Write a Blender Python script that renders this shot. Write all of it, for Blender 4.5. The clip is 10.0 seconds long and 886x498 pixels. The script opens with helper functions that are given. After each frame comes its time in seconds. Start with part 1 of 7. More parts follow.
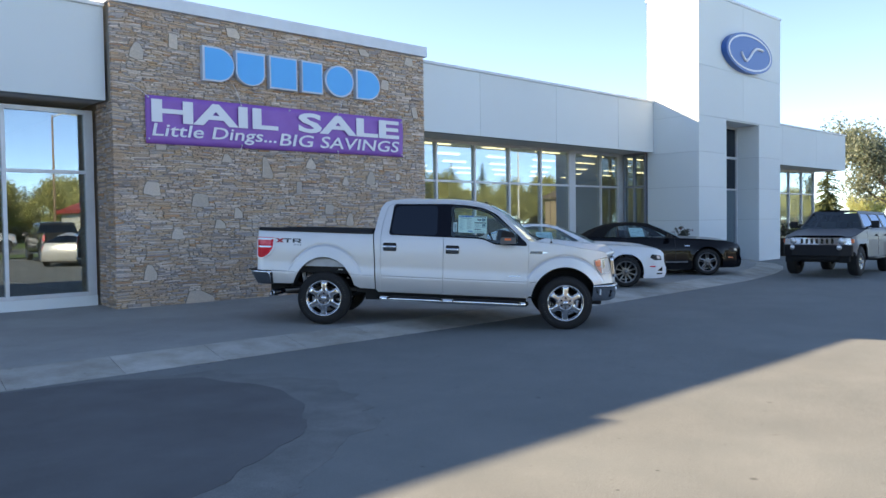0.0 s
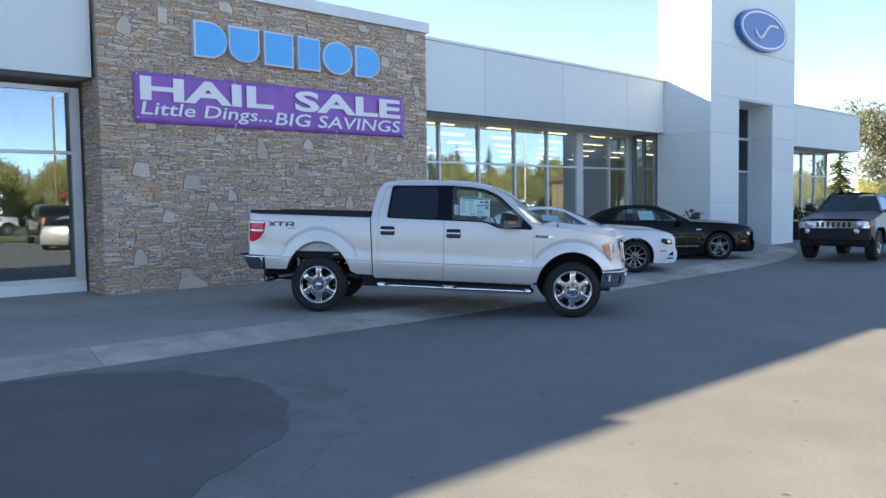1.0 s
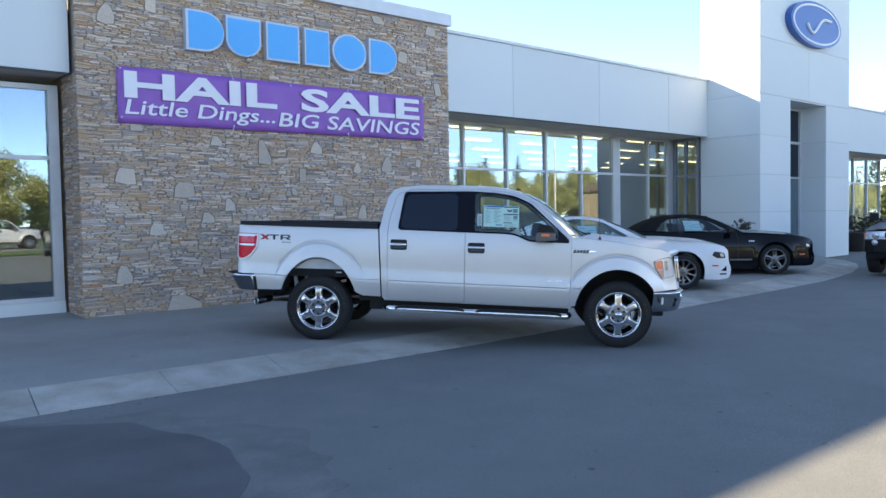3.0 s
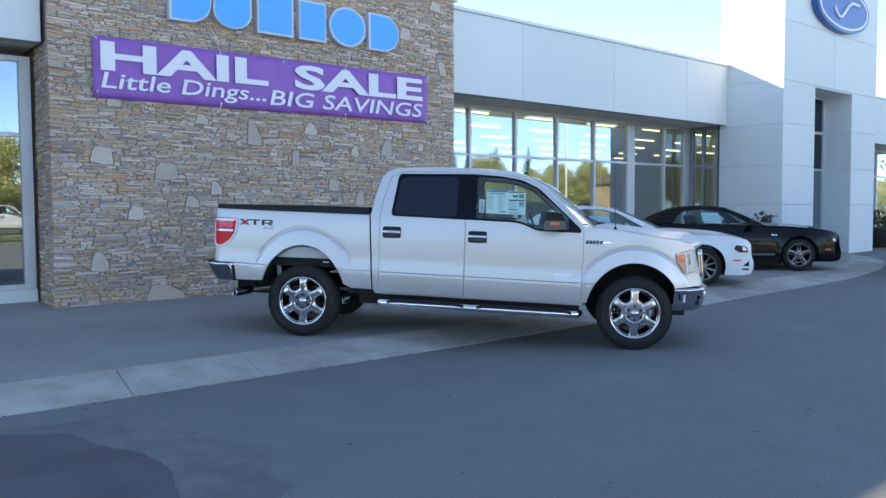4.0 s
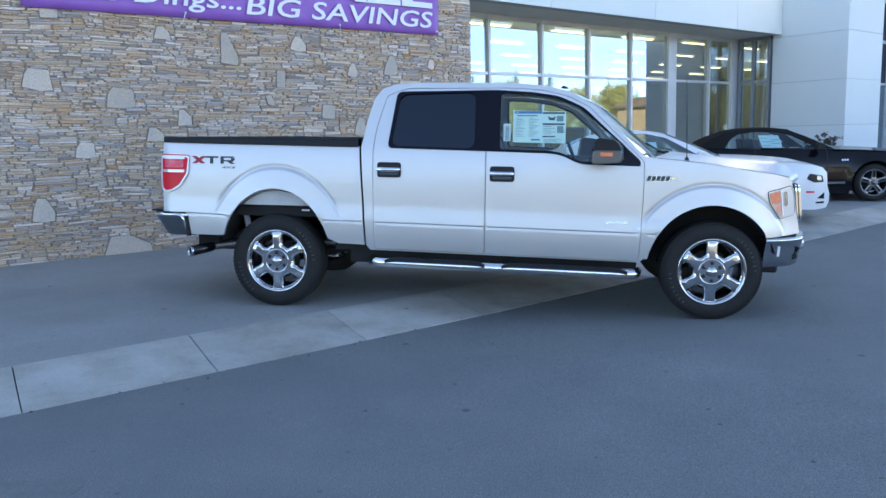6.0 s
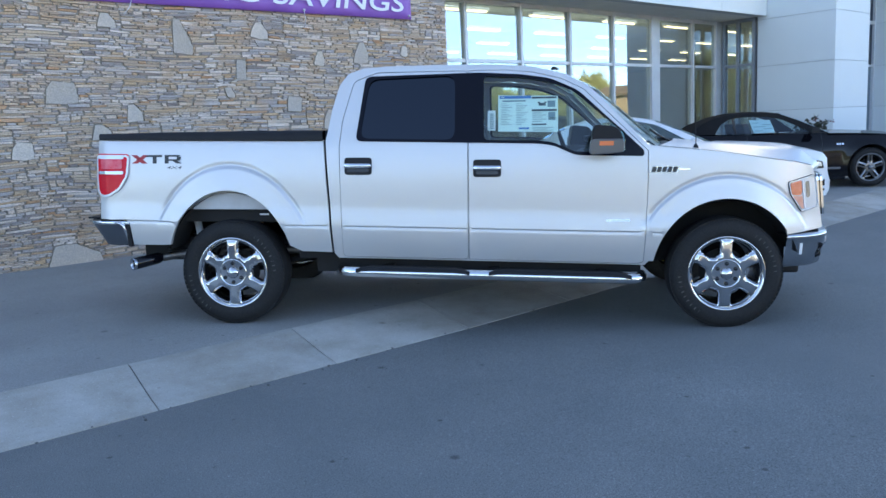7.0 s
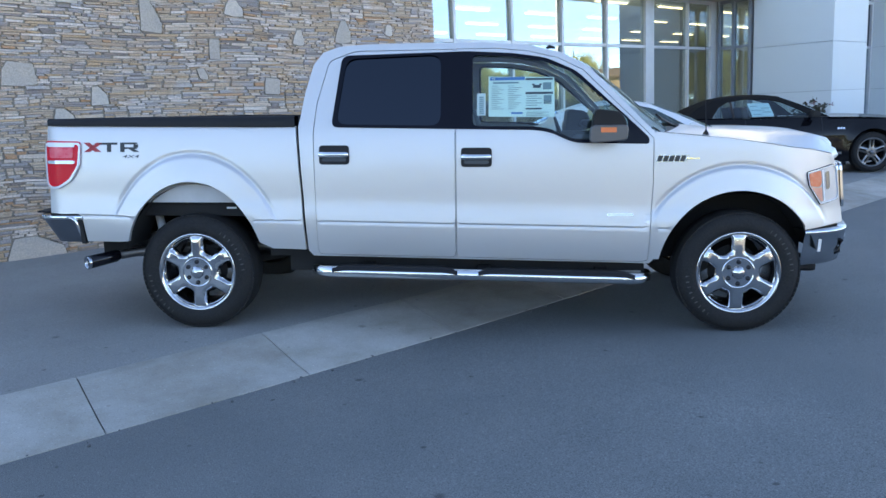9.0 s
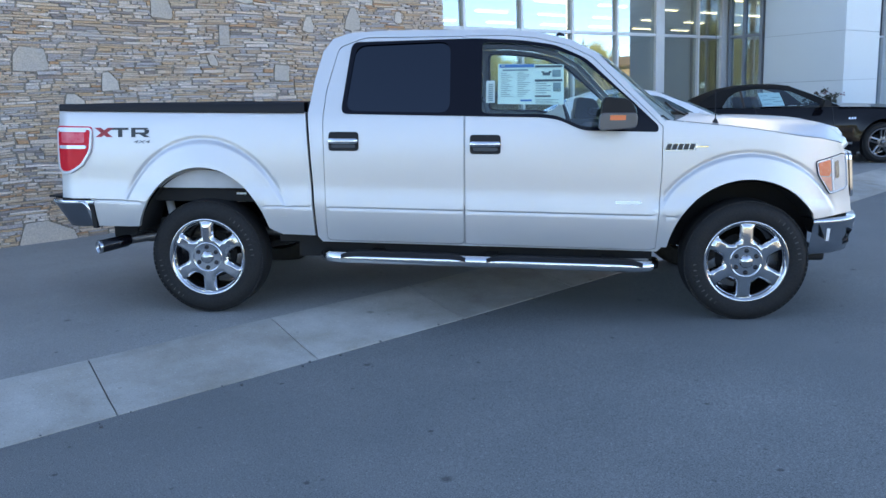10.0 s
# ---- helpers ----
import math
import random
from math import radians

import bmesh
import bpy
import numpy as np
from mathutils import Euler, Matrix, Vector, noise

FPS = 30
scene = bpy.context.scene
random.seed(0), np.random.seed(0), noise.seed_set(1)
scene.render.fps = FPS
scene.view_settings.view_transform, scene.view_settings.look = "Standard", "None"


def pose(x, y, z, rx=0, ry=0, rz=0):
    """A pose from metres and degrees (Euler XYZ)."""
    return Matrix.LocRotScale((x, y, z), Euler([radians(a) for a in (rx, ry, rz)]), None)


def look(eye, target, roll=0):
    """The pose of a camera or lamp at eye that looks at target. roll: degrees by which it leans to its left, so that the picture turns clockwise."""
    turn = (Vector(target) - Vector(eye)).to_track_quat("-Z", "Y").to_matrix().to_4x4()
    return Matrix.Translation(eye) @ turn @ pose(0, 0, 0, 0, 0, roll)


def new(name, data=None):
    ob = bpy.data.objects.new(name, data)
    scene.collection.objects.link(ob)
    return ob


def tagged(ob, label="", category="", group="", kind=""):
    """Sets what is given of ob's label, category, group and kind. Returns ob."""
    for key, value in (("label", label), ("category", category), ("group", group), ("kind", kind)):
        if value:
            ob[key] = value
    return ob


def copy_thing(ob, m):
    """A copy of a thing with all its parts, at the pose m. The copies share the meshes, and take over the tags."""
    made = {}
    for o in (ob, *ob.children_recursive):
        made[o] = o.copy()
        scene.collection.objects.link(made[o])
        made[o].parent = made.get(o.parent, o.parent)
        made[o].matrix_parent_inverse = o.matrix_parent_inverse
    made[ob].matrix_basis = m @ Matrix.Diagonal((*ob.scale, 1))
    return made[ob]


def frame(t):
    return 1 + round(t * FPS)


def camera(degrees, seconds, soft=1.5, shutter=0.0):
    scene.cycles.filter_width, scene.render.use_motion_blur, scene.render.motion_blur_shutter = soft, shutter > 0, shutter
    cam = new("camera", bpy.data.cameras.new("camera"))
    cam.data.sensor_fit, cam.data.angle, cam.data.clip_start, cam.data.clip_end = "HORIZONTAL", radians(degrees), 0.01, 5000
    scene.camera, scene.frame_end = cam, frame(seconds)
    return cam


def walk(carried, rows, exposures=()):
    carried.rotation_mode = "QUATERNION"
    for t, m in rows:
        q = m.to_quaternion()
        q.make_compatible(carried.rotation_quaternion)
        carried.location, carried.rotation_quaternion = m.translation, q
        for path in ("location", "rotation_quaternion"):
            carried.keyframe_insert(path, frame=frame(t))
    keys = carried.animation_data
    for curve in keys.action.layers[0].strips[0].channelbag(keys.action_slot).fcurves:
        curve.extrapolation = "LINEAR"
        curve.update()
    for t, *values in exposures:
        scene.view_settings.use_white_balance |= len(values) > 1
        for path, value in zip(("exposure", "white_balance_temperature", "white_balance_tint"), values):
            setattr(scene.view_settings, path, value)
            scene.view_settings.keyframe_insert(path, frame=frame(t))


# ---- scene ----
cam = camera(59.3, 10.0)
PATH = [
    (0, (0.374, -0.011, 1.653), (1.738, 1.45, 1.587), -0.8),
    (0.5, (0.592, 0.118, 1.68), (1.978, 1.553, 1.543), -1.0),
    (1, (0.845, 0.364, 1.643), (2.195, 1.836, 1.534), -0.8),
    (1.5, (1.142, 0.659, 1.67), (2.459, 2.163, 1.599), -0.7),
    (2, (1.434, 0.949, 1.666), (2.739, 2.462, 1.59), -2.0),
    (2.5, (1.752, 1.229, 1.673), (3.038, 2.758, 1.59), -1.0),
    (2.7, (1.885, 1.371, 1.651), (3.184, 2.89, 1.582), -1.0),
    (3.8, (2.638, 2.042, 1.582), (3.911, 3.579, 1.458), -0.8),
    (4, (2.795, 2.193, 1.553), (4.07, 3.73, 1.452), -0.3),
    (4.5, (3.15, 2.613, 1.532), (4.398, 4.164, 1.334), -1.2),
    (5, (3.553, 3.01, 1.52), (4.753, 4.583, 1.227), -0.8),
    (5.2, (3.674, 3.177, 1.531), (4.905, 4.73, 1.264), -0.9),
    (6.3, (4.337, 3.953, 1.558), (5.558, 5.511, 1.272), -1.7),
    (6.5, (4.444, 4.091, 1.539), (5.703, 5.625, 1.298), -1.7),
    (7, (4.664, 4.381, 1.538), (5.924, 5.905, 1.237), -2.7),
    (7.5, (4.893, 4.597, 1.546), (6.131, 6.138, 1.242), -2.6),
    (8, (4.996, 4.707, 1.559), (6.25, 6.232, 1.241), -3.0),
    (8.5, (5.03, 4.748, 1.56), (6.324, 6.235, 1.221), -3.3),
    (9, (5.027, 4.771, 1.552), (6.302, 6.272, 1.207), -2.7),
    (9.5, (5.013, 4.767, 1.542), (6.27, 6.279, 1.179), -2.3),
    (10, (5.007, 4.754, 1.544), (6.263, 6.265, 1.171), -2.4),
]
walk(cam, [(t, look(eye, target, roll)) for t, eye, target, roll in PATH], [(0, 1.9, 7900, 8), (1.0, 2.01, 7850, 8), (2.0, 2.18, 7750, 8), (2.7, 2.18, 7750, 8), (4.0, 2.28, 7750, 7), (5.2, 2.56, 7800, 7), (6.5, 2.63, 7800, 7), (10, 2.65, 7900, 8)])

from mathutils import geometry

# the sun stands behind the building, to its left
SUN = Vector((-0.597, 1.0, 0.546)).normalized()
world = bpy.data.worlds.new("sky")
scene.world = world
world.use_nodes = True
wn = world.node_tree
sky = wn.nodes.new("ShaderNodeTexSky")
sky.sky_type = "NISHITA"
sky.sun_disc = False
sky.sun_elevation = math.asin(SUN.z)
sky.sun_rotation = math.atan2(SUN.x, SUN.y)
sky.altitude = 3500
sky.air_density, sky.dust_density, sky.ozone_density = 0.66, 0.0, 1.4
wn.links.new(sky.outputs[0], wn.nodes["Background"].inputs[0])
wn.nodes["Background"].inputs[1].default_value = 0.15
sun = new("sun", bpy.data.lights.new("sun", "SUN"))
sun.data.energy, sun.data.angle, sun.data.color = 4.6, radians(0.5), (1.0, 0.85, 0.67)
sun.matrix_world = look(SUN * 60, (0, 0, 0))
# added area lamps behind the showroom glazing, brightening the interior like sky light
for x, wide in ((18.1, 9.6), (34.4, 9.6)):
    fill_lamp = new("window_daylight", bpy.data.lights.new("showroom fill", "AREA"))
    fill_lamp.data.shape, fill_lamp.data.size, fill_lamp.data.size_y = "RECTANGLE", wide, 3.2
    fill_lamp.data.energy, fill_lamp.data.color = 90.0 * wide / 9.6, (0.85, 0.94, 1.0)
    fill_lamp.matrix_world = look((x, 15.62, 2.2), (x, 25.0, 1.9))


# ---- tools ----
def material(name, color, rough=0.6, metal=0.0, spots=0.0, scale=3.0, fine=60.0, grain=0.0, bump=0.0, coat=0.0, tint=None, piece=0.0, emit=0.0, drops=0.0, spec=0.5):
    """Principled surface. spots: broad variation towards tint; grain: fine variation; bump: relief in metres; piece: variation from object to object."""
    m = bpy.data.materials.new(name)
    m.use_nodes = True
    n, k = m.node_tree.nodes, m.node_tree.links
    p = n["Principled BSDF"]
    p.inputs["Base Color"].default_value = (*color, 1)
    p.inputs["Roughness"].default_value = rough
    p.inputs["Metallic"].default_value = metal
    p.inputs["Specular IOR Level"].default_value = spec
    p.inputs["Coat Weight"].default_value = coat
    p.inputs["Coat Roughness"].default_value = 0.04
    if emit:
        p.inputs["Emission Color"].default_value = (*color, 1)
        p.inputs["Emission Strength"].default_value = emit
    geo = n.new("ShaderNodeNewGeometry")
    last = None
    if spots or grain or bump:
        broad, small = n.new("ShaderNodeTexNoise"), n.new("ShaderNodeTexNoise")
        for tex, s, d in ((broad, scale, 6.0), (small, fine, 3.0)):
            tex.inputs["Scale"].default_value, tex.inputs["Detail"].default_value = s, d
            tex.inputs["Roughness"].default_value = 0.62
            k.new(geo.outputs["Position"], tex.inputs["Vector"])
        ramp = n.new("ShaderNodeMapRange")
        ramp.inputs["From Min"].default_value, ramp.inputs["From Max"].default_value = 0.35, 0.68
        k.new(broad.outputs[0], ramp.inputs["Value"])
        ramp.inputs["To Max"].default_value = spots
        mix = n.new("ShaderNodeMix")
        mix.data_type = "RGBA"
        mix.inputs["A"].default_value = (*color, 1)
        mix.inputs["B"].default_value = (*(tint or [c * 0.5 for c in color]), 1)
        k.new(ramp.outputs[0], mix.inputs["Factor"])
        last = mix.outputs["Result"]
        if grain:
            hue = n.new("ShaderNodeHueSaturation")
            val = n.new("ShaderNodeMapRange")
            val.inputs["From Min"].default_value, val.inputs["From Max"].default_value = 0.3, 0.7
            val.inputs["To Min"].default_value, val.inputs["To Max"].default_value = 1 - grain, 1 + grain
            k.new(small.outputs[0], val.inputs["Value"])
            k.new(val.outputs[0], hue.inputs["Value"])
            k.new(last, hue.inputs["Color"])
            last = hue.outputs[0]
        if bump:
            b = n.new("ShaderNodeBump")
            b.inputs["Strength"].default_value, b.inputs["Distance"].default_value = 1.0, bump
            k.new(small.outputs[0], b.inputs["Height"])
            k.new(b.outputs[0], p.inputs["Normal"])
        rr = n.new("ShaderNodeMapRange")
        rr.inputs["To Min"].default_value, rr.inputs["To Max"].default_value = max(rough - 0.08, 0.02), min(rough + 0.1, 1)
        k.new(broad.outputs[0], rr.inputs["Value"])
        k.new(rr.outputs[0], p.inputs["Roughness"])
    if drops:       # scattered dark drops, pale and dark chips, wider pale scuffs
        for cell, near, far, amount, tone in ((11.0, 0.03, 0.07, drops * 0.5, 1.9), (17.0, 0.05, 0.11, drops * 0.45, 0.35), (5.0, 0.012, 0.03, drops * 0.6, 1.8), (0.9, 0.008, 0.016, drops, 0.3), (0.5, 0.006, 0.017, drops, 0.3), (1.3, 0.008, 0.02, drops * 0.8, 0.4), (0.35, 0.04, 0.3, drops * 0.22, 1.6), (0.27, 0.05, 0.4, drops * 0.22, 0.5)):
            vor, reach, shade, mult = n.new("ShaderNodeTexVoronoi"), n.new("ShaderNodeMapRange"), n.new("ShaderNodeMapRange"), n.new("ShaderNodeHueSaturation")
            vor.voronoi_dimensions = "2D"
            vor.inputs["Scale"].default_value = cell
            k.new(geo.outputs["Position"], vor.inputs["Vector"])
            reach.inputs["From Min"].default_value, reach.inputs["From Max"].default_value = near, far
            reach.inputs["To Min"].default_value, reach.inputs["To Max"].default_value = 1.0, 0.0
            k.new(vor.outputs["Distance"], reach.inputs["Value"])
            shade.inputs["To Min"].default_value, shade.inputs["To Max"].default_value = 1.0, 1.0 + (tone - 1.0) * amount
            k.new(reach.outputs[0], shade.inputs["Value"])
            k.new(shade.outputs[0], mult.inputs["Value"])
            k.new(last, mult.inputs["Color"])
            last = mult.outputs[0]
    if piece:
        info, hue = n.new("ShaderNodeObjectInfo"), n.new("ShaderNodeHueSaturation")
        val = n.new("ShaderNodeMapRange")
        val.inputs["To Min"].default_value, val.inputs["To Max"].default_value = 1 - piece, 1 + piece
        k.new(info.outputs["Random"], val.inputs["Value"])
        k.new(val.outputs[0], hue.inputs["Value"])
        if last:
            k.new(last, hue.inputs["Color"])
        else:
            hue.inputs["Color"].default_value = (*color, 1)
        last = hue.outputs[0]
    if last:
        k.new(last, p.inputs["Base Color"])
    return m


def glazing(name, tint, mirror, rough=0.0, sheen=(0.8, 0.92, 1.0)):
    """A thin pane: tinted see-through with a mirror share that grows at a flat angle."""
    m = bpy.data.materials.new(name)
    m.use_nodes = True
    n, k = m.node_tree.nodes, m.node_tree.links
    n.remove(n["Principled BSDF"])
    clear, gloss, mix = n.new("ShaderNodeBsdfTransparent"), n.new("ShaderNodeBsdfGlossy"), n.new("ShaderNodeMixShader")
    clear.inputs[0].default_value = (*tint, 1)
    gloss.inputs["Roughness"].default_value = rough
    gloss.inputs["Color"].default_value = (*sheen, 1)
    fres, power, add = n.new("ShaderNodeLayerWeight"), n.new("ShaderNodeMath"), n.new("ShaderNodeMath")
    fres.inputs[0].default_value = 0.5
    power.operation, power.inputs[1].default_value = "POWER", 4.0
    add.inputs[1].default_value, add.use_clamp = mirror, True
    k.new(fres.outputs["Facing"], power.inputs[0])
    k.new(power.outputs[0], add.inputs[0])
    k.new(add.outputs[0], mix.inputs[0])
    k.new(clear.outputs[0], mix.inputs[1])
    k.new(gloss.outputs[0], mix.inputs[2])
    k.new(mix.outputs[0], n["Material Output"].inputs[0])
    return m


def part(name, bm, mat, parent=None, label="", smooth=False, bevel=0.0, crisp=0.0):
    """Links a bmesh as one mesh object; crisp: edges folded by more than that angle stay sharp."""
    me = bpy.data.meshes.new(name)
    if crisp:
        for e in bm.edges:
            if len(e.link_faces) == 2 and e.calc_face_angle(0.0) > radians(crisp):
                e.smooth = False
    if smooth:
        for f in bm.faces:
            f.smooth = True
    bm.to_mesh(me)
    bm.free()
    me.materials.append(mat)
    ob = new(name, me)
    if parent:
        ob.parent = parent
    if bevel:
        mod = ob.modifiers.new("edge", "BEVEL")
        mod.width, mod.segments, mod.limit_method = bevel, 2, "ANGLE"
    if label:
        ob["label"] = label
    return ob


def thing(name, label, category, group="", at=None):
    ob = new(name)
    ob.empty_display_size = 0.2
    if at is not None:
        ob.matrix_world = at
    return tagged(ob, label, category, group)


def box(bm, x0, x1, y0, y1, z0, z1):
    v = [bm.verts.new((x, y, z)) for z in (z0, z1) for x, y in ((x0, y0), (x1, y0), (x1, y1), (x0, y1))]
    for q in ((3, 2, 1, 0), (4, 5, 6, 7), (0, 1, 5, 4), (1, 2, 6, 5), (2, 3, 7, 6), (3, 0, 4, 7)):
        bm.faces.new([v[i] for i in q])
    return bm


def boxes(*rows):
    bm = bmesh.new()
    for r in rows:
        box(bm, *r)
    return bm


def prism(bm, poly, h0, h1, put):
    """A polygon drawn out between h0 and h1; put(u, v, h) gives the place."""
    a, b = [bm.verts.new(put(u, v, h0)) for u, v in poly], [bm.verts.new(put(u, v, h1)) for u, v in poly]
    bm.faces.new(a[::-1])
    bm.faces.new(b)
    for i in range(len(poly)):
        j = (i + 1) % len(poly)
        bm.faces.new((a[i], a[j], b[j], b[i]))
    bmesh.ops.recalc_face_normals(bm, faces=bm.faces)
    return bm


def tube(bm, path, radius, sides=10, flat=1.0):
    """A round bar along a path, with closed ends."""
    path = [Vector(p) for p in path]
    rings = []
    for i, p in enumerate(path):
        ahead = (path[min(i + 1, len(path) - 1)] - path[max(i - 1, 0)]).normalized()
        side = ahead.cross((0, 0, 1))
        side = side.normalized() if side.length > 1e-3 else Vector((1, 0, 0))
        up = side.cross(ahead)
        r = radius[i] if isinstance(radius, (list, tuple)) else radius
        rings.append([bm.verts.new(p + side * r * math.cos(a) + up * r * flat * math.sin(a)) for a in (2 * math.pi * k / sides for k in range(sides))])
    for a, b in zip(rings, rings[1:]):
        for k in range(sides):
            f = bm.faces.new((a[k], a[(k + 1) % sides], b[(k + 1) % sides], b[k]))
            f.smooth = True
    bm.faces.new(rings[0][::-1])
    bm.faces.new(rings[-1])
    return bm


def turned(bm, profile, sides=48, put=lambda r, a, h: (r * math.cos(a), h, r * math.sin(a)), close=False):
    """A profile of (radius, height) turned round an axis."""
    rings = [[bm.verts.new(put(r, 2 * math.pi * k / sides, h)) for k in range(sides)] for r, h in profile]
    pairs = list(zip(rings, rings[1:])) + ([(rings[-1], rings[0])] if close else [])
    for a, b in pairs:
        for k in range(sides):
            f = bm.faces.new((a[k], a[(k + 1) % sides], b[(k + 1) % sides], b[k]))
            f.smooth = True
    return bm


def sheet(bm, rows):
    """A grid of points as a smooth surface."""
    v = [[bm.verts.new(p) for p in row] for row in rows]
    for a, b in zip(v, v[1:]):
        for i in range(len(a) - 1):
            f = bm.faces.new((a[i], a[i + 1], b[i + 1], b[i]))
            f.smooth = True
    return bm


def fine_loop(loop, step):
    out = []
    for (u0, v0), (u1, v1) in zip(loop, loop[1:] + loop[:1]):
        n = max(1, math.ceil(math.hypot(u1 - u0, v1 - v0) / step))
        out += [(u0 + (u1 - u0) * i / n, v0 + (v1 - v0) * i / n) for i in range(n)]
    return out


def rounded(loop, r, n=4):
    """The loop with its corners rounded."""
    out = []
    for i, p in enumerate(loop):
        a, b = Vector(loop[i - 1]) - Vector(p), Vector(loop[(i + 1) % len(loop)]) - Vector(p)
        k = min(r, a.length * 0.45, b.length * 0.45)
        a, b, c = Vector(p) + a.normalized() * k, Vector(p) + b.normalized() * k, Vector(p)
        out += [tuple(a * (1 - t) ** 2 + c * 2 * t * (1 - t) + b * t * t) for t in (j / n for j in range(n + 1))]
    return out


def within(pts, loops):
    pts = np.asarray(pts, float)
    odd = np.zeros(len(pts), bool)
    for loop in loops:
        a = np.asarray(loop, float)
        b = np.roll(a, -1, 0)
        for (x0, y0), (x1, y1) in zip(a, b):
            if y0 == y1:
                continue
            cross = ((y0 > pts[:, 1]) != (y1 > pts[:, 1])) & (pts[:, 0] < (x1 - x0) * (pts[:, 1] - y0) / (y1 - y0) + x0)
            odd ^= cross
    return odd


def skin(bm, loops, put, step=0.05, lip=0.02, lines=()):
    """A smooth panel: loops (outline first, then openings) in u, v; put(u, v, depth) gives the place; lip: depth of the folded edge; lines: creases to follow."""
    loops = [fine_loop(list(l), step) for l in loops]
    pts, edges = [], []
    for l in loops:
        n = len(pts)
        pts += l
        edges += [(n + i, n + (i + 1) % len(l)) for i in range(len(l))]
    rim = np.array(pts)
    bound = rim
    for line in lines:
        line = np.array(line)
        ok = within(line, loops)
        ok &= np.array([np.min(np.hypot(*(bound - p).T)) for p in line]) > step * 0.3
        n, last = len(pts), None
        for p, good in zip(line, ok):
            if good:
                pts.append(tuple(p))
                if last is not None:
                    edges.append((last, len(pts) - 1))
                last = len(pts) - 1
            else:
                last = None
        rim = np.array(pts)
    lo, hi = rim.min(0), rim.max(0)
    us, vs = np.arange(lo[0] + step / 2, hi[0], step), np.arange(lo[1] + step / 2, hi[1], step)
    grid = np.array([(u, v) for u in us for v in vs]).reshape(-1, 2)
    if len(grid):
        grid = grid[within(grid, loops)]
    if len(grid):
        near = np.array([np.min(np.hypot(*(rim - g).T)) for g in grid])
        pts += [tuple(g) for g in grid[near > step * 0.45]]
    v2, _, faces, *_ = geometry.delaunay_2d_cdt([Vector(p) for p in pts], edges, [], 0, 1e-6)
    mid = np.array([sum((Vector(v2[i]) for i in f), Vector((0, 0))) / len(f) for f in faces])
    keep = within(mid, loops)
    area = np.array([abs(sum(v2[p][0] * v2[q][1] - v2[q][0] * v2[p][1] for p, q in zip(f, f[1:] + f[:1]))) / 2 for f in faces])
    keep &= area > 4e-6
    made, count = {}, {}

    def at(i):
        if i not in made:
            made[i] = bm.verts.new(put(v2[i][0], v2[i][1], 0.0))
        return made[i]

    for f, ok in zip(faces, keep):
        if ok:
            bm.faces.new([at(i) for i in f]).smooth = True
            for a, b in zip(f, f[1:] + f[:1]):
                if (b, a) in count:
                    del count[(b, a)]
                else:
                    count[(a, b)] = 1
    if lip:
        for a, b in count:
            q = [bm.verts.new(put(*v2[i], d)) for i, d in ((b, 0.0), (a, 0.0), (a, lip), (b, lip))]
            bm.faces.new(q)
    return bm


def oval(cx, cy, rx, ry, n=32, a0=0.0, a1=360.0):
    whole = a1 - a0 >= 360
    return [(cx + rx * math.cos(radians(a0 + (a1 - a0) * i / (n if whole else n - 1))), cy + ry * math.sin(radians(a0 + (a1 - a0) * i / (n if whole else n - 1)))) for i in range(n)]


def lettering(words, width, height, depth, shear=0.0, bold=0.0):
    """Words in the built-in font as a mesh bmesh of that width and height, lower left corner at the origin, facing -y."""
    cu = bpy.data.curves.new("words", "FONT")
    cu.body, cu.extrude, cu.shear, cu.resolution_u, cu.offset = words, 0.5, shear, 3, bold
    ob = bpy.data.objects.new("words", cu)
    scene.collection.objects.link(ob)
    me = bpy.data.meshes.new_from_object(ob.evaluated_get(bpy.context.evaluated_depsgraph_get()))
    bpy.data.objects.remove(ob)
    bm = bmesh.new()
    bm.from_mesh(me)
    bpy.data.meshes.remove(me)
    co = np.array([v.co for v in bm.verts])
    lo, hi = co.min(0), co.max(0)
    for v in bm.verts:
        x, y, z = (v.co[i] - lo[i] for i in range(3))
        v.co = (x / (hi[0] - lo[0]) * width, -z / (hi[2] - lo[2]) * depth, y / (hi[1] - lo[1]) * height)
    return bm


def letters(bm):
    """The bmesh of some words taken apart into its letters."""
    left, groups = set(bm.verts), []
    while left:
        stack = [left.pop()]
        some = set(stack)
        while stack:
            for e in stack.pop().link_edges:
                for v in e.verts:
                    if v in left:
                        left.discard(v)
                        some.add(v)
                        stack.append(v)
        groups.append([min(v.co.x for v in some), max(v.co.x for v in some), some])
    groups.sort(key=lambda g: g[0])
    merged = []
    for g in groups:
        if merged and g[0] < merged[-1][1] - 0.6 * (g[1] - g[0]):
            merged[-1][2] |= g[2]
            merged[-1][1] = max(merged[-1][1], g[1])
        else:
            merged.append(g)
    for _, _, some in merged:
        one, made = bmesh.new(), {}
        for f in bm.faces:
            if f.verts[0] in some:
                for v in f.verts:
                    if v not in made:
                        made[v] = one.verts.new(v.co)
                one.faces.new([made[v] for v in f.verts])
        yield one
    bm.free()


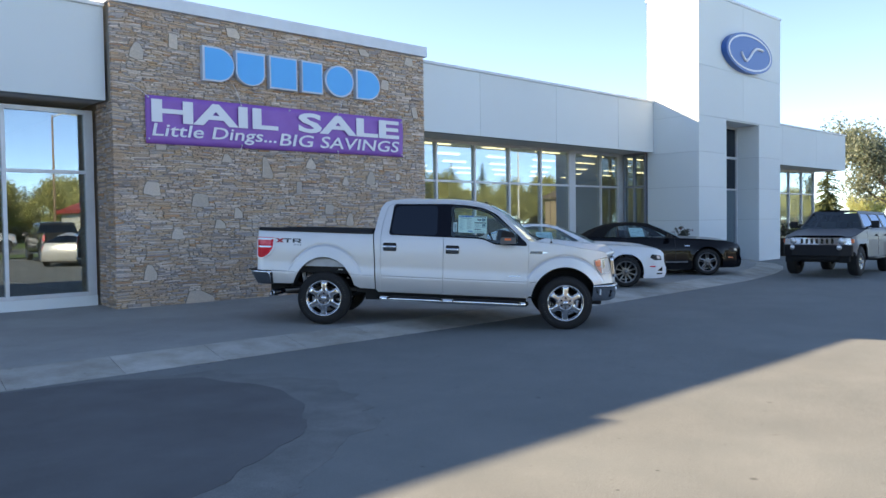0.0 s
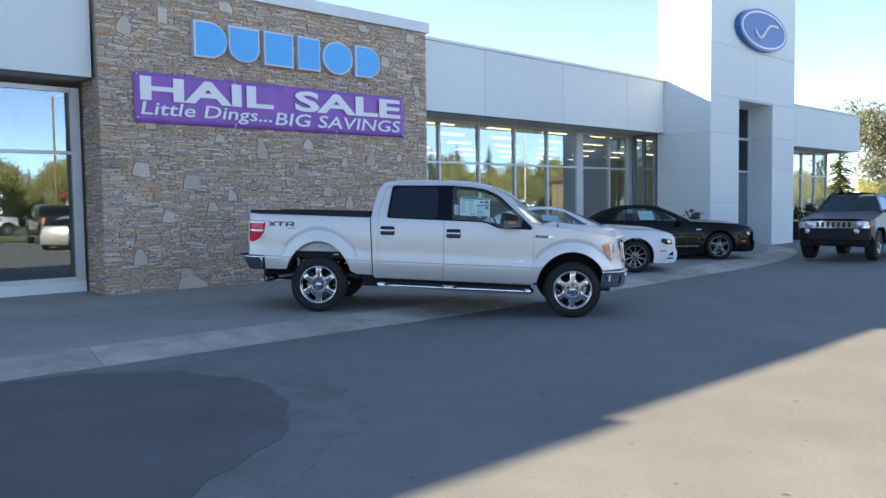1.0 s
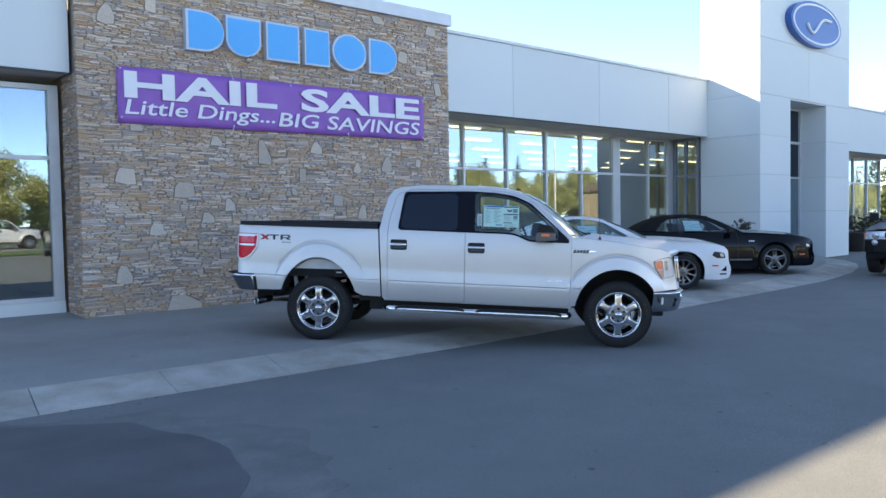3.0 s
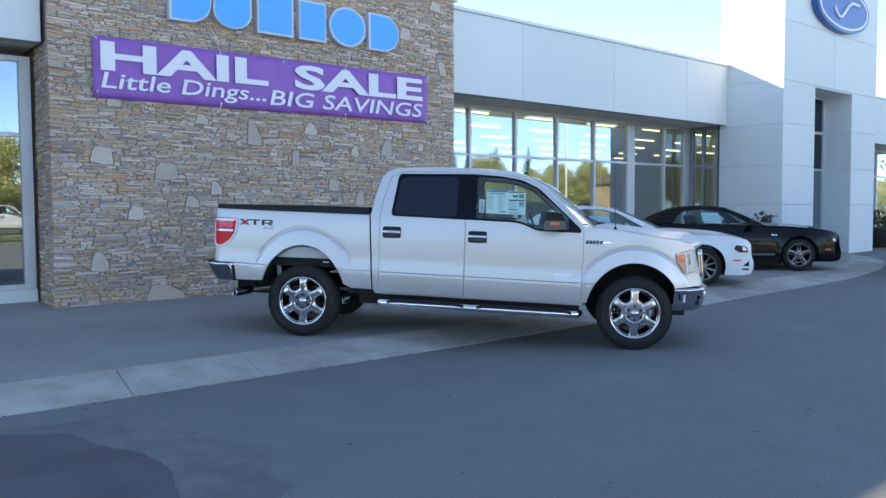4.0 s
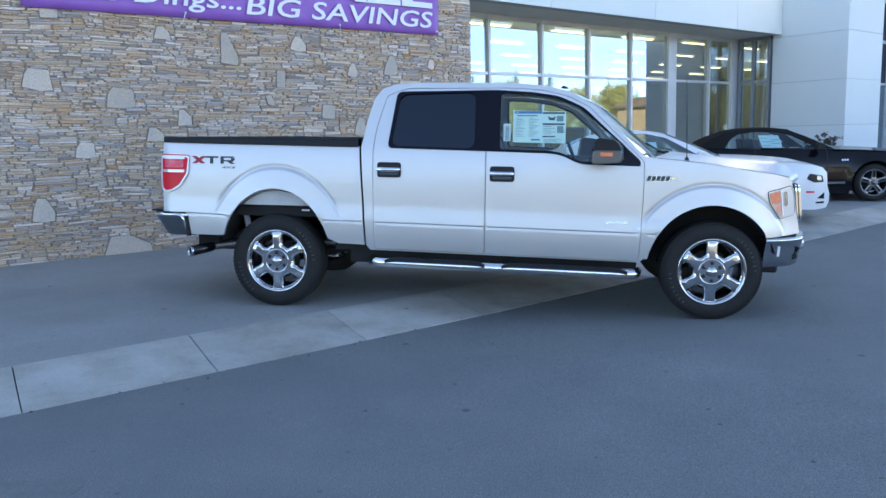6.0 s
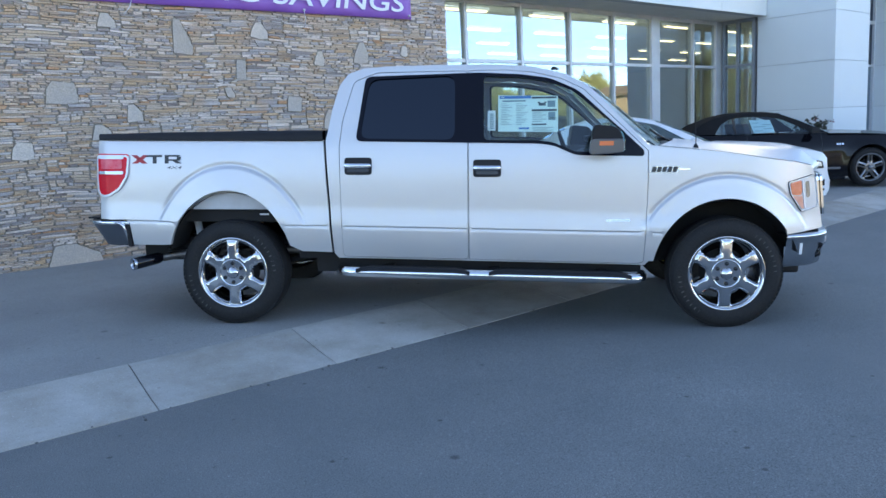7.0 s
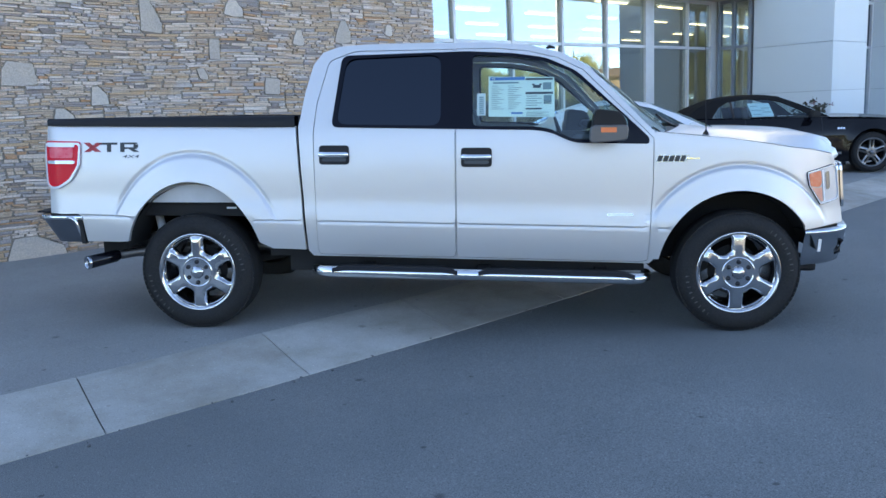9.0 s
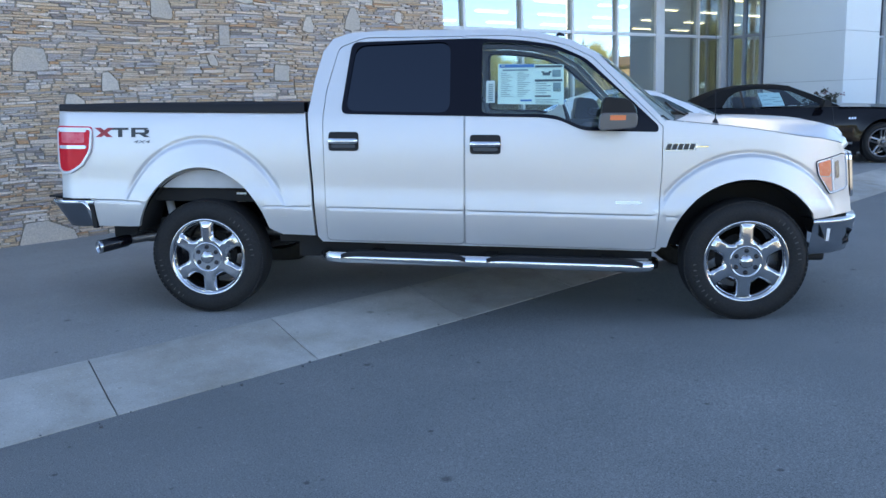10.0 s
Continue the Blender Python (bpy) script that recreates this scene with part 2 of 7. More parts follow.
# ---- materials ----
ASPHALT = material("asphalt", (0.147, 0.159, 0.159), 0.9, spots=0.5, scale=1.6, fine=170, grain=0.5, bump=0.0008, drops=0.75, tint=(0.205, 0.211, 0.207))
PATCH = material("new asphalt", (0.083, 0.085, 0.089), 0.88, spots=0.9, scale=0.9, fine=150, grain=0.4, bump=0.0015, tint=(0.125, 0.13, 0.136))
SEAL = material("worn seal coat", (0.122, 0.129, 0.128), 0.9, spots=1.0, scale=2.2, fine=150, grain=0.24, bump=0.0004, tint=(0.188, 0.194, 0.19))
APRON = material("apron concrete", (0.306, 0.31, 0.298), 0.88, drops=0.6, spots=0.6, scale=0.9, fine=140, grain=0.3, bump=0.001, tint=(0.22, 0.215, 0.205))
KERB = material("kerb concrete", (0.435, 0.428, 0.4), 0.85, drops=0.5, spots=0.9, scale=2.2, fine=140, grain=0.12, bump=0.0008, tint=(0.29, 0.27, 0.23), piece=0.08)
STUCCO = material("light grey panel", (0.71, 0.75, 0.755), 0.75, spots=0.25, scale=0.6, fine=300, grain=0.05, bump=0.0003, tint=(0.66, 0.69, 0.695), piece=0.02)
COPING = material("white metal coping", (0.74, 0.76, 0.8), 0.45, spots=0.2, scale=2)
SOFFIT = material("beige soffit", (0.6, 0.585, 0.55), 0.8, spots=0.2, scale=2)
ALU = material("pale aluminium", (0.62, 0.64, 0.66), 0.42, metal=0.3, spots=0.2, scale=4)
DARKALU = material("grey aluminium", (0.26, 0.29, 0.33), 0.42, metal=0.3, spots=0.2, scale=4)
DARK = material("dark joint", (0.03, 0.03, 0.032), 0.9)
JOINT = material("grey joint", (0.38, 0.39, 0.39), 0.9)
MORTAR = material("dark mortar", (0.34, 0.295, 0.245), 0.95, spots=0.4, scale=8, fine=80, grain=0.3, bump=0.0015)
GLASS = glazing("showroom glass", (0.68, 0.75, 0.74), 0.21, 0.0, (0.68, 0.79, 0.9))
SPANDREL = glazing("dark spandrel glass", (0.02, 0.025, 0.03), 0.05, 0.0, (0.6, 0.7, 0.85))
ROOF = material("roof gravel", (0.3, 0.29, 0.28), 0.95, spots=0.4, scale=2, fine=60, grain=0.3)
CARPET = material("showroom floor tile", (0.42, 0.4, 0.36), 0.35, spots=0.2, scale=2)
INWALL = material("interior wall", (0.5, 0.48, 0.43), 0.8, spots=0.5, scale=1)
TUBE = material("light tube", (1.0, 0.8, 0.52), 0.5, emit=1.15)
GRASS = material("lawn", (0.09, 0.16, 0.03), 0.9, spots=0.6, scale=0.6, fine=40, grain=0.4, bump=0.02, tint=(0.13, 0.17, 0.05))
ROAD = material("street asphalt", (0.2, 0.195, 0.185), 0.9, spots=0.3, scale=0.4, fine=90, grain=0.2)
PURPLE = material("purple vinyl", (0.3, 0.115, 0.47), 0.5, spots=0.4, scale=3, tint=(0.24, 0.085, 0.41))
WHITEVINYL = material("white vinyl", (0.8, 0.79, 0.83), 0.45)
BLUEFACE = material("blue sign face", (0.045, 0.42, 0.86), 0.35, spots=0.2, scale=4, tint=(0.04, 0.37, 0.78))
WHITEEDGE = material("white sign edge", (0.55, 0.62, 0.72), 0.4)
OVALBLUE = material("deep blue enamel", (0.018, 0.105, 0.36), 0.4, coat=0.1)


def rise(x):
    """The ground climbs gently towards the far end of the building."""
    k = (min(x, 40.0) - 10.5) / 1.5
    return 0.009 * 1.5 * (math.log1p(math.exp(k)) if k < 20 else k)


# ---- ground ----
def knots(*spans):
    out = []
    for a, b, n in spans:
        out += [a + (b - a) * i / n for i in range(n)]
    return out + [spans[-1][1]]


XS = knots((-900, -60, 6), (-60, 0, 8), (0, 44, 44), (44, 120, 4), (120, 900, 5))
YS = knots((-900, -70, 6), (-70, -10, 10), (-10, 20, 30), (20, 80, 5), (80, 900, 6))
tagged(part("ground", sheet(bmesh.new(), [[(x, y, rise(x)) for x in XS] for y in YS]), ASPHALT), "worn grey asphalt of the car lot", "ground", kind="structure")

FACE = 13.98          # front of the stone wall
EDGE = [(-24.0, 8.82), (8.6, 8.82), (13.5, 8.95), (19.4, 9.15), (20.6, 9.32), (22.2, 9.62), (23.8, 10.1), (25.2, 10.7), (26.4, 11.5), (27.2, 12.4), (27.7, 13.4), (27.9, 14.2)]


def edge_y(x):
    for (x0, y0), (x1, y1) in zip(EDGE, EDGE[1:]):
        if x <= x1:
            return y0 + (y1 - y0) * (x - x0) / (x1 - x0)
    return 14.2


def apron_z(x, y):
    """Height of the concrete between kerb and wall."""
    e = edge_y(x)
    t = (y - e) / 0.78
    if t <= 1:
        return rise(x) + 0.012 + 0.092 * max(t, 0) ** 1.3
    return rise(x) + 0.104 + 0.024 * (y - e - 0.78)


rows = []
for j in range(15):
    rows.append([])
    for x in knots((-24, 0, 6), (0, 19, 24), (19, 27.8, 26)):
        e = edge_y(x) + 0.75
        y = e + (15.6 - e) * j / 14
        rows[-1].append((x, y, apron_z(x, y)))
tagged(part("pavement", sheet(bmesh.new(), rows), APRON), "grey concrete apron rising to the showroom", "pavement", kind="structure")

kerb = tagged(new("kerb"), "pale concrete rolled kerb with dark joints and stains", "kerb", kind="structure")
cuts = [x for x in [6.13 + 1.213 * k for k in range(-24, 12)]] + [20.6, 22.2, 23.8, 25.2, 26.4, 27.2, 27.7, 27.9]
for a, b in zip(cuts, cuts[1:]):
    bm = bmesh.new()
    g = 0.004
    ends = []
    for x, s in ((a, g), (b, -g)):
        y = edge_y(x)
        x += s
        if x < 19.4:
            n = Vector((0.11, 1))
        else:
            t = Vector((b - a, edge_y(b) - edge_y(a))).normalized()
            n = Vector((-t.y, t.x))
        ends.append((x, y, n))
    prof = [(0.0, -0.1), (0.0, 0.004), (0.03, 0.009), (0.2, 0.026), (0.45, 0.062), (0.68, 0.098), (0.77, 0.104), (0.78, 0.1), (0.78, -0.05)]
    rows = [[(x + n.x * d, y + n.y * d, rise(x) + z) for d, z in prof] for x, y, n in ends]
    rows = [rows[0], [tuple((Vector(p) + Vector(q)) / 2) for p, q in zip(*rows)], rows[1]]
    sheet(bm, rows[::-1])
    for r, flip in ((rows[0], 1), (rows[-1], -1)):
        bm.faces.new([bm.verts.new(p) for p in r][::flip])
    for f in bm.faces:
        f.smooth = False
    part("kerb_stone", bm, KERB, kerb)

# a patch of newer, darker asphalt beside the kerb
def wobble(loop, step, amount):
    return [(u + amount * (noise.noise((u * 2, v * 2, 1.0)) + 0.15 * noise.noise((u * 9, v * 9, 4.0))), v + amount * (noise.noise((u * 2, v * 2, 7.0)) + 0.15 * noise.noise((u * 9, v * 9, 9.0)))) for u, v in fine_loop(loop, step)]


outline = wobble(rounded([(-9, 8.82), (-9, 3.6), (0.5, 3.9), (2.6, 4.5), (3.9, 5.4), (4.35, 6.2), (4.5, 7.1), (4.2, 8.0), (3.3, 8.6), (1.5, 8.78)], 0.3, 5), 0.04, 0.1)
wide = wobble([(-9, 8.78), (-9, 3.2), (0.8, 3.5), (3.0, 4.2), (4.45, 5.2), (4.9, 6.2), (5.05, 7.2), (4.6, 8.1), (3.4, 8.6), (1.5, 8.72)], 0.05, 0.24)
bm = skin(bmesh.new(), [wide], lambda u, v, d: (u, v, rise(u) + 0.003 - d), 0.5, 0.02)
tagged(part("asphalt_seal", bm, SEAL), "thin worn seal coat round the newer asphalt", "asphalt seal", kind="structure")
bm = skin(bmesh.new(), [outline], lambda u, v, d: (u, v, rise(u) + 0.007 - d), 0.5, 0.02)
tagged(part("asphalt_patch", bm, PATCH), "dark patch of newer asphalt beside the kerb", "asphalt patch", kind="structure")

# lawn and street across the lot, seen mirrored in the showroom glass
for name, y0, y1, z, mat, label in (("lawn", -24, -17.5, 0.05, GRASS, "strip of mown lawn between lot and street"), ("road", -38, -24, 0.02, ROAD, "pale worn street asphalt"), ("verge", -120, -38, 0.04, GRASS, "lawn under the trees across the street")):
    bm = sheet(bmesh.new(), [[(x, y, rise(x) + z) for x in knots((-160, -20, 5), (-20, 50, 35), (50, 200, 5))] for y in (y0, (y0 + y1) / 2, y1)])
    tagged(part(name, bm, mat), label, name, kind="structure")
bm = sheet(bmesh.new(), [[(x, y, rise(x) + 0.04 - 0.02 * (y > 100)) for x in knots((84, 100, 4), (100, 400, 6))] for y in (-14, 20, 120)])
tagged(part("lawn", bm, GRASS), "lawn at the far end of the lot", "lawn", kind="structure")

# ---- building ----
TOP = 5.6
SILL = 0.42


def wall_panels(name, xs, y, z0, z1, label, depth=0.25):
    """A fascia of flat panels with fine open joints, over a dark core."""
    wall = tagged(new(name), label, "wall", kind="structure")
    part("core", boxes((xs[0], xs[-1], y + 0.03, y + depth, z0 + 0.004, z1)), JOINT, wall)
    for a, b in zip(xs, xs[1:]):
        part("panel", boxes((a + 0.004, b - 0.004, y, y + 0.028, z0, z1)), STUCCO, wall, bevel=0.004)
    part("soffit", boxes((xs[0] + 0.004, xs[-1] - 0.004, y + 0.02, y + 1.3, z0 + 0.01, z0 + 0.06)), SOFFIT, wall)
    part("coping", boxes((xs[0], xs[-1], y - 0.05, y + 0.4, z1 + 0.002, z1 + 0.07)), COPING, wall, bevel=0.008)
    return wall


wall_panels("wall_fascia_near", [-20, -16.8, -13.6, -10.4, -7.2, -4.0, -0.5, 2.3, 5.5], 14.18, 3.91, TOP - 0.05, "light grey fascia panels over the showroom glass")
part("parapet", boxes((-20, -0.5, 14.2, 14.5, TOP, TOP + 0.14)), COPING, bpy.data.objects["wall_fascia_near"])
wall_panels("wall_fascia_middle", [12.9, 15.02, 18.16, 21.25, 23.27], 14.18, 3.91, TOP - 0.05, "light grey fascia panels beside the stone wall")
wall_panels("wall_fascia_far", [29.25, 33.2, 36.7, 40.16], 14.18, 3.91, TOP - 0.05, "light grey fascia panels past the tower")
tagged(part("wall_far_end", boxes((40.0, 40.16, 14.45, 32, 3.91, TOP))  , STUCCO), "light grey end wall of the showroom", "wall", kind="structure")

tagged(part("roof", boxes((-20, 40.0, 14.46, 32, 4.75, 4.95)), ROOF), "flat gravel roof", "roof", kind="structure")
tagged(part("ceiling", boxes((-20, 39.7, 15.5, 31.8, 4.1, 4.2)), INWALL), "pale showroom ceiling", "ceiling", kind="structure")
tagged(part("floor", boxes((-20, 39.7, 15.0, 31.8, 0.1, 0.3)), CARPET), "tiled showroom floor", "floor", kind="structure")
tagged(part("wall_back", boxes((-20, 39.7, 31.8, 32, 0, 4.75)), INWALL), "back wall of the showroom", "wall", kind="structure")
tagged(part("wall_inner_end", boxes((39.58, 39.7, 15.6, 31.78, 0.31, 4.09)), INWALL), "dim inner end wall of the showroom", "wall", kind="structure")
tagged(part("wall_side", boxes((-20.2, -20.0, 14.2, 32, 0, 5.6)), STUCCO), "side wall of the showroom", "wall", kind="structure")
tagged(part("wall_partition", boxes((5.9, 6.1, 15.3, 31.8, 0.3, 4.1), (12.4, 12.6, 15.3, 24, 0.3, 4.1), (26, 26.2, 27, 31.8, 0.3, 4.1))  , INWALL), "inner partition walls", "wall", kind="structure")

# light tubes under the ceiling, in rows along the showroom
proto = None
for i in range(9):
    for j in range(6):
        x, y = 13.4 + i * 2.6, 17.0 + j * 2.3
        if x > 25.5 and y > 26.5:
            continue
        if proto is None:
            proto = thing("ceiling_light", "long white fluorescent ceiling light, switched on", "ceiling light", "ceiling lights in the showroom", pose(x, y, 4.03))
            part("housing", boxes((-0.62, 0.62, -0.09, 0.09, 0.0, 0.06)), COPING, proto)
            part("diffuser", boxes((-0.6, 0.6, -0.045, 0.045, -0.03, -0.002)), TUBE, proto)
        else:
            copy_thing(proto, pose(x, y, 4.03))
for i in range(4):
    for j in range(3):
        copy_thing(proto, pose(-4.0 + i * 2.6, 17.4 + j * 2.6, 4.03))

DESKWOOD = material("dark desk wood", (0.06, 0.04, 0.03), 0.45, spots=0.4, scale=4)
desk = thing("reception_desk", "dark wooden reception desk inside the showroom", "desk", at=pose(23.6, 19.0, 0.3, 0, 0, -35))
part("front_panel", boxes((-1.1, 1.1, -0.4, -0.34, 0.0, 1.1)), DESKWOOD, desk, bevel=0.01)
for x in (-1.1, 1.04):
    part("side_panel", boxes((x, x + 0.06, -0.339, 0.4, 0.0, 0.74)), DESKWOOD, desk, bevel=0.01)
part("desktop", boxes((-1.03, 1.03, -0.335, 0.42, 0.72, 0.76)), DESKWOOD, desk, bevel=0.008)
part("ledge", boxes((-1.15, 1.15, -0.46, -0.2, 1.102, 1.14)), DESKWOOD, desk, bevel=0.008)

windows = [0]


def window_wall(xs, y, z0, rail, z1, label, thick=(), axis="x", half=0.16, upper=None, metal=ALU):
    """A run of glazing: posts at xs, a rail, panes between."""
    windows[0] += 1
    w = tagged(new("window_%d" % windows[0]), label, "window", kind="structure")

    def bar(a, b, c, e, f, g):
        return boxes((a, b, c, e, f, g)) if axis == "x" else boxes((c, e, a, b, f, g))

    for i, x in enumerate(xs):
        h = half if i in thick else 0.033
        part("mullion", bar(x - h, x + h, y - 0.05, y + 0.1, z0, z1), metal, w, bevel=0.004)
    for a, b, i in zip(xs, xs[1:], range(99)):
        a += half if i in thick else 0.033
        b -= half if i + 1 in thick else 0.033
        for za, zb in ((z0, z0 + 0.07), (rail - 0.03, rail + 0.03), (z1 - 0.08, z1)):
            part("rail", bar(a, b, y - 0.035, y + 0.08, za, zb), metal, w)
        for za, zb in ((z0 + 0.07, rail - 0.03), (rail + 0.03, z1 - 0.08)):
            p = part("pane", bar(a, b, y + 0.01, y + 0.016, za, zb), upper if upper and za > z0 + 1 else GLASS, w)
            p.visible_shadow = False
    return w


window_wall([5.46 - 0.05] + [4.0 - 1.42 * k for k in range(17)], 14.87, SILL, 2.67, 3.8, "pale aluminium framed showroom glazing", (0,), half=0.075)
window_wall([13.02, 14.55, 16.01, 17.46, 18.9, 20.44, 22.0, 23.16], 15.42, SILL + 0.05, 2.8, 3.92, "tall aluminium framed showroom glazing", (5, 7))
window_wall([15.3, 14.93, 14.5], 23.28, SILL, 2.8, 3.92, "glazed return beside the tower", (), "y", metal=DARKALU)
window_wall([29.4, 30.9, 32.4, 33.9, 35.3, 36.7, 38.1, 39.5], 15.42, SILL + 0.2, 2.8, 3.9, "aluminium framed glazing past the tower", ())
tagged(part("wall_sill", boxes((-20, 5.5, 14.84, 15.0, 0.0, SILL - 0.004)), STUCCO), "low grey sill wall under the glass", "sill", kind="structure")
tagged(part("wall_sill_middle", boxes((12.9, 23.27, 15.37, 15.55, 0.0, SILL + 0.046), (29.3, 39.7, 15.37, 15.55, 0.0, SILL + 0.19)), STUCCO), "low grey sill wall under the glass", "sill", kind="structure")

# ---- tower ----
TW0, TW1, TF, TT = 23.28, 29.22, 12.55, 8.9
R0, R1, RZ = 25.1, 27.5, 4.98
tower = tagged(new("wall_tower"), "tall light grey entrance tower of square panels", "tower", kind="structure")
seams = [0.1, 1.64, 2.72, 3.84, 5.0, 6.6, TT]
part("core", boxes((TW0 + 0.03, R0 - 0.03, TF + 0.03, 14.4, 0.1, TT - 0.02), (R1 + 0.03, TW1 - 0.03, TF + 0.03, 14.4, 0.1, TT - 0.02), (R0 - 0.03, R1 + 0.03, TF + 0.03, 14.4, RZ + 0.03, TT - 0.02), (R0 - 0.03, R1 + 0.03, 14.3, 14.4, 0.1, RZ + 0.03)), JOINT, tower)
for z0, z1 in zip(seams, seams[1:]):
    g = 0.004
    part("panel", boxes((TW0, TW0 + 0.028, TF + g, 14.42, z0 + g, z1 - g)), STUCCO, tower, bevel=0.004)
    part("panel", boxes((TW1 - 0.028, TW1, TF + g, 14.42, z0 + g, z1 - g)), STUCCO, tower, bevel=0.004)
    if z1 <= 5.0:
        part("panel", boxes((TW0 - 0.002, R0, TF - 0.002, TF + 0.026, z0 + g, z1 - g)), STUCCO, tower, bevel=0.004)
        part("panel", boxes((R1, TW1 + 0.002, TF - 0.002, TF + 0.026, z0 + g, z1 - g)), STUCCO, tower, bevel=0.004)
        part("panel", boxes((R0 - 0.028, R0 - 0.001, TF + 0.03, 14.4, z0 + g, z1 - g)), STUCCO, tower, bevel=0.004)
        part("panel", boxes((R1 + 0.001, R1 + 0.028, TF + 0.03, 14.4, z0 + g, z1 - g)), STUCCO, tower, bevel=0.004)
    else:
        for a, b in ((TW0 - 0.002, R0 + 1.2), (R0 + 1.2, TW1 + 0.002)):
            part("panel", boxes((a + 0.003, b - 0.003, TF - 0.002, TF + 0.026, z0 + g, z1 - g)), STUCCO, tower, bevel=0.004)
part("soffit", boxes((R0 + 0.002, R1 - 0.002, TF + 0.03, 14.4, RZ - 0.02, RZ + 0.02)), STUCCO, tower)
part("coping", boxes((TW0 - 0.03, TW1 + 0.03, TF - 0.03, 14.46, TT + 0.002, TT + 0.08)), COPING, tower, bevel=0.01)
part("back", boxes((TW0, TW1, 14.402, 14.42, 4.96, TT)), STUCCO, tower)
w = window_wall([R0 + 0.03, R0 + 0.85, R1 - 0.85, R1 - 0.03], 13.4, 0.3, 2.72, RZ - 0.03, "glazed entrance at the back of the tower recess, dark panes above", upper=SPANDREL)
part("transom", boxes((R0 + 0.05, R1 - 0.05, 13.34, 13.46, 3.8, 3.88)), ALU, w)

# ---- stone wall ----
SX0, SX1, SZ1 = 5.52, 12.88, 5.62
stone_wall = tagged(new("wall_stone"), "stacked ledgestone wall in grey, tan and rust", "wall", kind="structure")
part("core", boxes((SX0 + 0.03, SX1 - 0.03, FACE + 0.01, 15.6, 0.0, SZ1 - 0.01)), MORTAR, stone_wall)
part("coping", boxes((SX0 - 0.03, SX1 + 0.05, FACE - 0.08, 15.6, SZ1 + 0.002, SZ1 + 0.24)), COPING, stone_wall, bevel=0.01)

# ---- vehicles: materials ----
SILVER = material("silver paint", (0.645, 0.637, 0.634), 0.37, metal=0.56, coat=0.14)
WHITEPAINT = material("white paint", (0.78, 0.79, 0.8), 0.35, coat=0.6)
BLACKPAINT = material("black paint", (0.004, 0.004, 0.006), 0.1, spec=0.3)
PEWTER = material("pewter paint", (0.135, 0.138, 0.15), 0.48, metal=0.4, coat=0.05)
CHROME = material("chrome", (0.86, 0.87, 0.88), 0.07, metal=1.0)
WHEELCHROME = material("polished wheel chrome", (0.62, 0.63, 0.65), 0.1, metal=1.0)
DULLCHROME = material("brushed bumper chrome", (0.5, 0.52, 0.55), 0.2, metal=1.0, spots=0.2, scale=4)
RUBBER = material("tyre rubber", (0.018, 0.018, 0.019), 0.75, spots=0.4, scale=6, fine=90, grain=0.3, bump=0.001, tint=(0.026, 0.025, 0.024), spec=0.3)
TYRELINE = material("pale tyre lettering", (0.075, 0.075, 0.074), 0.85)
BLACKTRIM = material("black plastic", (0.011, 0.011, 0.013), 0.5, spots=0.2, scale=9, spec=0.3)
GLOSSBLACK = material("gloss black trim", (0.006, 0.006, 0.009), 0.12, coat=0.15, spec=0.35)
PILLARBLACK = material("black pillar film", (0.004, 0.005, 0.011), 0.15, spec=0.16)
UNDER = material("underbody", (0.012, 0.012, 0.013), 0.85, spots=0.4, scale=5, tint=(0.03, 0.028, 0.026))
LINER = material("pale wheel liner", (0.6, 0.6, 0.6), 0.6, spots=0.3, scale=4)
STEEL = material("pipe steel", (0.22, 0.21, 0.2), 0.4, metal=0.9, spots=0.5, scale=8, tint=(0.1, 0.08, 0.07))
REDLENS = material("red lens", (0.78, 0.01, 0.03), 0.28, coat=0.1, spec=0.2)
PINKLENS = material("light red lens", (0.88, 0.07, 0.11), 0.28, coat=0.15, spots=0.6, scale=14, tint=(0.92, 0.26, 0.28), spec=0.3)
MIRRORGREY = material("satin grey plastic", (0.12, 0.125, 0.135), 0.3, metal=0.4)
# darker copy of the bumper chrome; the shade is put into its colour
SHADEDCHROME = material("shaded bumper chrome", (0.3, 0.32, 0.35), 0.2, metal=1.0, spots=0.2, scale=4)
CLEARLENS = material("clear lamp", (0.62, 0.63, 0.64), 0.08, metal=0.6, coat=1.0)
LAMPBOWL = material("lamp bowl", (0.66, 0.69, 0.73), 0.2, metal=0.35, coat=0.8)
AMBER = material("amber lens", (0.85, 0.2, 0.08), 0.12, coat=1.0)
ORANGE = material("orange marker lens", (0.85, 0.2, 0.09), 0.25, coat=0.5, spots=0.5, scale=30, tint=(0.9, 0.36, 0.2))
PEACH = material("peach marker lens", (0.82, 0.33, 0.22), 0.3, coat=0.5, spots=0.6, scale=30, tint=(0.9, 0.52, 0.4))
LAMPDARK = material("smoked lamp cover", (0.012, 0.013, 0.016), 0.35, spec=0.25)
LAMPEDGE = material("bright lamp edge", (0.82, 0.84, 0.87), 0.3, metal=0.2, coat=0.4)
PRIVACY = glazing("privacy glass", (0.0008, 0.0009, 0.001), 0.055, 0.0, (0.68, 0.8, 1.0))
CLEARGLASS = glazing("car glass", (0.8, 0.9, 0.88), 0.06)
SCREENGLASS = glazing("windscreen glass", (0.6, 0.72, 0.71), 0.085)
SEATGREY = material("grey seat cloth", (0.06, 0.062, 0.07), 0.85, spots=0.2, scale=6)
STICKER = material("pale sticker", (0.8, 0.92, 0.86), 0.6)
STICKERINK = material("sticker print", (0.2, 0.3, 0.33), 0.6)
STICKERDARK = material("sticker dark print", (0.05, 0.07, 0.08), 0.6)
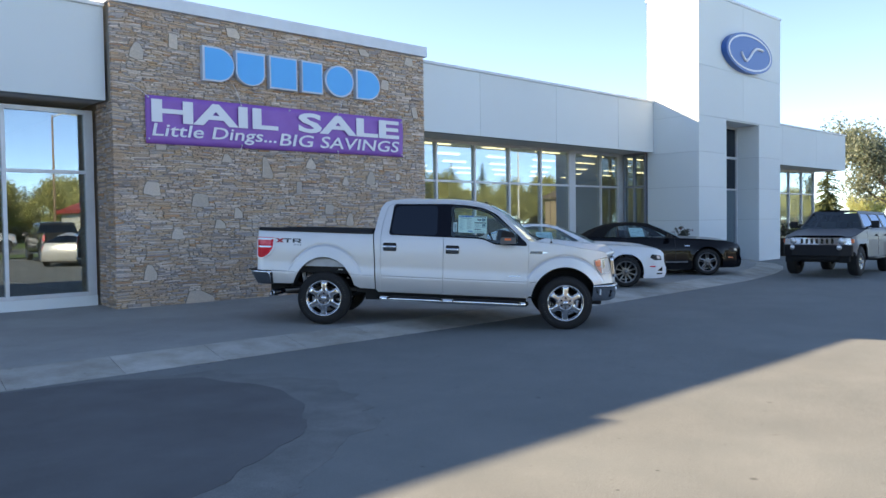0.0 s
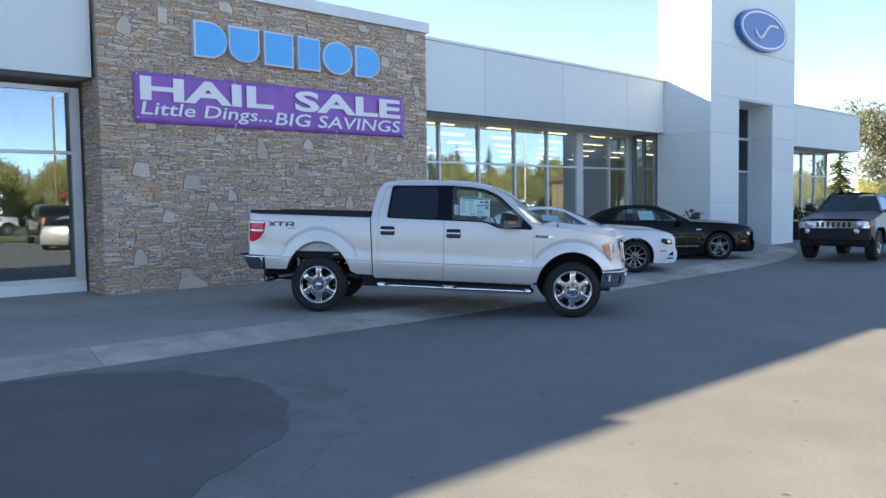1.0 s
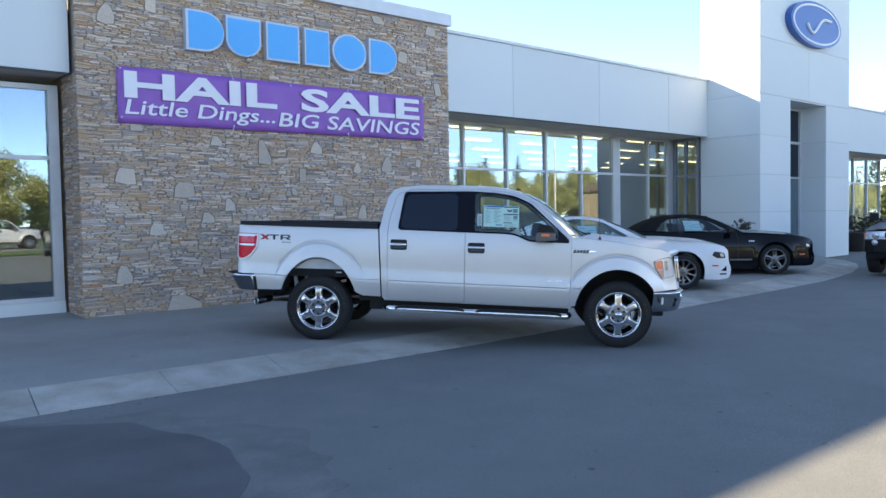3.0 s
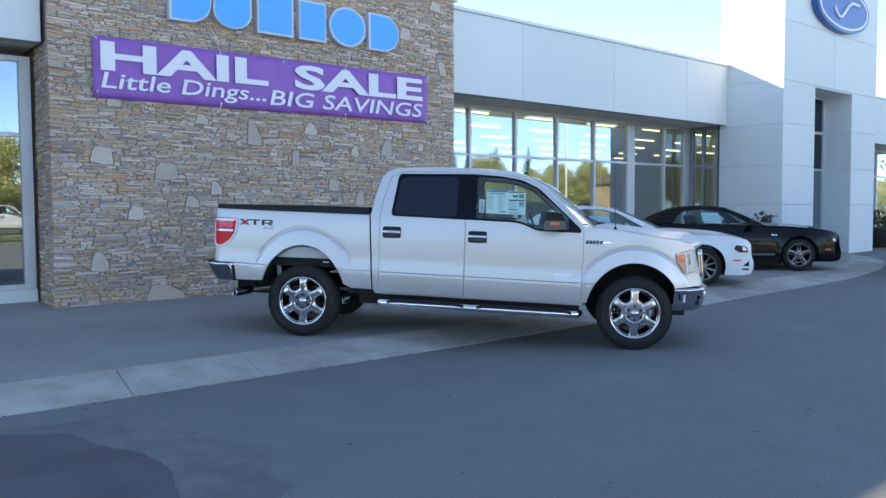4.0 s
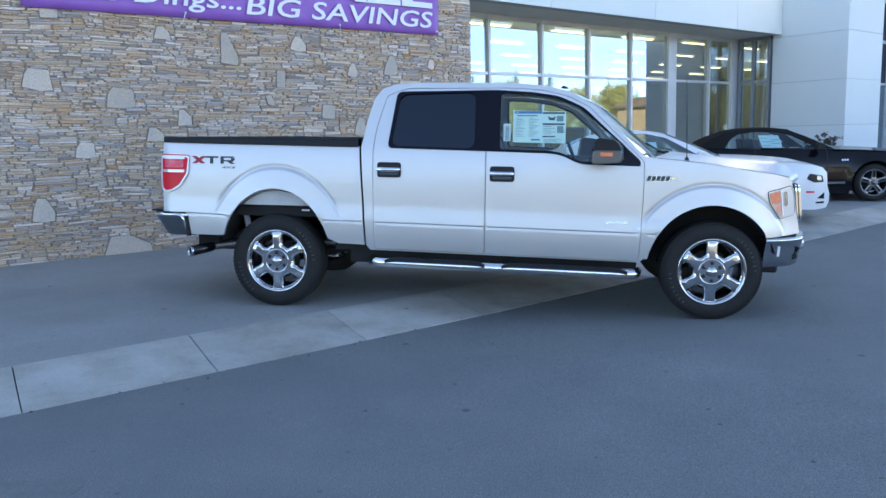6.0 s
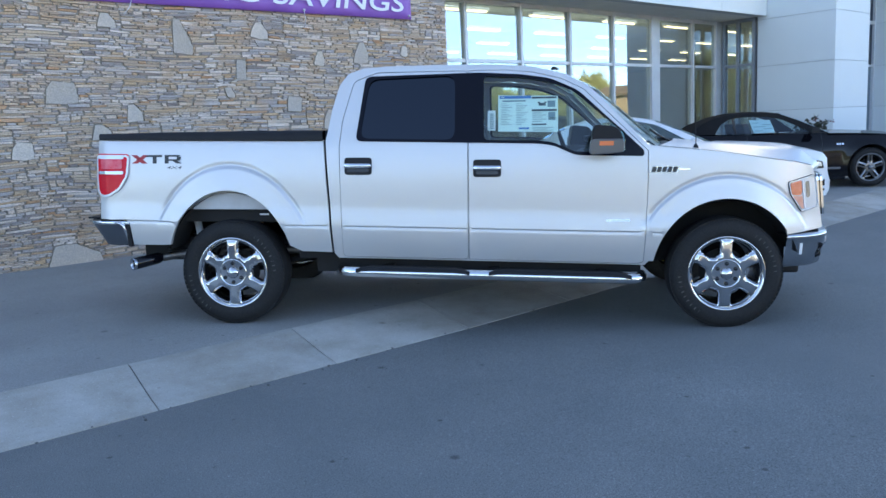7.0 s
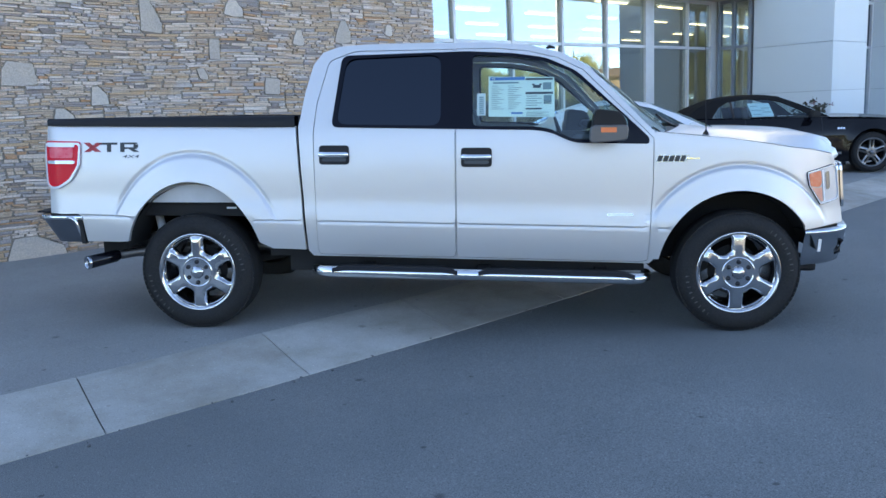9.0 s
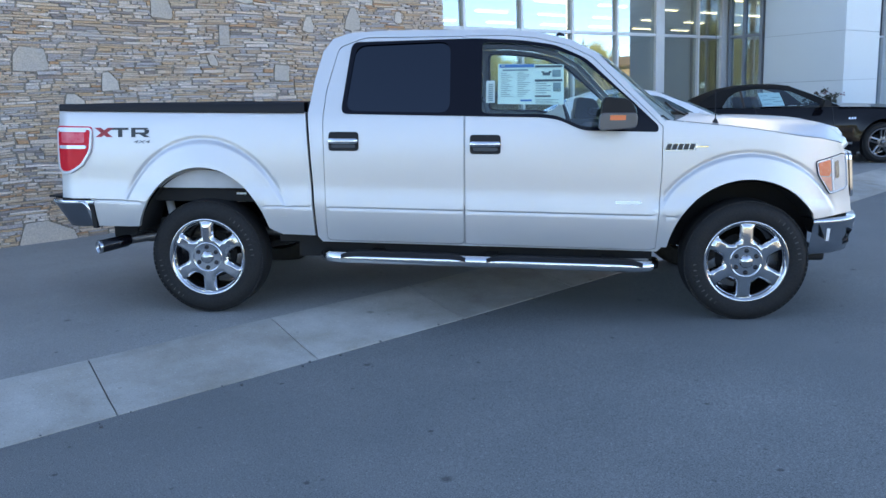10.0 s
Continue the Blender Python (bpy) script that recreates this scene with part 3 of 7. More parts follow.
STICKERBLUE = material("sticker blue band", (0.05, 0.2, 0.5), 0.6)
WHITESTICKER = material("white label", (0.8, 0.8, 0.8), 0.6)
REDDECAL = material("red decal", (0.45, 0.03, 0.04), 0.4)
GREYDECAL = material("charcoal decal", (0.03, 0.033, 0.036), 0.4)


def sm(a, b, x):
    t = min(max((x - a) / (b - a), 0.0), 1.0)
    return t * t * (3 - 2 * t)


def wheel(parent, x, y, r, rim, width, spokes, look_mat, label, back=0.02, style="truck"):
    """A wheel whose face looks to side sign(y); its outer plane lies at y."""
    side = 1 if y > 0 else -1
    hub = part("wheel", turned(bmesh.new(), [(rim * 0.98, -width * 0.95), (rim * 0.98, -0.02)], 40, lambda q, a, h: (x + q * math.cos(a), y + side * h, r + q * math.sin(a))), UNDER, parent)

    def put(q, a, h):
        return (x + q * math.cos(a), y + side * h, r + q * math.sin(a))

    w = width
    prof = [(rim, -0.012), (rim + 0.012, 0.0), (rim + (r - rim) * 0.3, 0.008), (rim + (r - rim) * 0.62, 0.004), (r - 0.028, -0.012), (r - 0.01, -0.03), (r, -0.055), (r, -w * 0.5), (r, -w + 0.055), (r - 0.03, -w + 0.01), (rim, -w + 0.02)]
    tyre = part("tyre", turned(bmesh.new(), prof, 64, put), RUBBER, hub)
    bm = bmesh.new()
    for k in range(72):        # shoulder blocks of the tread
        a = 2 * math.pi * k / 72
        for h0, h1, q0 in ((-0.075, -0.02, r - 0.014), ):
            vs = [bm.verts.new(put(q, a + da, h)) for q in (q0, r - 0.004) for da, h in ((0, h0), (0.075, h0), (0.075, h1), (0, h1))]
            for f in ((4, 5, 6, 7), (0, 1, 5, 4), (1, 2, 6, 5), (2, 3, 7, 6), (3, 0, 4, 7)):
                bm.faces.new([vs[i] for i in f])
    part("tread", bm, RUBBER, hub)
    part("rim_lip", turned(bmesh.new(), [(rim - 0.03, -0.05), (rim - 0.016, -0.012), (rim - 0.006, -0.004), (rim + 0.004, -0.006), (rim + 0.006, -0.02)], 64, put), look_mat, hub)
    part("barrel", turned(bmesh.new(), [(rim - 0.02, -0.03), (rim - 0.04, -0.06), (rim - 0.05, -w + 0.03)], 40, put), DULLCHROME, hub)
    part("brake_disc", turned(bmesh.new(), [(0.0, -0.13), (rim * 0.62, -0.13), (rim * 0.62, -0.15)], 32, put), UNDER, hub)
    # the face, with openings between the spokes
    holes, n = [], spokes
    for k in range(n):
        m = 2 * math.pi * (k + 0.5) / n + math.pi / 2
        half = math.pi / n
        if style == "truck":
            r0, r1, w0, w1 = rim * 0.54, rim * 0.895, rim * 0.168, rim * 0.172
        else:
            wide = 0.17 if style == "twin" else 0.6 / n
            r0, r1, w0, w1 = rim * 0.32, rim * 0.9, rim * wide, rim * wide
            if style == "twin":        # a slot along the middle of every spoke
                a = m + half
                holes.append([(q * math.cos(a) - e * math.sin(a), q * math.sin(a) + e * math.cos(a)) for q, e in ((rim * 0.36, -rim * 0.05), (rim * 0.86, -rim * 0.065), (rim * 0.86, rim * 0.065), (rim * 0.36, rim * 0.05))])
        def corner(q, s, wide):
            d = half - math.asin(min(wide / q, 0.95))
            return (q * math.cos(m + s * d), q * math.sin(m + s * d))
        arc_d = half - math.asin(w1 / r1)
        top = [(r1 * math.cos(m + arc_d * t), r1 * math.sin(m + arc_d * t)) for t in (-1, -0.5, 0, 0.5, 1)]
        holes.append(rounded([corner(r0, 1, w0), corner(r0, -1, w0)] + top, rim * (0.045 if style == "truck" else 0.07), 3))
    cut = rim * 0.055        # width of the chamfer round every opening
    segs = [np.array([[p, q] for p, q in zip(h, h[1:] + h[:1])]) for h in holes]

    def to_hole(u, v):
        best = 9.0
        for sg_ in segs:
            a, b = sg_[:, 0], sg_[:, 1]
            d = b - a
            t = np.clip(((np.array((u, v)) - a) * d).sum(1) / np.maximum((d * d).sum(1), 1e-12), 0, 1)
            best = min(best, float(np.hypot(*(a + d * t[:, None] - (u, v)).T).min()))
        return best

    def dish(u, v, d):
        q = math.hypot(u, v) / rim
        if style == "truck":
            h = -0.012 - 0.035 * max(q - 0.72, 0.0) ** 1.5 - 0.3 * max(q - 0.88, 0.0) ** 1.2
            h -= 1.5 * max(cut - to_hole(u, v), 0.0) * sm(0.97, 0.9, q)
            return (x + u, y + side * (h - d), r + v)
        k = math.atan2(v, u) - math.pi / 2
        k = abs((k / (2 * math.pi / n) + 0.5) % 1 - 0.5) * 2 * math.pi / n * q * rim   # distance from the spoke's midline
        h = -0.012 - 0.028 * (1 - q) ** 0.7 + 0.012 * math.exp(-(q / 0.3) ** 2)
        h -= 1.3 * k * k / rim * (1 if q > 0.35 else 0) * sm(1.0, 0.85, q)
        return (x + u, y + side * (h - d), r + v)
    lines = []
    if style == "truck":
        for h in holes:
            mu, mv = sum(u for u, v in h) / len(h), sum(v for u, v in h) / len(h)
            grown = []
            for (u0, v0), (u, v), (u1, v1) in zip(h[-1:] + h[:-1], h, h[1:] + h[:1]):
                t = Vector((u1 - u0, v1 - v0)).normalized()
                o = Vector((t.y, -t.x))
                if o.dot(Vector((u - mu, v - mv))) < 0:
                    o = -o
                grown.append((u + o.x * cut, v + o.y * cut))
            lines.append(grown + grown[:1])
    part("spokes", skin(bmesh.new(), [oval(0, 0, rim - 0.012, rim - 0.012, 48)] + holes, dish, rim * (0.07 if style == "truck" else 0.085), 0.05, lines), look_mat, hub, crisp=24 if style == "truck" else 0)
    part("centre_cap", turned(bmesh.new(), [(0, 0.012), (rim * 0.12, 0.008), (rim * 0.16, -0.004), (rim * 0.17, -0.03)], 24, put), look_mat, hub)
    if style == "truck":
        part("centre_ring", turned(bmesh.new(), [(rim * 0.17, -0.02), (rim * 0.33, -0.018), (rim * 0.365, -0.006), (rim * 0.385, -0.006), (rim * 0.4, -0.014)], 40, put), look_mat, hub)
        for k in range(6):
            a = 2 * math.pi * k / 6 + math.pi / 2
            cx, cz = rim * 0.27 * math.cos(a), rim * 0.27 * math.sin(a)
            part("lug_nut", turned(bmesh.new(), [(0.0, 0.006), (0.012, 0.003), (0.0165, -0.01), (0.017, -0.03)], 8, lambda q, b, h, cx=cx, cz=cz: (x + cx + q * math.cos(b), y + side * h, r + cz + q * math.sin(b))), GLOSSBLACK, hub)
        bm = bmesh.new()
        for a0 in (55, 235):      # raised letters, too small to read
            for k in range(9):
                a = radians(a0 - k * 6.5)
                for q0, q1, da in ((rim + 0.052, rim + 0.074, 0.028), ):
                    vs = [bm.verts.new(put(q, a + s, 0.0095)) for q, s in ((q0, 0), (q0, da * (0.4 + 0.6 * (k % 2))), (q1, da * (0.4 + 0.6 * (k % 3 > 0))), (q1, 0))]
                    bm.faces.new(vs)
        tagged(part("tyre_lettering", bm, TYRELINE, hub), kind="stuff")
    return hub


def lid(bm, s_list, edge, rise_at, n=14, drop=None):
    """A lid across the vehicle: edge(s) gives (half width, height); rise_at(s, t) the crown for t in -1..1."""
    rows = []
    for s in s_list:
        w, z = edge(s)
        rows.append([(s, w * t, z + rise_at(s, t)) for t in (-1 + 2 * i / n for i in range(n + 1))])
    return sheet(bm, rows)


# ---- pickup truck ----
def pickup(paint, label, at, group=""):
    truck = thing("pickup_truck", label, "pickup truck", group, at)
    WB = 3.685
    FA = WB - 0.014        # middle of the front arch

    def rake(s):
        """How far the side creases lie above their height amidships."""
        return 0.024 * (1.8 - s)

    def width(s, z):
        high, z = z, z - rake(s) * sm(1.25, 1.05, z)
        if z >= 0.744:
            w = float(np.interp(z, [0.744, 0.78, 0.83, 0.87, 0.9, 0.95, 1.05, 1.14, 1.25, 1.36], [0.996, 0.992, 0.985, 0.9795, 0.978, 0.9775, 0.975, 0.9705, 0.9595, 0.942]))
        else:
            w = 0.987 + 0.005 * sm(0.741, 0.729, z) - 0.45 * (0.745 - z) ** 2
        if z > 1.36:
            w -= 0.27 * (z - 1.36)
        z = high
        for c, b, a in ((0.012, 0.637, 0.5), (FA, 0.553, 0.518)):
            q = math.hypot((s - c) / a, (max(z, 0.75) - 0.4) / b)
            if q < 1.6 and 0.4 < z < 1.35:
                sharp = 0.034 - 0.019 * sm(0.97, 1.26, q) - 0.015 * sm(1.25, 1.29, q) - 0.005 * sm(1.275, 1.295, q) * sm(1.335, 1.305, q)
                soft = 0.024 * (1 - sm(0.98, 1.45, q))
                w += soft + (sharp - soft) * sm(0.7, 0.86, z - rake(s))
        if s > 3.75:
            w -= 0.34 * ((s - 3.75) / 0.75) ** 2.4
        if s < -0.93:
            w -= 0.9 * (-0.93 - s) ** 1.5
        return w

    def side(sg, off=0.0, shift=0.0):
        return lambda u, v, d: (u + shift, sg * (width(u + shift, v) + off - d), v)

    def arch(c, b, half, z0, n=26):
        a0 = math.degrees(math.asin((z0 - 0.4) / b))
        return [(c + half * math.cos(radians(a)), 0.4 + b * math.sin(radians(a))) for a in np.linspace(180 - a0, a0, n)]

    tail = rounded([(-1.035, 1.315), (-0.772, 1.31), (-0.782, 1.16), (-0.85, 1.055), (-0.94, 1.005), (-1.0, 1.0), (-1.035, 1.03)], 0.025, 3)
    bed_loop = [(-1.03, 0.812), (-0.815, 0.812), (-0.79, 0.79), (-0.775, 0.615), (-0.55, 0.615)] + arch(0, 0.637, 0.5, 0.62) + [(0.56, 0.575), (0.786, 0.565), (0.766, 0.95), (0.738, 1.405), (-0.7, 1.424), (-1.03, 1.428)]
    door_r = rounded([(0.872, 0.535), (1.815, 0.512), (1.815, 1.893), (1.14, 1.893), (0.965, 1.83), (0.885, 1.55), (0.862, 1.36)], 0.035)
    door_f = [(1.825, 0.512), (3.05, 0.48), (3.09, 0.495), (3.112, 1.0), (3.112, 1.295), (2.66, 1.742), (2.5, 1.822), (2.3, 1.872), (2.1, 1.893), (1.825, 1.895)]
    shell = [(0.803, 0.56), (0.835, 0.522), (3.1, 0.468), (3.13, 0.5), (3.13, 1.325), (2.7, 1.765), (2.52, 1.86), (2.3, 1.915), (2.0, 1.938), (1.5, 1.942), (1.2, 1.94), (1.03, 1.928), (0.92, 1.892), (0.855, 1.81), (0.8, 1.62), (0.772, 1.47), (0.756, 1.4), (0.783, 0.95)]
    glass_r = rounded([(1.01, 1.412), (1.722, 1.393), (1.722, 1.862), (1.08, 1.845)], 0.075)
    glass_f = rounded([(1.935, 1.388), (2.34, 1.38), (2.44, 1.365), (2.6, 1.293), (2.95, 1.285), (2.95, 1.42), (2.58, 1.735), (2.4, 1.805), (2.2, 1.84), (1.935, 1.855)], 0.035)
    frame_all = rounded([(0.982, 1.392), (2.34, 1.357), (2.44, 1.342), (2.6, 1.27), (3.085, 1.258), (3.085, 1.3), (2.62, 1.738), (2.42, 1.828), (2.2, 1.862), (1.9, 1.88), (1.052, 1.868)], 0.05)
    fender = [(3.13, 0.5), (3.155, 0.5)] + [p for p in arch(FA, 0.553, 0.518, 0.5) if p[0] < WB or p[1] > 0.7] + [(4.1, 0.69), (4.42, 0.712), (4.405, 0.8), (4.375, 0.9), (4.35, 1.0), (4.33, 1.1), (4.3, 1.17), (4.14, 1.205), (4.0, 1.222), (3.76, 1.262), (3.6, 1.285), (3.13, 1.335)]

    def grow(loop, d):
        c = Vector((sum(p[0] for p in loop) / len(loop), sum(p[1] for p in loop) / len(loop)))
        return [tuple(Vector(p) + (Vector(p) - c).normalized() * d) for p in loop]

    creases = [[(s, z + rake(s)) for s in np.arange(-1.0, 4.3, 0.05)] for z in (0.57, 0.62, 0.67, 0.71, 0.728, 0.735, 0.741, 0.7455, 0.752, 0.78, 0.83, 0.87, 0.9, 0.95)]
    for c, b, half in ((0.012, 0.637, 0.5), (FA, 0.553, 0.518)):
        for q in (1.06, 1.13, 1.19, 1.23, 1.246, 1.262, 1.276, 1.288, 1.3, 1.318, 1.336, 1.36):
            a0 = math.asin(0.35 / (b * q))
            x0 = half * q * math.cos(a0)
            creases.append([(c - x0, z) for z in np.arange(0.55, 0.735, 0.03)] + [(c + half * q * math.cos(a), 0.4 + b * q * math.sin(a)) for a in np.linspace(math.pi - a0, a0, 72)] + [(c + x0, z) for z in np.arange(0.73, 0.55, -0.03)])

    for sg in (-1, 1):
        bedside = part("bed_side", skin(bmesh.new(), [bed_loop], side(sg), 0.045, 0.03, creases), paint, truck)
        part("fender", skin(bmesh.new(), [fender], side(sg), 0.045, 0.03, creases), paint, truck)
        part("cab_side", skin(bmesh.new(), [shell, grow(door_r, 0.005), grow(door_f, 0.005)], side(sg), 0.05, 0.04), paint, truck)
        rear = part("rear_door", skin(bmesh.new(), [door_r, grow(glass_r, 0.02)], side(sg), 0.05, 0.02, creases[:14]), paint, truck)
        front = part("front_door", skin(bmesh.new(), [door_f, grow(glass_f, 0.02)], side(sg), 0.05, 0.02, creases[:14]), paint, truck)
        part("window_surround", skin(bmesh.new(), [frame_all, glass_r, glass_f], side(sg, 0.004), 0.05, 0.03), PILLARBLACK, front, "gloss black window surround and centre pillar")
        part("window", skin(bmesh.new(), [grow(glass_r, 0.01)], side(sg, -0.012), 0.1, 0.004), PRIVACY, rear, "dark privacy glass")
        part("window", skin(bmesh.new(), [grow(glass_f, 0.01)], side(sg, -0.012), 0.1, 0.004), CLEARGLASS, front, "clear front door glass")
        for door, hx, hz in ((rear, 1.0, 1.212), (front, 1.957, 1.186)):
            pocket = rounded([(hx - 0.1, hz - 0.065), (hx + 0.105, hz - 0.067), (hx + 0.105, hz + 0.06), (hx - 0.1, hz + 0.062)], 0.025)
            hd = part("handle", skin(bmesh.new(), [pocket], side(sg, 0.006), 0.04, 0.01), BLACKTRIM, door, "black handle pocket")
            grip = rounded([(hx - 0.097, hz - 0.014), (hx + 0.102, hz - 0.016), (hx + 0.102, hz + 0.017), (hx - 0.097, hz + 0.019)], 0.012, 3)
            part("grip", skin(bmesh.new(), [grip], lambda u, v, d, hx=hx, hz=hz: (u, sg * (0.998 + 0.022 * (1 - ((u - hx) / 0.11) ** 4) - 0.011 * ((v - hz) / 0.018) ** 2 - d), v), 0.01, 0.018), CHROME, hd, "chrome door grip")
            part("grip_lip", skin(bmesh.new(), [rounded([(hx - 0.08, hz - 0.045), (hx + 0.085, hz - 0.047), (hx + 0.085, hz - 0.022), (hx - 0.08, hz - 0.02)], 0.01, 2)], side(sg, 0.012), 0.03, 0.008), GLOSSBLACK, hd)
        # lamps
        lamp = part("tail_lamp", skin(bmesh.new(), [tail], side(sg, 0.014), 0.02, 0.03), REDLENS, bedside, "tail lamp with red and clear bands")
        for poly, mat in (([(-1.018, 1.158), (-0.812, 1.158), (-0.81, 1.182), (-1.018, 1.182)], CLEARLENS), ([(-1.018, 1.274), (-0.81, 1.272), (-0.81, 1.297), (-1.018, 1.299)], LAMPEDGE)):
            part("lens", skin(bmesh.new(), [rounded(poly, 0.012, 2)], side(sg, 0.022), 0.02, 0.008), mat, lamp)
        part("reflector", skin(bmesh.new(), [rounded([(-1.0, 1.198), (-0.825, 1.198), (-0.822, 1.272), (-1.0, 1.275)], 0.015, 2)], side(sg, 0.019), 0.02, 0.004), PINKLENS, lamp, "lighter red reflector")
        part("rim", skin(bmesh.new(), [grow(tail, 0.004), grow(tail, -0.012)], side(sg, 0.02), 0.02, 0.012), LAMPEDGE, lamp, "pale lamp border")
        bowl = rounded([(4.104, 1.058), (4.3, 1.102), (4.335, 1.085), (4.368, 0.9), (4.36, 0.875), (4.235, 0.85), (4.215, 0.85), (4.125, 0.97)], 0.014, 2)
        head = part("head_lamp", skin(bmesh.new(), [bowl], side(sg, 0.006), 0.02, 0.03), LAMPBOWL, truck, "clear head lamp with amber marker")
        part("gasket", skin(bmesh.new(), [grow(bowl, 0.007), grow(bowl, 0.001)], side(sg, 0.004), 0.02, 0.02), GLOSSBLACK, head, "black gap round the lamp")
        part("bezel", skin(bmesh.new(), [grow(bowl, 0.001), grow(bowl, -0.004)], side(sg, 0.014), 0.02, 0.014), LAMPEDGE, head, "bright lamp border")
        part("marker", skin(bmesh.new(), [rounded([(4.117, 1.05), (4.205, 1.068), (4.216, 0.985), (4.2, 0.96), (4.132, 0.968)], 0.012, 2)], side(sg, 0.012), 0.02, 0.01), ORANGE, head, "orange marker lens")
        part("lower_marker", skin(bmesh.new(), [rounded([(4.137, 0.962), (4.2, 0.955), (4.218, 0.965), (4.236, 0.866), (4.222, 0.863)], 0.008, 2)], side(sg, 0.011), 0.02, 0.01), PEACH, head, "paler part of the marker")
        part("divider", skin(bmesh.new(), [[(4.212, 1.07), (4.222, 1.073), (4.25, 0.87), (4.241, 0.868)]], side(sg, 0.013), 0.02, 0.012), LAMPEDGE, head)
        # dark chrome patch paints the shade in the main beam's bowl
        part("lens_pocket", skin(bmesh.new(), [rounded([(4.24, 1.055), (4.272, 1.065), (4.288, 0.95), (4.258, 0.94)], 0.012, 2)], side(sg, 0.009), 0.02, 0.006), SHADEDCHROME, head, "shaded bowl of the main beam")
        # badges as plain bars
        for poly in ([(3.125, 1.138), (3.32, 1.138), (3.34, 1.186), (3.145, 1.186)],):
            badge = part("badge", skin(bmesh.new(), [poly], side(sg, 0.004), 0.03, 0.004), DULLCHROME, truck, "chrome model badge with dark letters")
            for k in range(5):
                part("letter_bar", skin(bmesh.new(), [[(3.133 + k * 0.037, 1.144), (3.162 + k * 0.037, 1.144), (3.174 + k * 0.037, 1.181), (3.145 + k * 0.037, 1.181)]], side(sg, 0.009), 0.03, 0.004), GREYDECAL, badge)
            part("badge_tail", skin(bmesh.new(), [[(3.325, 1.157), (3.405, 1.16), (3.405, 1.166), (3.325, 1.168)]], side(sg, 0.009), 0.03, 0.006), CHROME, badge)
        part("badge", skin(bmesh.new(), [[(2.82, 0.79), (2.99, 0.79), (2.99, 0.808), (2.82, 0.808)]], side(sg, 0.004), 0.03, 0.004), DULLCHROME, front, "small chrome door badge")
        # bed-side decal: a red cross of two strokes and charcoal bars
        for poly, mat in (([(-0.715, 1.322), (-0.67, 1.322), (-0.585, 1.258), (-0.63, 1.258)], REDDECAL), ([(-0.71, 1.258), (-0.665, 1.258), (-0.575, 1.322), (-0.62, 1.322)], REDDECAL), ([(-0.6, 1.307), (-0.47, 1.307), (-0.47, 1.322), (-0.6, 1.322)], GREYDECAL), ([(-0.545, 1.258), (-0.515, 1.258), (-0.515, 1.307), (-0.545, 1.307)], GREYDECAL), ([(-0.45, 1.258), (-0.42, 1.258), (-0.42, 1.322), (-0.45, 1.322)], GREYDECAL), ([(-0.42, 1.309), (-0.345, 1.309), (-0.325, 1.315), (-0.335, 1.322), (-0.42, 1.322)], GREYDECAL), ([(-0.355, 1.29), (-0.322, 1.29), (-0.322, 1.309), (-0.355, 1.309)], GREYDECAL), ([(-0.42, 1.278), (-0.335, 1.278), (-0.325, 1.29), (-0.42, 1.29)], GREYDECAL), ([(-0.39, 1.278), (-0.35, 1.278), (-0.315, 1.258), (-0.355, 1.258)], GREYDECAL)):
            part("decal", skin(bmesh.new(), [[(u, v - 0.02) for u, v in poly]], side(sg, 0.003, -0.04), 0.04, 0.002), mat, bedside)
        bm = lettering("4X4", 0.12, 0.021, 0.001, 0.25, 0.006)
        for v in bm.verts:
            u, z = (-0.475 + v.co.x if sg < 0 else -0.355 - v.co.x), 1.197 + v.co.z
            v.co = (u, sg * (width(u, z) + 0.003 - v.co.y), z)
        part("decal", bm, MIRRORGREY, bedside, "small charcoal four-wheel-drive lettering")
        # bed rail
        bm = sheet(bmesh.new(), [[(s, sg * (width(s, 1.38) + o), z + (0.012 + 0.01 * sm(-1.02, -0.3, s) if z > 1.42 else 0.01 * (0.735 - s))) for o, z in ((0.006, 1.398), (0.008, 1.438), (-0.01, 1.452), (-0.09, 1.452), (-0.1, 1.40))] for s in np.linspace(-1.02, 0.735, 22)])
        part("bed_rail", bm, BLACKTRIM, truck, "black plastic rail cap")
        # mirror
        m = part("mirror", prism(bmesh.new(), rounded([(2.685, 1.285), (2.905, 1.3), (2.91, 1.4), (2.87, 1.47), (2.71, 1.49)], 0.035, 3), 1.06, 1.27, lambda u, v, h: (u + (h - 1.06) * -0.06, sg * h, v)), BLACKTRIM, truck, "black door mirror with amber signal", bevel=0.012)
        part("signal", boxes((2.735, 2.83, min(sg * 1.27, sg * 1.282), max(sg * 1.27, sg * 1.282), 1.345, 1.375)), AMBER, m)
        part("skull", prism(bmesh.new(), rounded([(2.68, 1.28), (2.912, 1.296), (2.916, 1.39), (2.688, 1.39)], 0.03, 3), 1.16, 1.276, lambda u, v, h: (u + (h - 1.06) * -0.06, sg * h, v)), MIRRORGREY, m, "grey lower mirror cover", bevel=0.01)
        part("arm", tube(bmesh.new(), [(2.9, sg * 0.93, 1.35), (2.83, sg * 1.08, 1.36)], [0.04, 0.03], 8), BLACKTRIM, m)
        # running board
        def board(u):
            return 0.428 - 0.024 * (u - 0.86)
        line = [(0.84, 0.86), (0.855, 0.97), (0.91, 1.03)] + [(u, 1.035) for u in np.linspace(1.0, 2.95, 9)] + [(3.03, 1.03), (3.075, 0.99), (3.1, 0.86)]
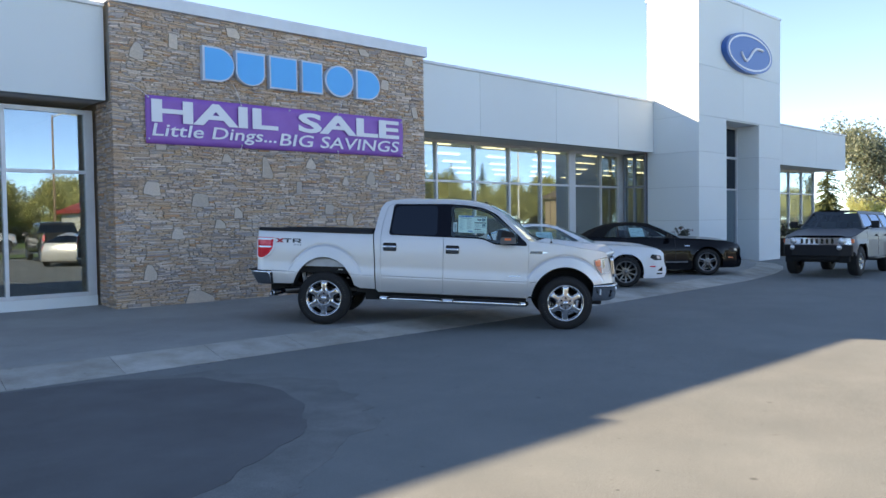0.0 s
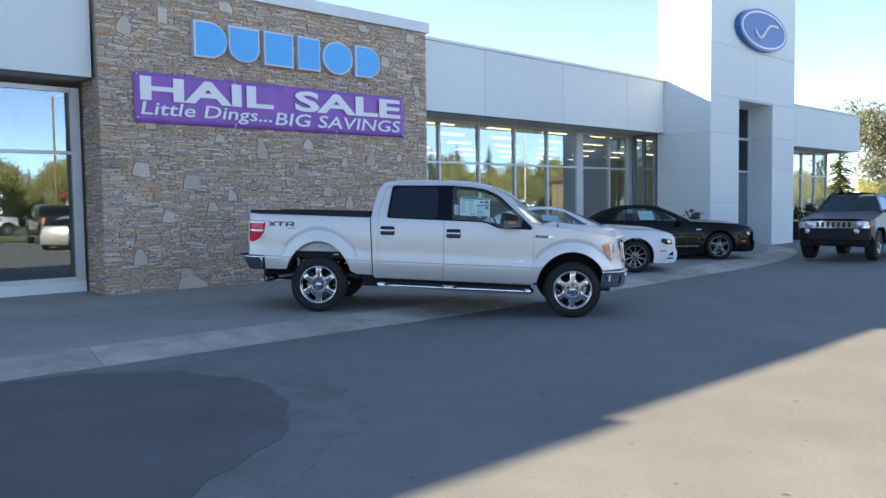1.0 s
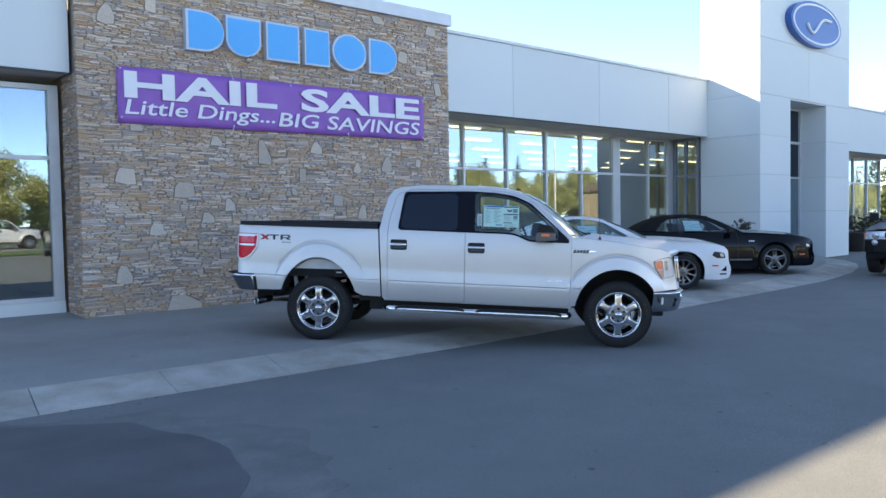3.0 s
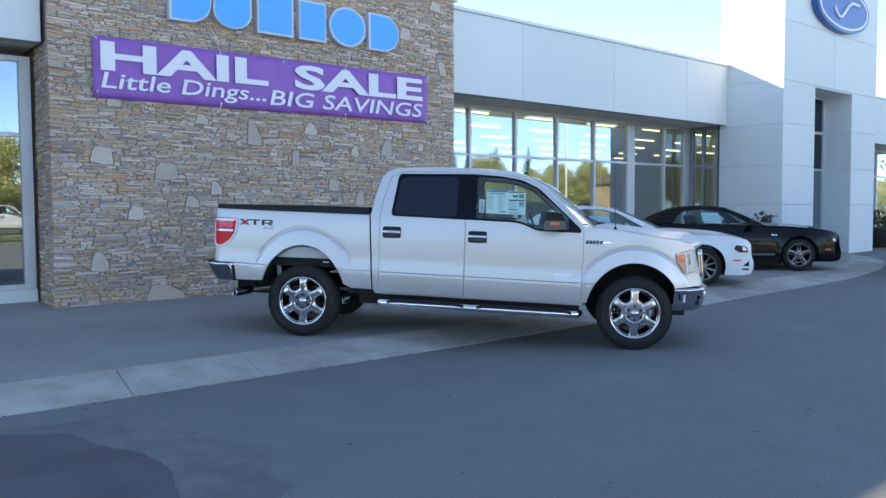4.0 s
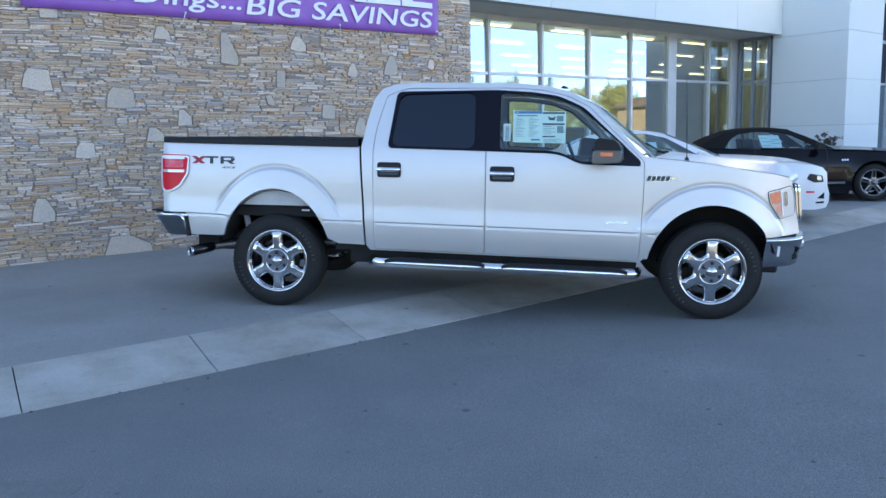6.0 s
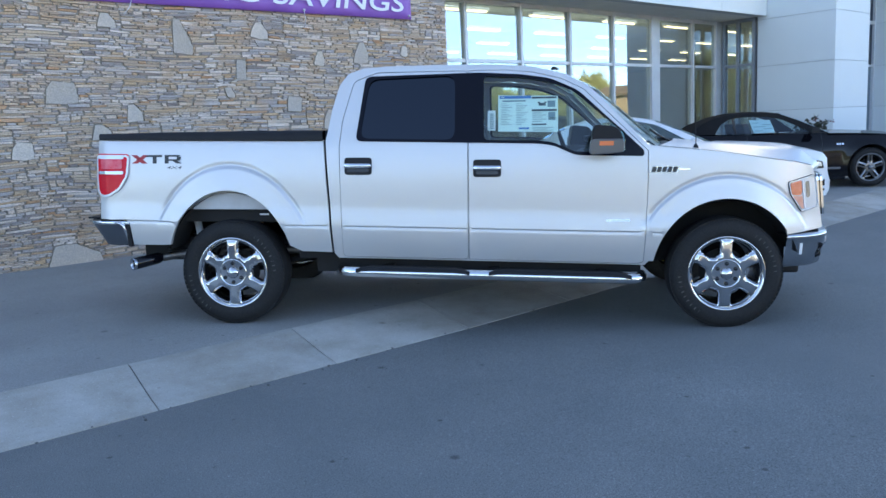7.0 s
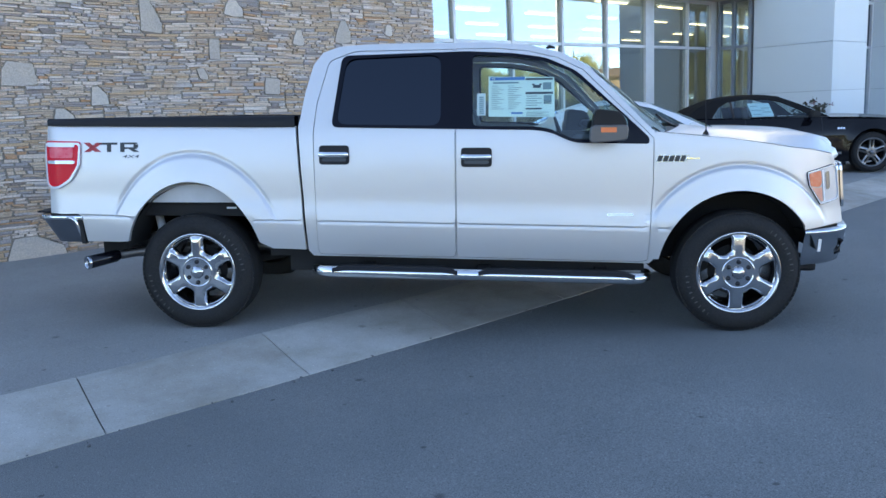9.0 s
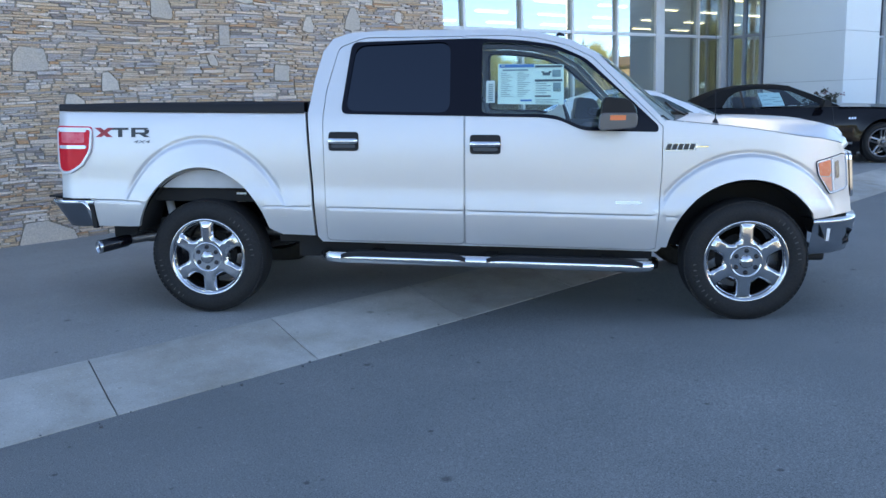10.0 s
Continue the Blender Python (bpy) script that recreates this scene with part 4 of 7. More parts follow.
        bar = part("running_board", tube(bmesh.new(), [(u, sg * y, board(u)) for u, y in line], 0.038, 14), CHROME, truck, "chrome tube running board with black treads")
        for a, b in ((0.98, 1.83), (1.97, 3.0)):
            rows = []
            for u in np.linspace(a, b, 16):
                lift = 0.03 + 0.018 * sm(a, a + 0.1, u) * sm(b, b - 0.1, u)
                rows.append([(u, sg * y, board(u) + z) for y, z in ((1.078, lift - 0.028), (1.072, lift - 0.006), (1.05, lift), (1.0, lift), (0.985, lift - 0.02))])
            part("tread_pad", sheet(bmesh.new(), rows), BLACKTRIM, bar, "black ribbed step pad")
        for u in (1.2, 2.0, 2.8):
            part("bracket", boxes((u - 0.04, u + 0.04, min(sg * 0.7, sg * 1.0), max(sg * 0.7, sg * 1.0), board(u) - 0.01, board(u) + 0.03)), UNDER, bar)
        # wheel wells
        for c, b in ((0, 0.62), (WB, 0.53)):
            bm = bmesh.new()
            sheet(bm, [[(c + 0.52 * math.cos(a), sg * h, 0.4 + b * math.sin(a)) for a in np.linspace(0.3, math.pi - 0.3, 24)] for h in (0.62, 0.95)])
            part("wheel_well", bm, UNDER, truck)
        part("inner_panel", boxes((-0.46, 0.5, min(sg * 0.9, sg * 0.915), max(sg * 0.9, sg * 0.915), 0.885, 1.03)), LINER, truck, "pale inner bed wall over the rear wheel")
        rail = part("frame_rail", boxes((-0.6, 0.62, min(sg * 0.8, sg * 0.86), max(sg * 0.8, sg * 0.86), 0.79, 0.87)), UNDER, truck)
        part("tag", boxes((0.2, 0.27, min(sg * 0.861, sg * 0.864), max(sg * 0.861, sg * 0.864), 0.835, 0.848)), WHITESTICKER, rail)
        part("mud_flap", boxes((-0.52, -0.5, min(sg * 0.7, sg * 0.95), max(sg * 0.7, sg * 0.95), 0.6, 0.8)), UNDER, truck)
        part("shock_absorber", tube(bmesh.new(), [(-0.3, sg * 0.72, 0.42), (-0.38, sg * 0.7, 0.82)], 0.03, 10), LINER, truck, "pale shock absorber behind the rear wheel")
    # wheels
    for c in (0, WB):
        for sg in (-1, 1):
            wheel(truck, c, sg * 0.985, 0.405, 0.272, 0.27, 6, WHEELCHROME, "chrome six-spoke wheel")
    # roof, hood, glass
    shell_top = [(0.756, 1.4), (0.772, 1.47), (0.8, 1.62), (0.855, 1.81), (0.92, 1.892), (1.03, 1.928), (1.2, 1.94), (1.5, 1.942), (2.0, 1.938), (2.3, 1.915), (2.52, 1.86), (2.7, 1.765), (3.13, 1.325)]
    def top_z(s):
        return float(np.interp(s, [p[0] for p in shell_top], [p[1] for p in shell_top]))
    part("roof", lid(bmesh.new(), np.concatenate([np.linspace(0.855, 1.03, 8), np.linspace(1.1, 2.52, 22)]), lambda s: (width(s, top_z(s)), top_z(s)), lambda s, t: 0.035 * (1 - t * t) * sm(0.9, 1.3, s)), paint, truck)
    part("back_window", lid(bmesh.new(), np.linspace(0.756, 0.855, 6), lambda s: (width(s, top_z(s)), top_z(s)), lambda s, t: 0.0), PRIVACY, truck)
    rows = [[(2.52 + 0.61 * k + (0.06 + 0.17 * k) * (1 - t * t), width(2.52 + 0.61 * k, top_z(2.52 + 0.61 * k)) * t * 0.985, top_z(2.52 + 0.61 * k) + 0.02 * (1 - t * t) * (1 - k)) for t in np.linspace(-1, 1, 15)] for k in np.linspace(0, 1, 10)]
    part("windscreen", sheet(bmesh.new(), rows), SCREENGLASS, truck, "raked windscreen")
    part("cowl", sheet(bmesh.new(), [[(3.1 + 0.26 * (1 - t * t) + o, 0.93 * t, 1.315 + 0.03 * (1 - t * t)) for t in np.linspace(-1, 1, 11)] for o in (-0.08, 0.12)]), BLACKTRIM, truck)
    for y in (-0.55, 0.2):
        part("wiper", tube(bmesh.new(), [(3.33, y, 1.36), (3.22, y - 0.1, 1.408), (3.12, y - 0.42, 1.445)], 0.008, 6), BLACKTRIM, truck)
    fz = [(3.13, 1.335), (3.6, 1.285), (3.76, 1.262), (4.0, 1.222), (4.14, 1.205), (4.3, 1.172), (4.33, 1.1)]
    def nose_bulge(t):
        return 0.19 * (1 - abs(t) ** 1.8)
    rows = []
    for s in np.concatenate([np.linspace(3.19, 4.1, 20), np.linspace(4.15, 4.315, 8)]):
        z = float(np.interp(s, [p[0] for p in fz], [p[1] for p in fz])) + 0.004
        w = width(s, 1.19) - 0.006
        k = max(s - 3.19, 0.0) / 1.12
        rows.append([(s + 0.24 * (1 - t * t), w * t, z + (0.036 + 0.05 * sm(0.3, 0.9, k)) * (1 - abs(t) ** 2.6) * (1 - 0.85 * sm(0.82, 1.0, k)) + 0.02 * math.exp(-((abs(t) - 0.66) / 0.1) ** 2) * sm(0.0, 0.3, k) * (1 - sm(0.75, 1.0, k))) for t in np.linspace(-1, 1, 25)])
    rows.append([(x - 0.03, y, z - 0.03) for x, y, z in rows[-1]])
    part("hood", sheet(bmesh.new(), rows), paint, truck, "silver hood with two raised ridges")
    part("aerial", tube(bmesh.new(), [(3.455, -0.9, 1.285), (3.455, -0.9, 1.325), (3.455, -0.9, 1.345), (3.425, -0.9, 1.98)], [0.03, 0.016, 0.0035, 0.0018], 8), BLACKTRIM, truck)
    part("roof_lamp", tube(bmesh.new(), [(2.44, -0.45, 1.915), (2.46, -0.45, 1.925), (2.5, -0.45, 1.915)], [0.008, 0.014, 0.006], 8), BLACKTRIM, truck)
    # front
    part("nose", sheet(bmesh.new(), [[(s + nose_bulge(t) * 0.9, (width(s, 1.0) - 0.004) * t, z) for t in np.linspace(-1, 1, 19)] for s, z in ((4.27, 1.16), (4.3, 1.1), (4.35, 0.95), (4.385, 0.8), (4.4, 0.7))]), paint, truck)
    def face(out):
        return lambda u, v, d: (4.36 - 0.12 * (v - 0.95) + nose_bulge(u / 0.86) * 0.9 + out - d, u, v)
    ring = rounded([(-0.6, 0.79), (0.6, 0.79), (0.62, 1.1), (-0.62, 1.1)], 0.05, 3)
    grille = part("grille", skin(bmesh.new(), [ring, [(u * 0.93, 0.945 + (v - 0.945) * 0.82) for u, v in ring]], face(0.02), 0.05, 0.04), CHROME, truck, "chrome three-bar grille")
    part("mesh", skin(bmesh.new(), [ring], face(0.004), 0.06, 0.01), GLOSSBLACK, grille)
    for z in (0.865, 0.945, 1.025):
        part("grille_bar", skin(bmesh.new(), [[(-0.55, z - 0.018), (0.55, z - 0.018), (0.55, z + 0.018), (-0.55, z + 0.018)]], face(0.018), 0.06, 0.02), CHROME, grille)
    def bumper(plan, profile):
        """A bent bar: plan is half its outline from the middle to the end; profile gives (height, inset)."""
        half = rounded([(plan[0][0], -plan[1][1])] + plan, 0.1, 5)[6:-6] + [plan[-1]]
        half = [plan[0]] + [p for p in half if p[1] > 0.03]
        line = [(s, -y) for s, y in half[::-1]] + half
        line = [p for i, p in enumerate(line) if i == 0 or math.hypot(p[0] - line[i - 1][0], p[1] - line[i - 1][1]) > 1e-4]
        rows = []
        for z, o in profile:
            row = []
            for i, p in enumerate(line):
                t = (Vector(line[min(i + 1, len(line) - 1)]) - Vector(line[max(i - 1, 0)])).normalized()
                n = Vector((t.y, -t.x)) if plan[0][0] > 0 else Vector((-t.y, t.x))
                row.append((p[0] - n.x * o, p[1] - n.y * o, z))
            rows.append(row)
        return sheet(bmesh.new(), rows)
    fb = part("front_bumper", bumper([(4.6, 0.0), (4.57, 0.4), (4.45, 0.76), (4.3, 0.9), (4.1, 0.968)], [(0.435, 0.13), (0.44, 0.07), (0.455, 0.045), (0.52, 0.03), (0.6, 0.016), (0.65, 0.006), (0.656, 0.0), (0.676, 0.0), (0.686, 0.012), (0.689, 0.15)]), DULLCHROME, truck, "chrome front bumper")
    for sg in (-1, 1):
        part("fog_lamp", turned(bmesh.new(), [(0.0, 0.02), (0.05, 0.015), (0.06, -0.03)], 16, lambda q, a, h: (4.5 + h, sg * 0.52 + q * math.cos(a), 0.6 + q * math.sin(a))), CLEARLENS, fb)
        part("label", sheet(bmesh.new(), [[(u, sg * (0.971 - (u - 4.1) * 0.34 - o), z) for u in (4.203, 4.214, 4.226)] for z, o in ((0.535, 0.026), (0.575, 0.019), (0.62, 0.012))]), WHITESTICKER, fb)
        part("tow_hook", tube(bmesh.new(), [(4.37, sg * 0.78, 0.605), (4.4, sg * 0.79, 0.59), (4.385, sg * 0.79, 0.52), (4.35, sg * 0.785, 0.505)], 0.017, 8), GLOSSBLACK, fb, "black tow hook")
    part("air_dam", boxes((3.98, 4.25, -0.8, 0.8, 0.38, 0.46)), BLACKTRIM, truck, bevel=0.02)
    # the rear bumper's shade lies in its darker chrome
    rb = part("rear_bumper", bumper([(-1.24, 0.0), (-1.22, 0.7), (-1.13, 0.93), (-1.03, 0.985), (-0.79, 0.99)], [(0.585, 0.16), (0.598, 0.1), (0.66, 0.066), (0.72, 0.033), (0.762, 0.008), (0.768, 0.0), (0.788, 0.0), (0.8, 0.012), (0.803, 0.15)]), SHADEDCHROME, truck, "chrome rear step bumper")
    part("edge", bumper([(-1.24, 0.0), (-1.22, 0.7), (-1.13, 0.93), (-1.03, 0.985), (-0.79, 0.99)], [(0.772, -0.002), (0.776, -0.007), (0.79, -0.007), (0.796, -0.002)]), CHROME, rb, "bright upper edge")
    for sg in (-1, 1):
        part("end_edge", tube(bmesh.new(), [(-0.9, sg * 0.997, 0.784), (-0.865, sg * 0.997, 0.782), (-0.842, sg * 0.995, 0.762), (-0.83, sg * 0.992, 0.73), (-0.815, sg * 0.972, 0.63)], [0.008, 0.012, 0.013, 0.011, 0.006], 8), CHROME, rb, "bright upright edge at the bumper's end")
        part("end_seal", prism(bmesh.new(), [(-0.812, 0.6), (-0.782, 0.6), (-0.8, 0.795), (-0.85, 0.812), (-1.02, 0.815), (-1.02, 0.797), (-0.86, 0.797), (-0.828, 0.775)], 0.955, 0.99, lambda u, v, h: (u, sg * h, v)), BLACKTRIM, rb, "black seal between bumper and bed")
    part("step_pad", boxes((-1.19, -1.03, -0.88, 0.88, 0.803, 0.818)), BLACKTRIM, rb, bevel=0.008)
    # tailgate, bed
    part("tailgate", boxes((-1.03, -0.97, -0.82, 0.82, 0.8, 1.43)), paint, truck, bevel=0.015)
    part("bed_floor", boxes((-0.96, 0.685, -0.84, 0.84, 0.78, 0.9)), BLACKTRIM, truck)
    part("bed_front", boxes((0.69, 0.735, -0.88, 0.88, 0.6, 1.40)), BLACKTRIM, truck)
    for y in (-0.88, 0.842):
        part("bed_liner", boxes((-0.96, 0.685, y, y + 0.038, 0.902, 1.4)), BLACKTRIM, truck)
    # underside
    for name, size in (("chassis", (-0.95, 4.25, -0.45, 0.45, 0.42, 0.6)), ("floor_pan", (0.5, 3.2, -0.86, 0.86, 0.504, 0.66)), ("rocker", (0.62, 3.1, -0.8, 0.8, 0.385, 0.5)), ("hitch_beam", (-1.0, -0.62, -0.7, 0.7, 0.604, 0.776)), ("engine", (3.24, 4.25, -0.55, 0.55, 0.61, 1.1))):
        part(name, boxes(size), UNDER, truck)
    for c in (0, WB):
        part("axle", tube(bmesh.new(), [(c, -0.8, 0.4), (c, 0.8, 0.4)], 0.05, 8), UNDER, truck)
    part("spare_wheel", turned(bmesh.new(), [(0.1, 0.44), (0.36, 0.44), (0.38, 0.5), (0.36, 0.62)], 24, lambda q, a, h: (-0.62 + q * math.cos(a) * 0.9, q * math.sin(a), h)), RUBBER, truck)
    part("leaf_spring", tube(bmesh.new(), [(-0.7, -0.55, 0.52), (0, -0.55, 0.36), (0.7, -0.55, 0.5)], 0.03, 6), UNDER, truck)
    part("exhaust", tube(bmesh.new(), [(1.4, -0.5, 0.5), (0.2, -0.55, 0.52), (-0.3, -0.7, 0.53), (-0.55, -0.72, 0.505), (-0.66, -0.795, 0.493)], 0.033, 12), STEEL, truck, "steel exhaust pipe")
    def tip_put(q, a, h):
        return (-0.616 - h * 0.62 + q * math.cos(a) * 0.78, -0.743 - h * 0.78 - q * math.cos(a) * 0.62, 0.5 - h * 0.1 + q * math.sin(a))
    bm = turned(bmesh.new(), [(0.034, 0.06), (0.044, 0.085), (0.047, 0.29), (0.041, 0.292), (0.038, 0.12)], 20, tip_put)
    tip = part("exhaust_tip", bm, GLOSSBLACK, truck, "dark exhaust tip")
    part("rim", turned(bmesh.new(), [(0.039, 0.27), (0.04, 0.297), (0.047, 0.297), (0.049, 0.287), (0.048, 0.278)], 20, tip_put), DULLCHROME, tip, "bright rim of the pipe")
    # cabin
    part("cabin_floor", boxes((0.95, 3.2, -0.84, 0.84, 0.64, 0.72)), UNDER, truck)
    part("dashboard", boxes((2.72, 3.2, -0.82, 0.82, 0.9, 1.27)), SEATGREY, truck, bevel=0.05)
    for sg in (-1, 1):
        part("door_trim", boxes((0.95, 3.05, min(sg * 0.86, sg * 0.9), max(sg * 0.86, sg * 0.9), 0.7, 1.3)), SEATGREY, truck)
        for s in (2.0, 1.2):
            seat = part("seat", boxes((s - 0.1, s + 0.42, sg * 0.45 - 0.26, sg * 0.45 + 0.26, 0.8, 1.0)), SEATGREY, truck, bevel=0.05)
            bm = prism(bmesh.new(), [(s - 0.12, 0.95), (s + 0.04, 0.95), (s - 0.1, 1.5), (s - 0.22, 1.5)], sg * 0.45 - 0.25, sg * 0.45 + 0.25, lambda u, v, h: (u, h, v))
            part("backrest", bm, SEATGREY, seat, bevel=0.04)
            part("headrest", boxes((s - 0.22, s - 0.12, sg * 0.45 - 0.13, sg * 0.45 + 0.13, 1.53, 1.7)), SEATGREY, seat, bevel=0.03)
    part("steering_wheel", turned(bmesh.new(), [(0.185 + 0.014 * math.cos(a), 0.014 * math.sin(a)) for a in np.linspace(0, 2 * math.pi, 9)], 28, lambda q, a, h: (2.6 + h - q * math.sin(a) * 0.35, 0.45 + q * math.cos(a), 1.28 + q * math.sin(a) * 0.93)), BLACKTRIM, truck)
    # window stickers
    def pane_put(u, v, d):
        return (u, -(width(u, v) - 0.02 - d), v)
    st = part("window_sticker", skin(bmesh.new(), [[(2.04, 1.447), (2.475, 1.438), (2.475, 1.7), (2.04, 1.71)]], pane_put, 0.1, 0.002), STICKER, truck, "printed price sheet inside the front window")
    def ink(u0, v0, u1, v1, mat):
        part("print", skin(bmesh.new(), [[(u0, v0), (u1, v0), (u1, v1), (u0, v1)]], lambda u, v, d: (u, -(width(u, v) - 0.016 - d), v), 0.2, 0.001), mat, st)
    ink(2.05, 1.684, 2.28, 1.704, STICKERBLUE)
    ink(2.06, 1.69, 2.085, 1.7, STICKER)
    ink(2.285, 1.682, 2.465, 1.696, STICKERDARK)
    ink(2.285, 1.59, 2.465, 1.604, STICKERDARK)
    ink(2.285, 1.49, 2.39, 1.5, STICKERDARK)
    ink(2.405, 1.525, 2.455, 1.582, STICKERINK)
    ink(2.41, 1.53, 2.45, 1.545, STICKER)
    ink(2.335, 1.63, 2.385, 1.65, STICKERDARK)
    ink(2.328, 1.648, 2.345, 1.658, STICKERDARK)
    ink(2.376, 1.648, 2.392, 1.658, STICKERDARK)
    ink(2.4, 1.62, 2.455, 1.665, STICKERINK)
    ink(2.19, 1.462, 2.265, 1.474, STICKERBLUE)
    ink(2.07, 1.662, 2.24, 1.672, STICKERINK)
    for k in range(13):
        ink(2.06, 1.645 - k * 0.0125, 2.1 + 0.05 * ((k * 7) % 5) / 5, 1.648 - k * 0.0125, STICKERINK)
        ink(2.17, 1.645 - k * 0.0125, 2.21 + 0.06 * ((k * 3) % 4) / 4, 1.648 - k * 0.0125, STICKERINK)
    for k in range(5):
        ink(2.29, 1.575 - k * 0.015, 2.36 + 0.03 * (k % 2), 1.579 - k * 0.015, STICKERINK)
    for k in range(3):
        ink(2.29, 1.47 - k * 0.01, 2.44 - 0.04 * (k % 2), 1.473 - k * 0.01, STICKERINK)
    lab = part("label", skin(bmesh.new(), [[(1.962, 1.455), (2.02, 1.455), (2.02, 1.6), (1.962, 1.6)]], pane_put, 0.1, 0.002), WHITESTICKER, truck, "white bar label inside the window")
    for k in range(9):
        part("print", skin(bmesh.new(), [[(1.978, 1.467 + k * 0.013), (2.008, 1.467 + k * 0.013), (2.008, 1.474 + k * 0.013), (1.978, 1.474 + k * 0.013)]], lambda u, v, d: (u, -(width(u, v) - 0.016 - d), v), 0.2, 0.001), STICKERINK, lab)
    part("paper", prism(bmesh.new(), [(2.3, 1.36), (2.5, 1.34), (2.47, 1.46), (2.42, 1.4)], 0.72, 0.725, lambda u, v, h: (u, -h, v)), WHITESTICKER, truck)
    for ob in truck.children_recursive:        # the bed stands a little higher at its tail
        if not ob.name.startswith(("wheel", "tyre", "tread", "rim", "barrel", "brake", "spokes", "centre", "lug")):
            for v in ob.data.vertices:
                if v.co.x < 0.5 and v.co.z > 0.55:
                    v.co.z += 0.013 * (0.5 - v.co.x) / 1.5
    return truck


HEADING = -45.47
HEAD = Vector((math.cos(radians(HEADING)), math.sin(radians(HEADING)), 0))
RIGHT = Vector((HEAD.y, -HEAD.x, 0))
axle = Vector((7.185, 10.018, 0.1155)) - RIGHT * 0.985
pickup(SILVER, "silver crew-cab pickup truck with chrome wheels, new, parked across the kerb", Matrix.Translation(axle) @ pose(0, 0, 0, 0, 1.7615, HEADING) @ Matrix.Scale(1.0081, 4))


# ---- sports coupe and convertible ----
SOFTTOP = material("black soft-top cloth", (0.012, 0.012, 0.013), 0.9, spots=0.3, scale=8, fine=300, grain=0.2, bump=0.001, spec=0.12)
MACHINED = material("machined alloy", (0.42, 0.43, 0.44), 0.25, metal=1.0)
GREYALLOY = material("grey alloy", (0.2, 0.205, 0.215), 0.3, metal=1.0)
BLUESTICKER = material("pale blue price sheet", (0.5, 0.68, 0.72), 0.6)


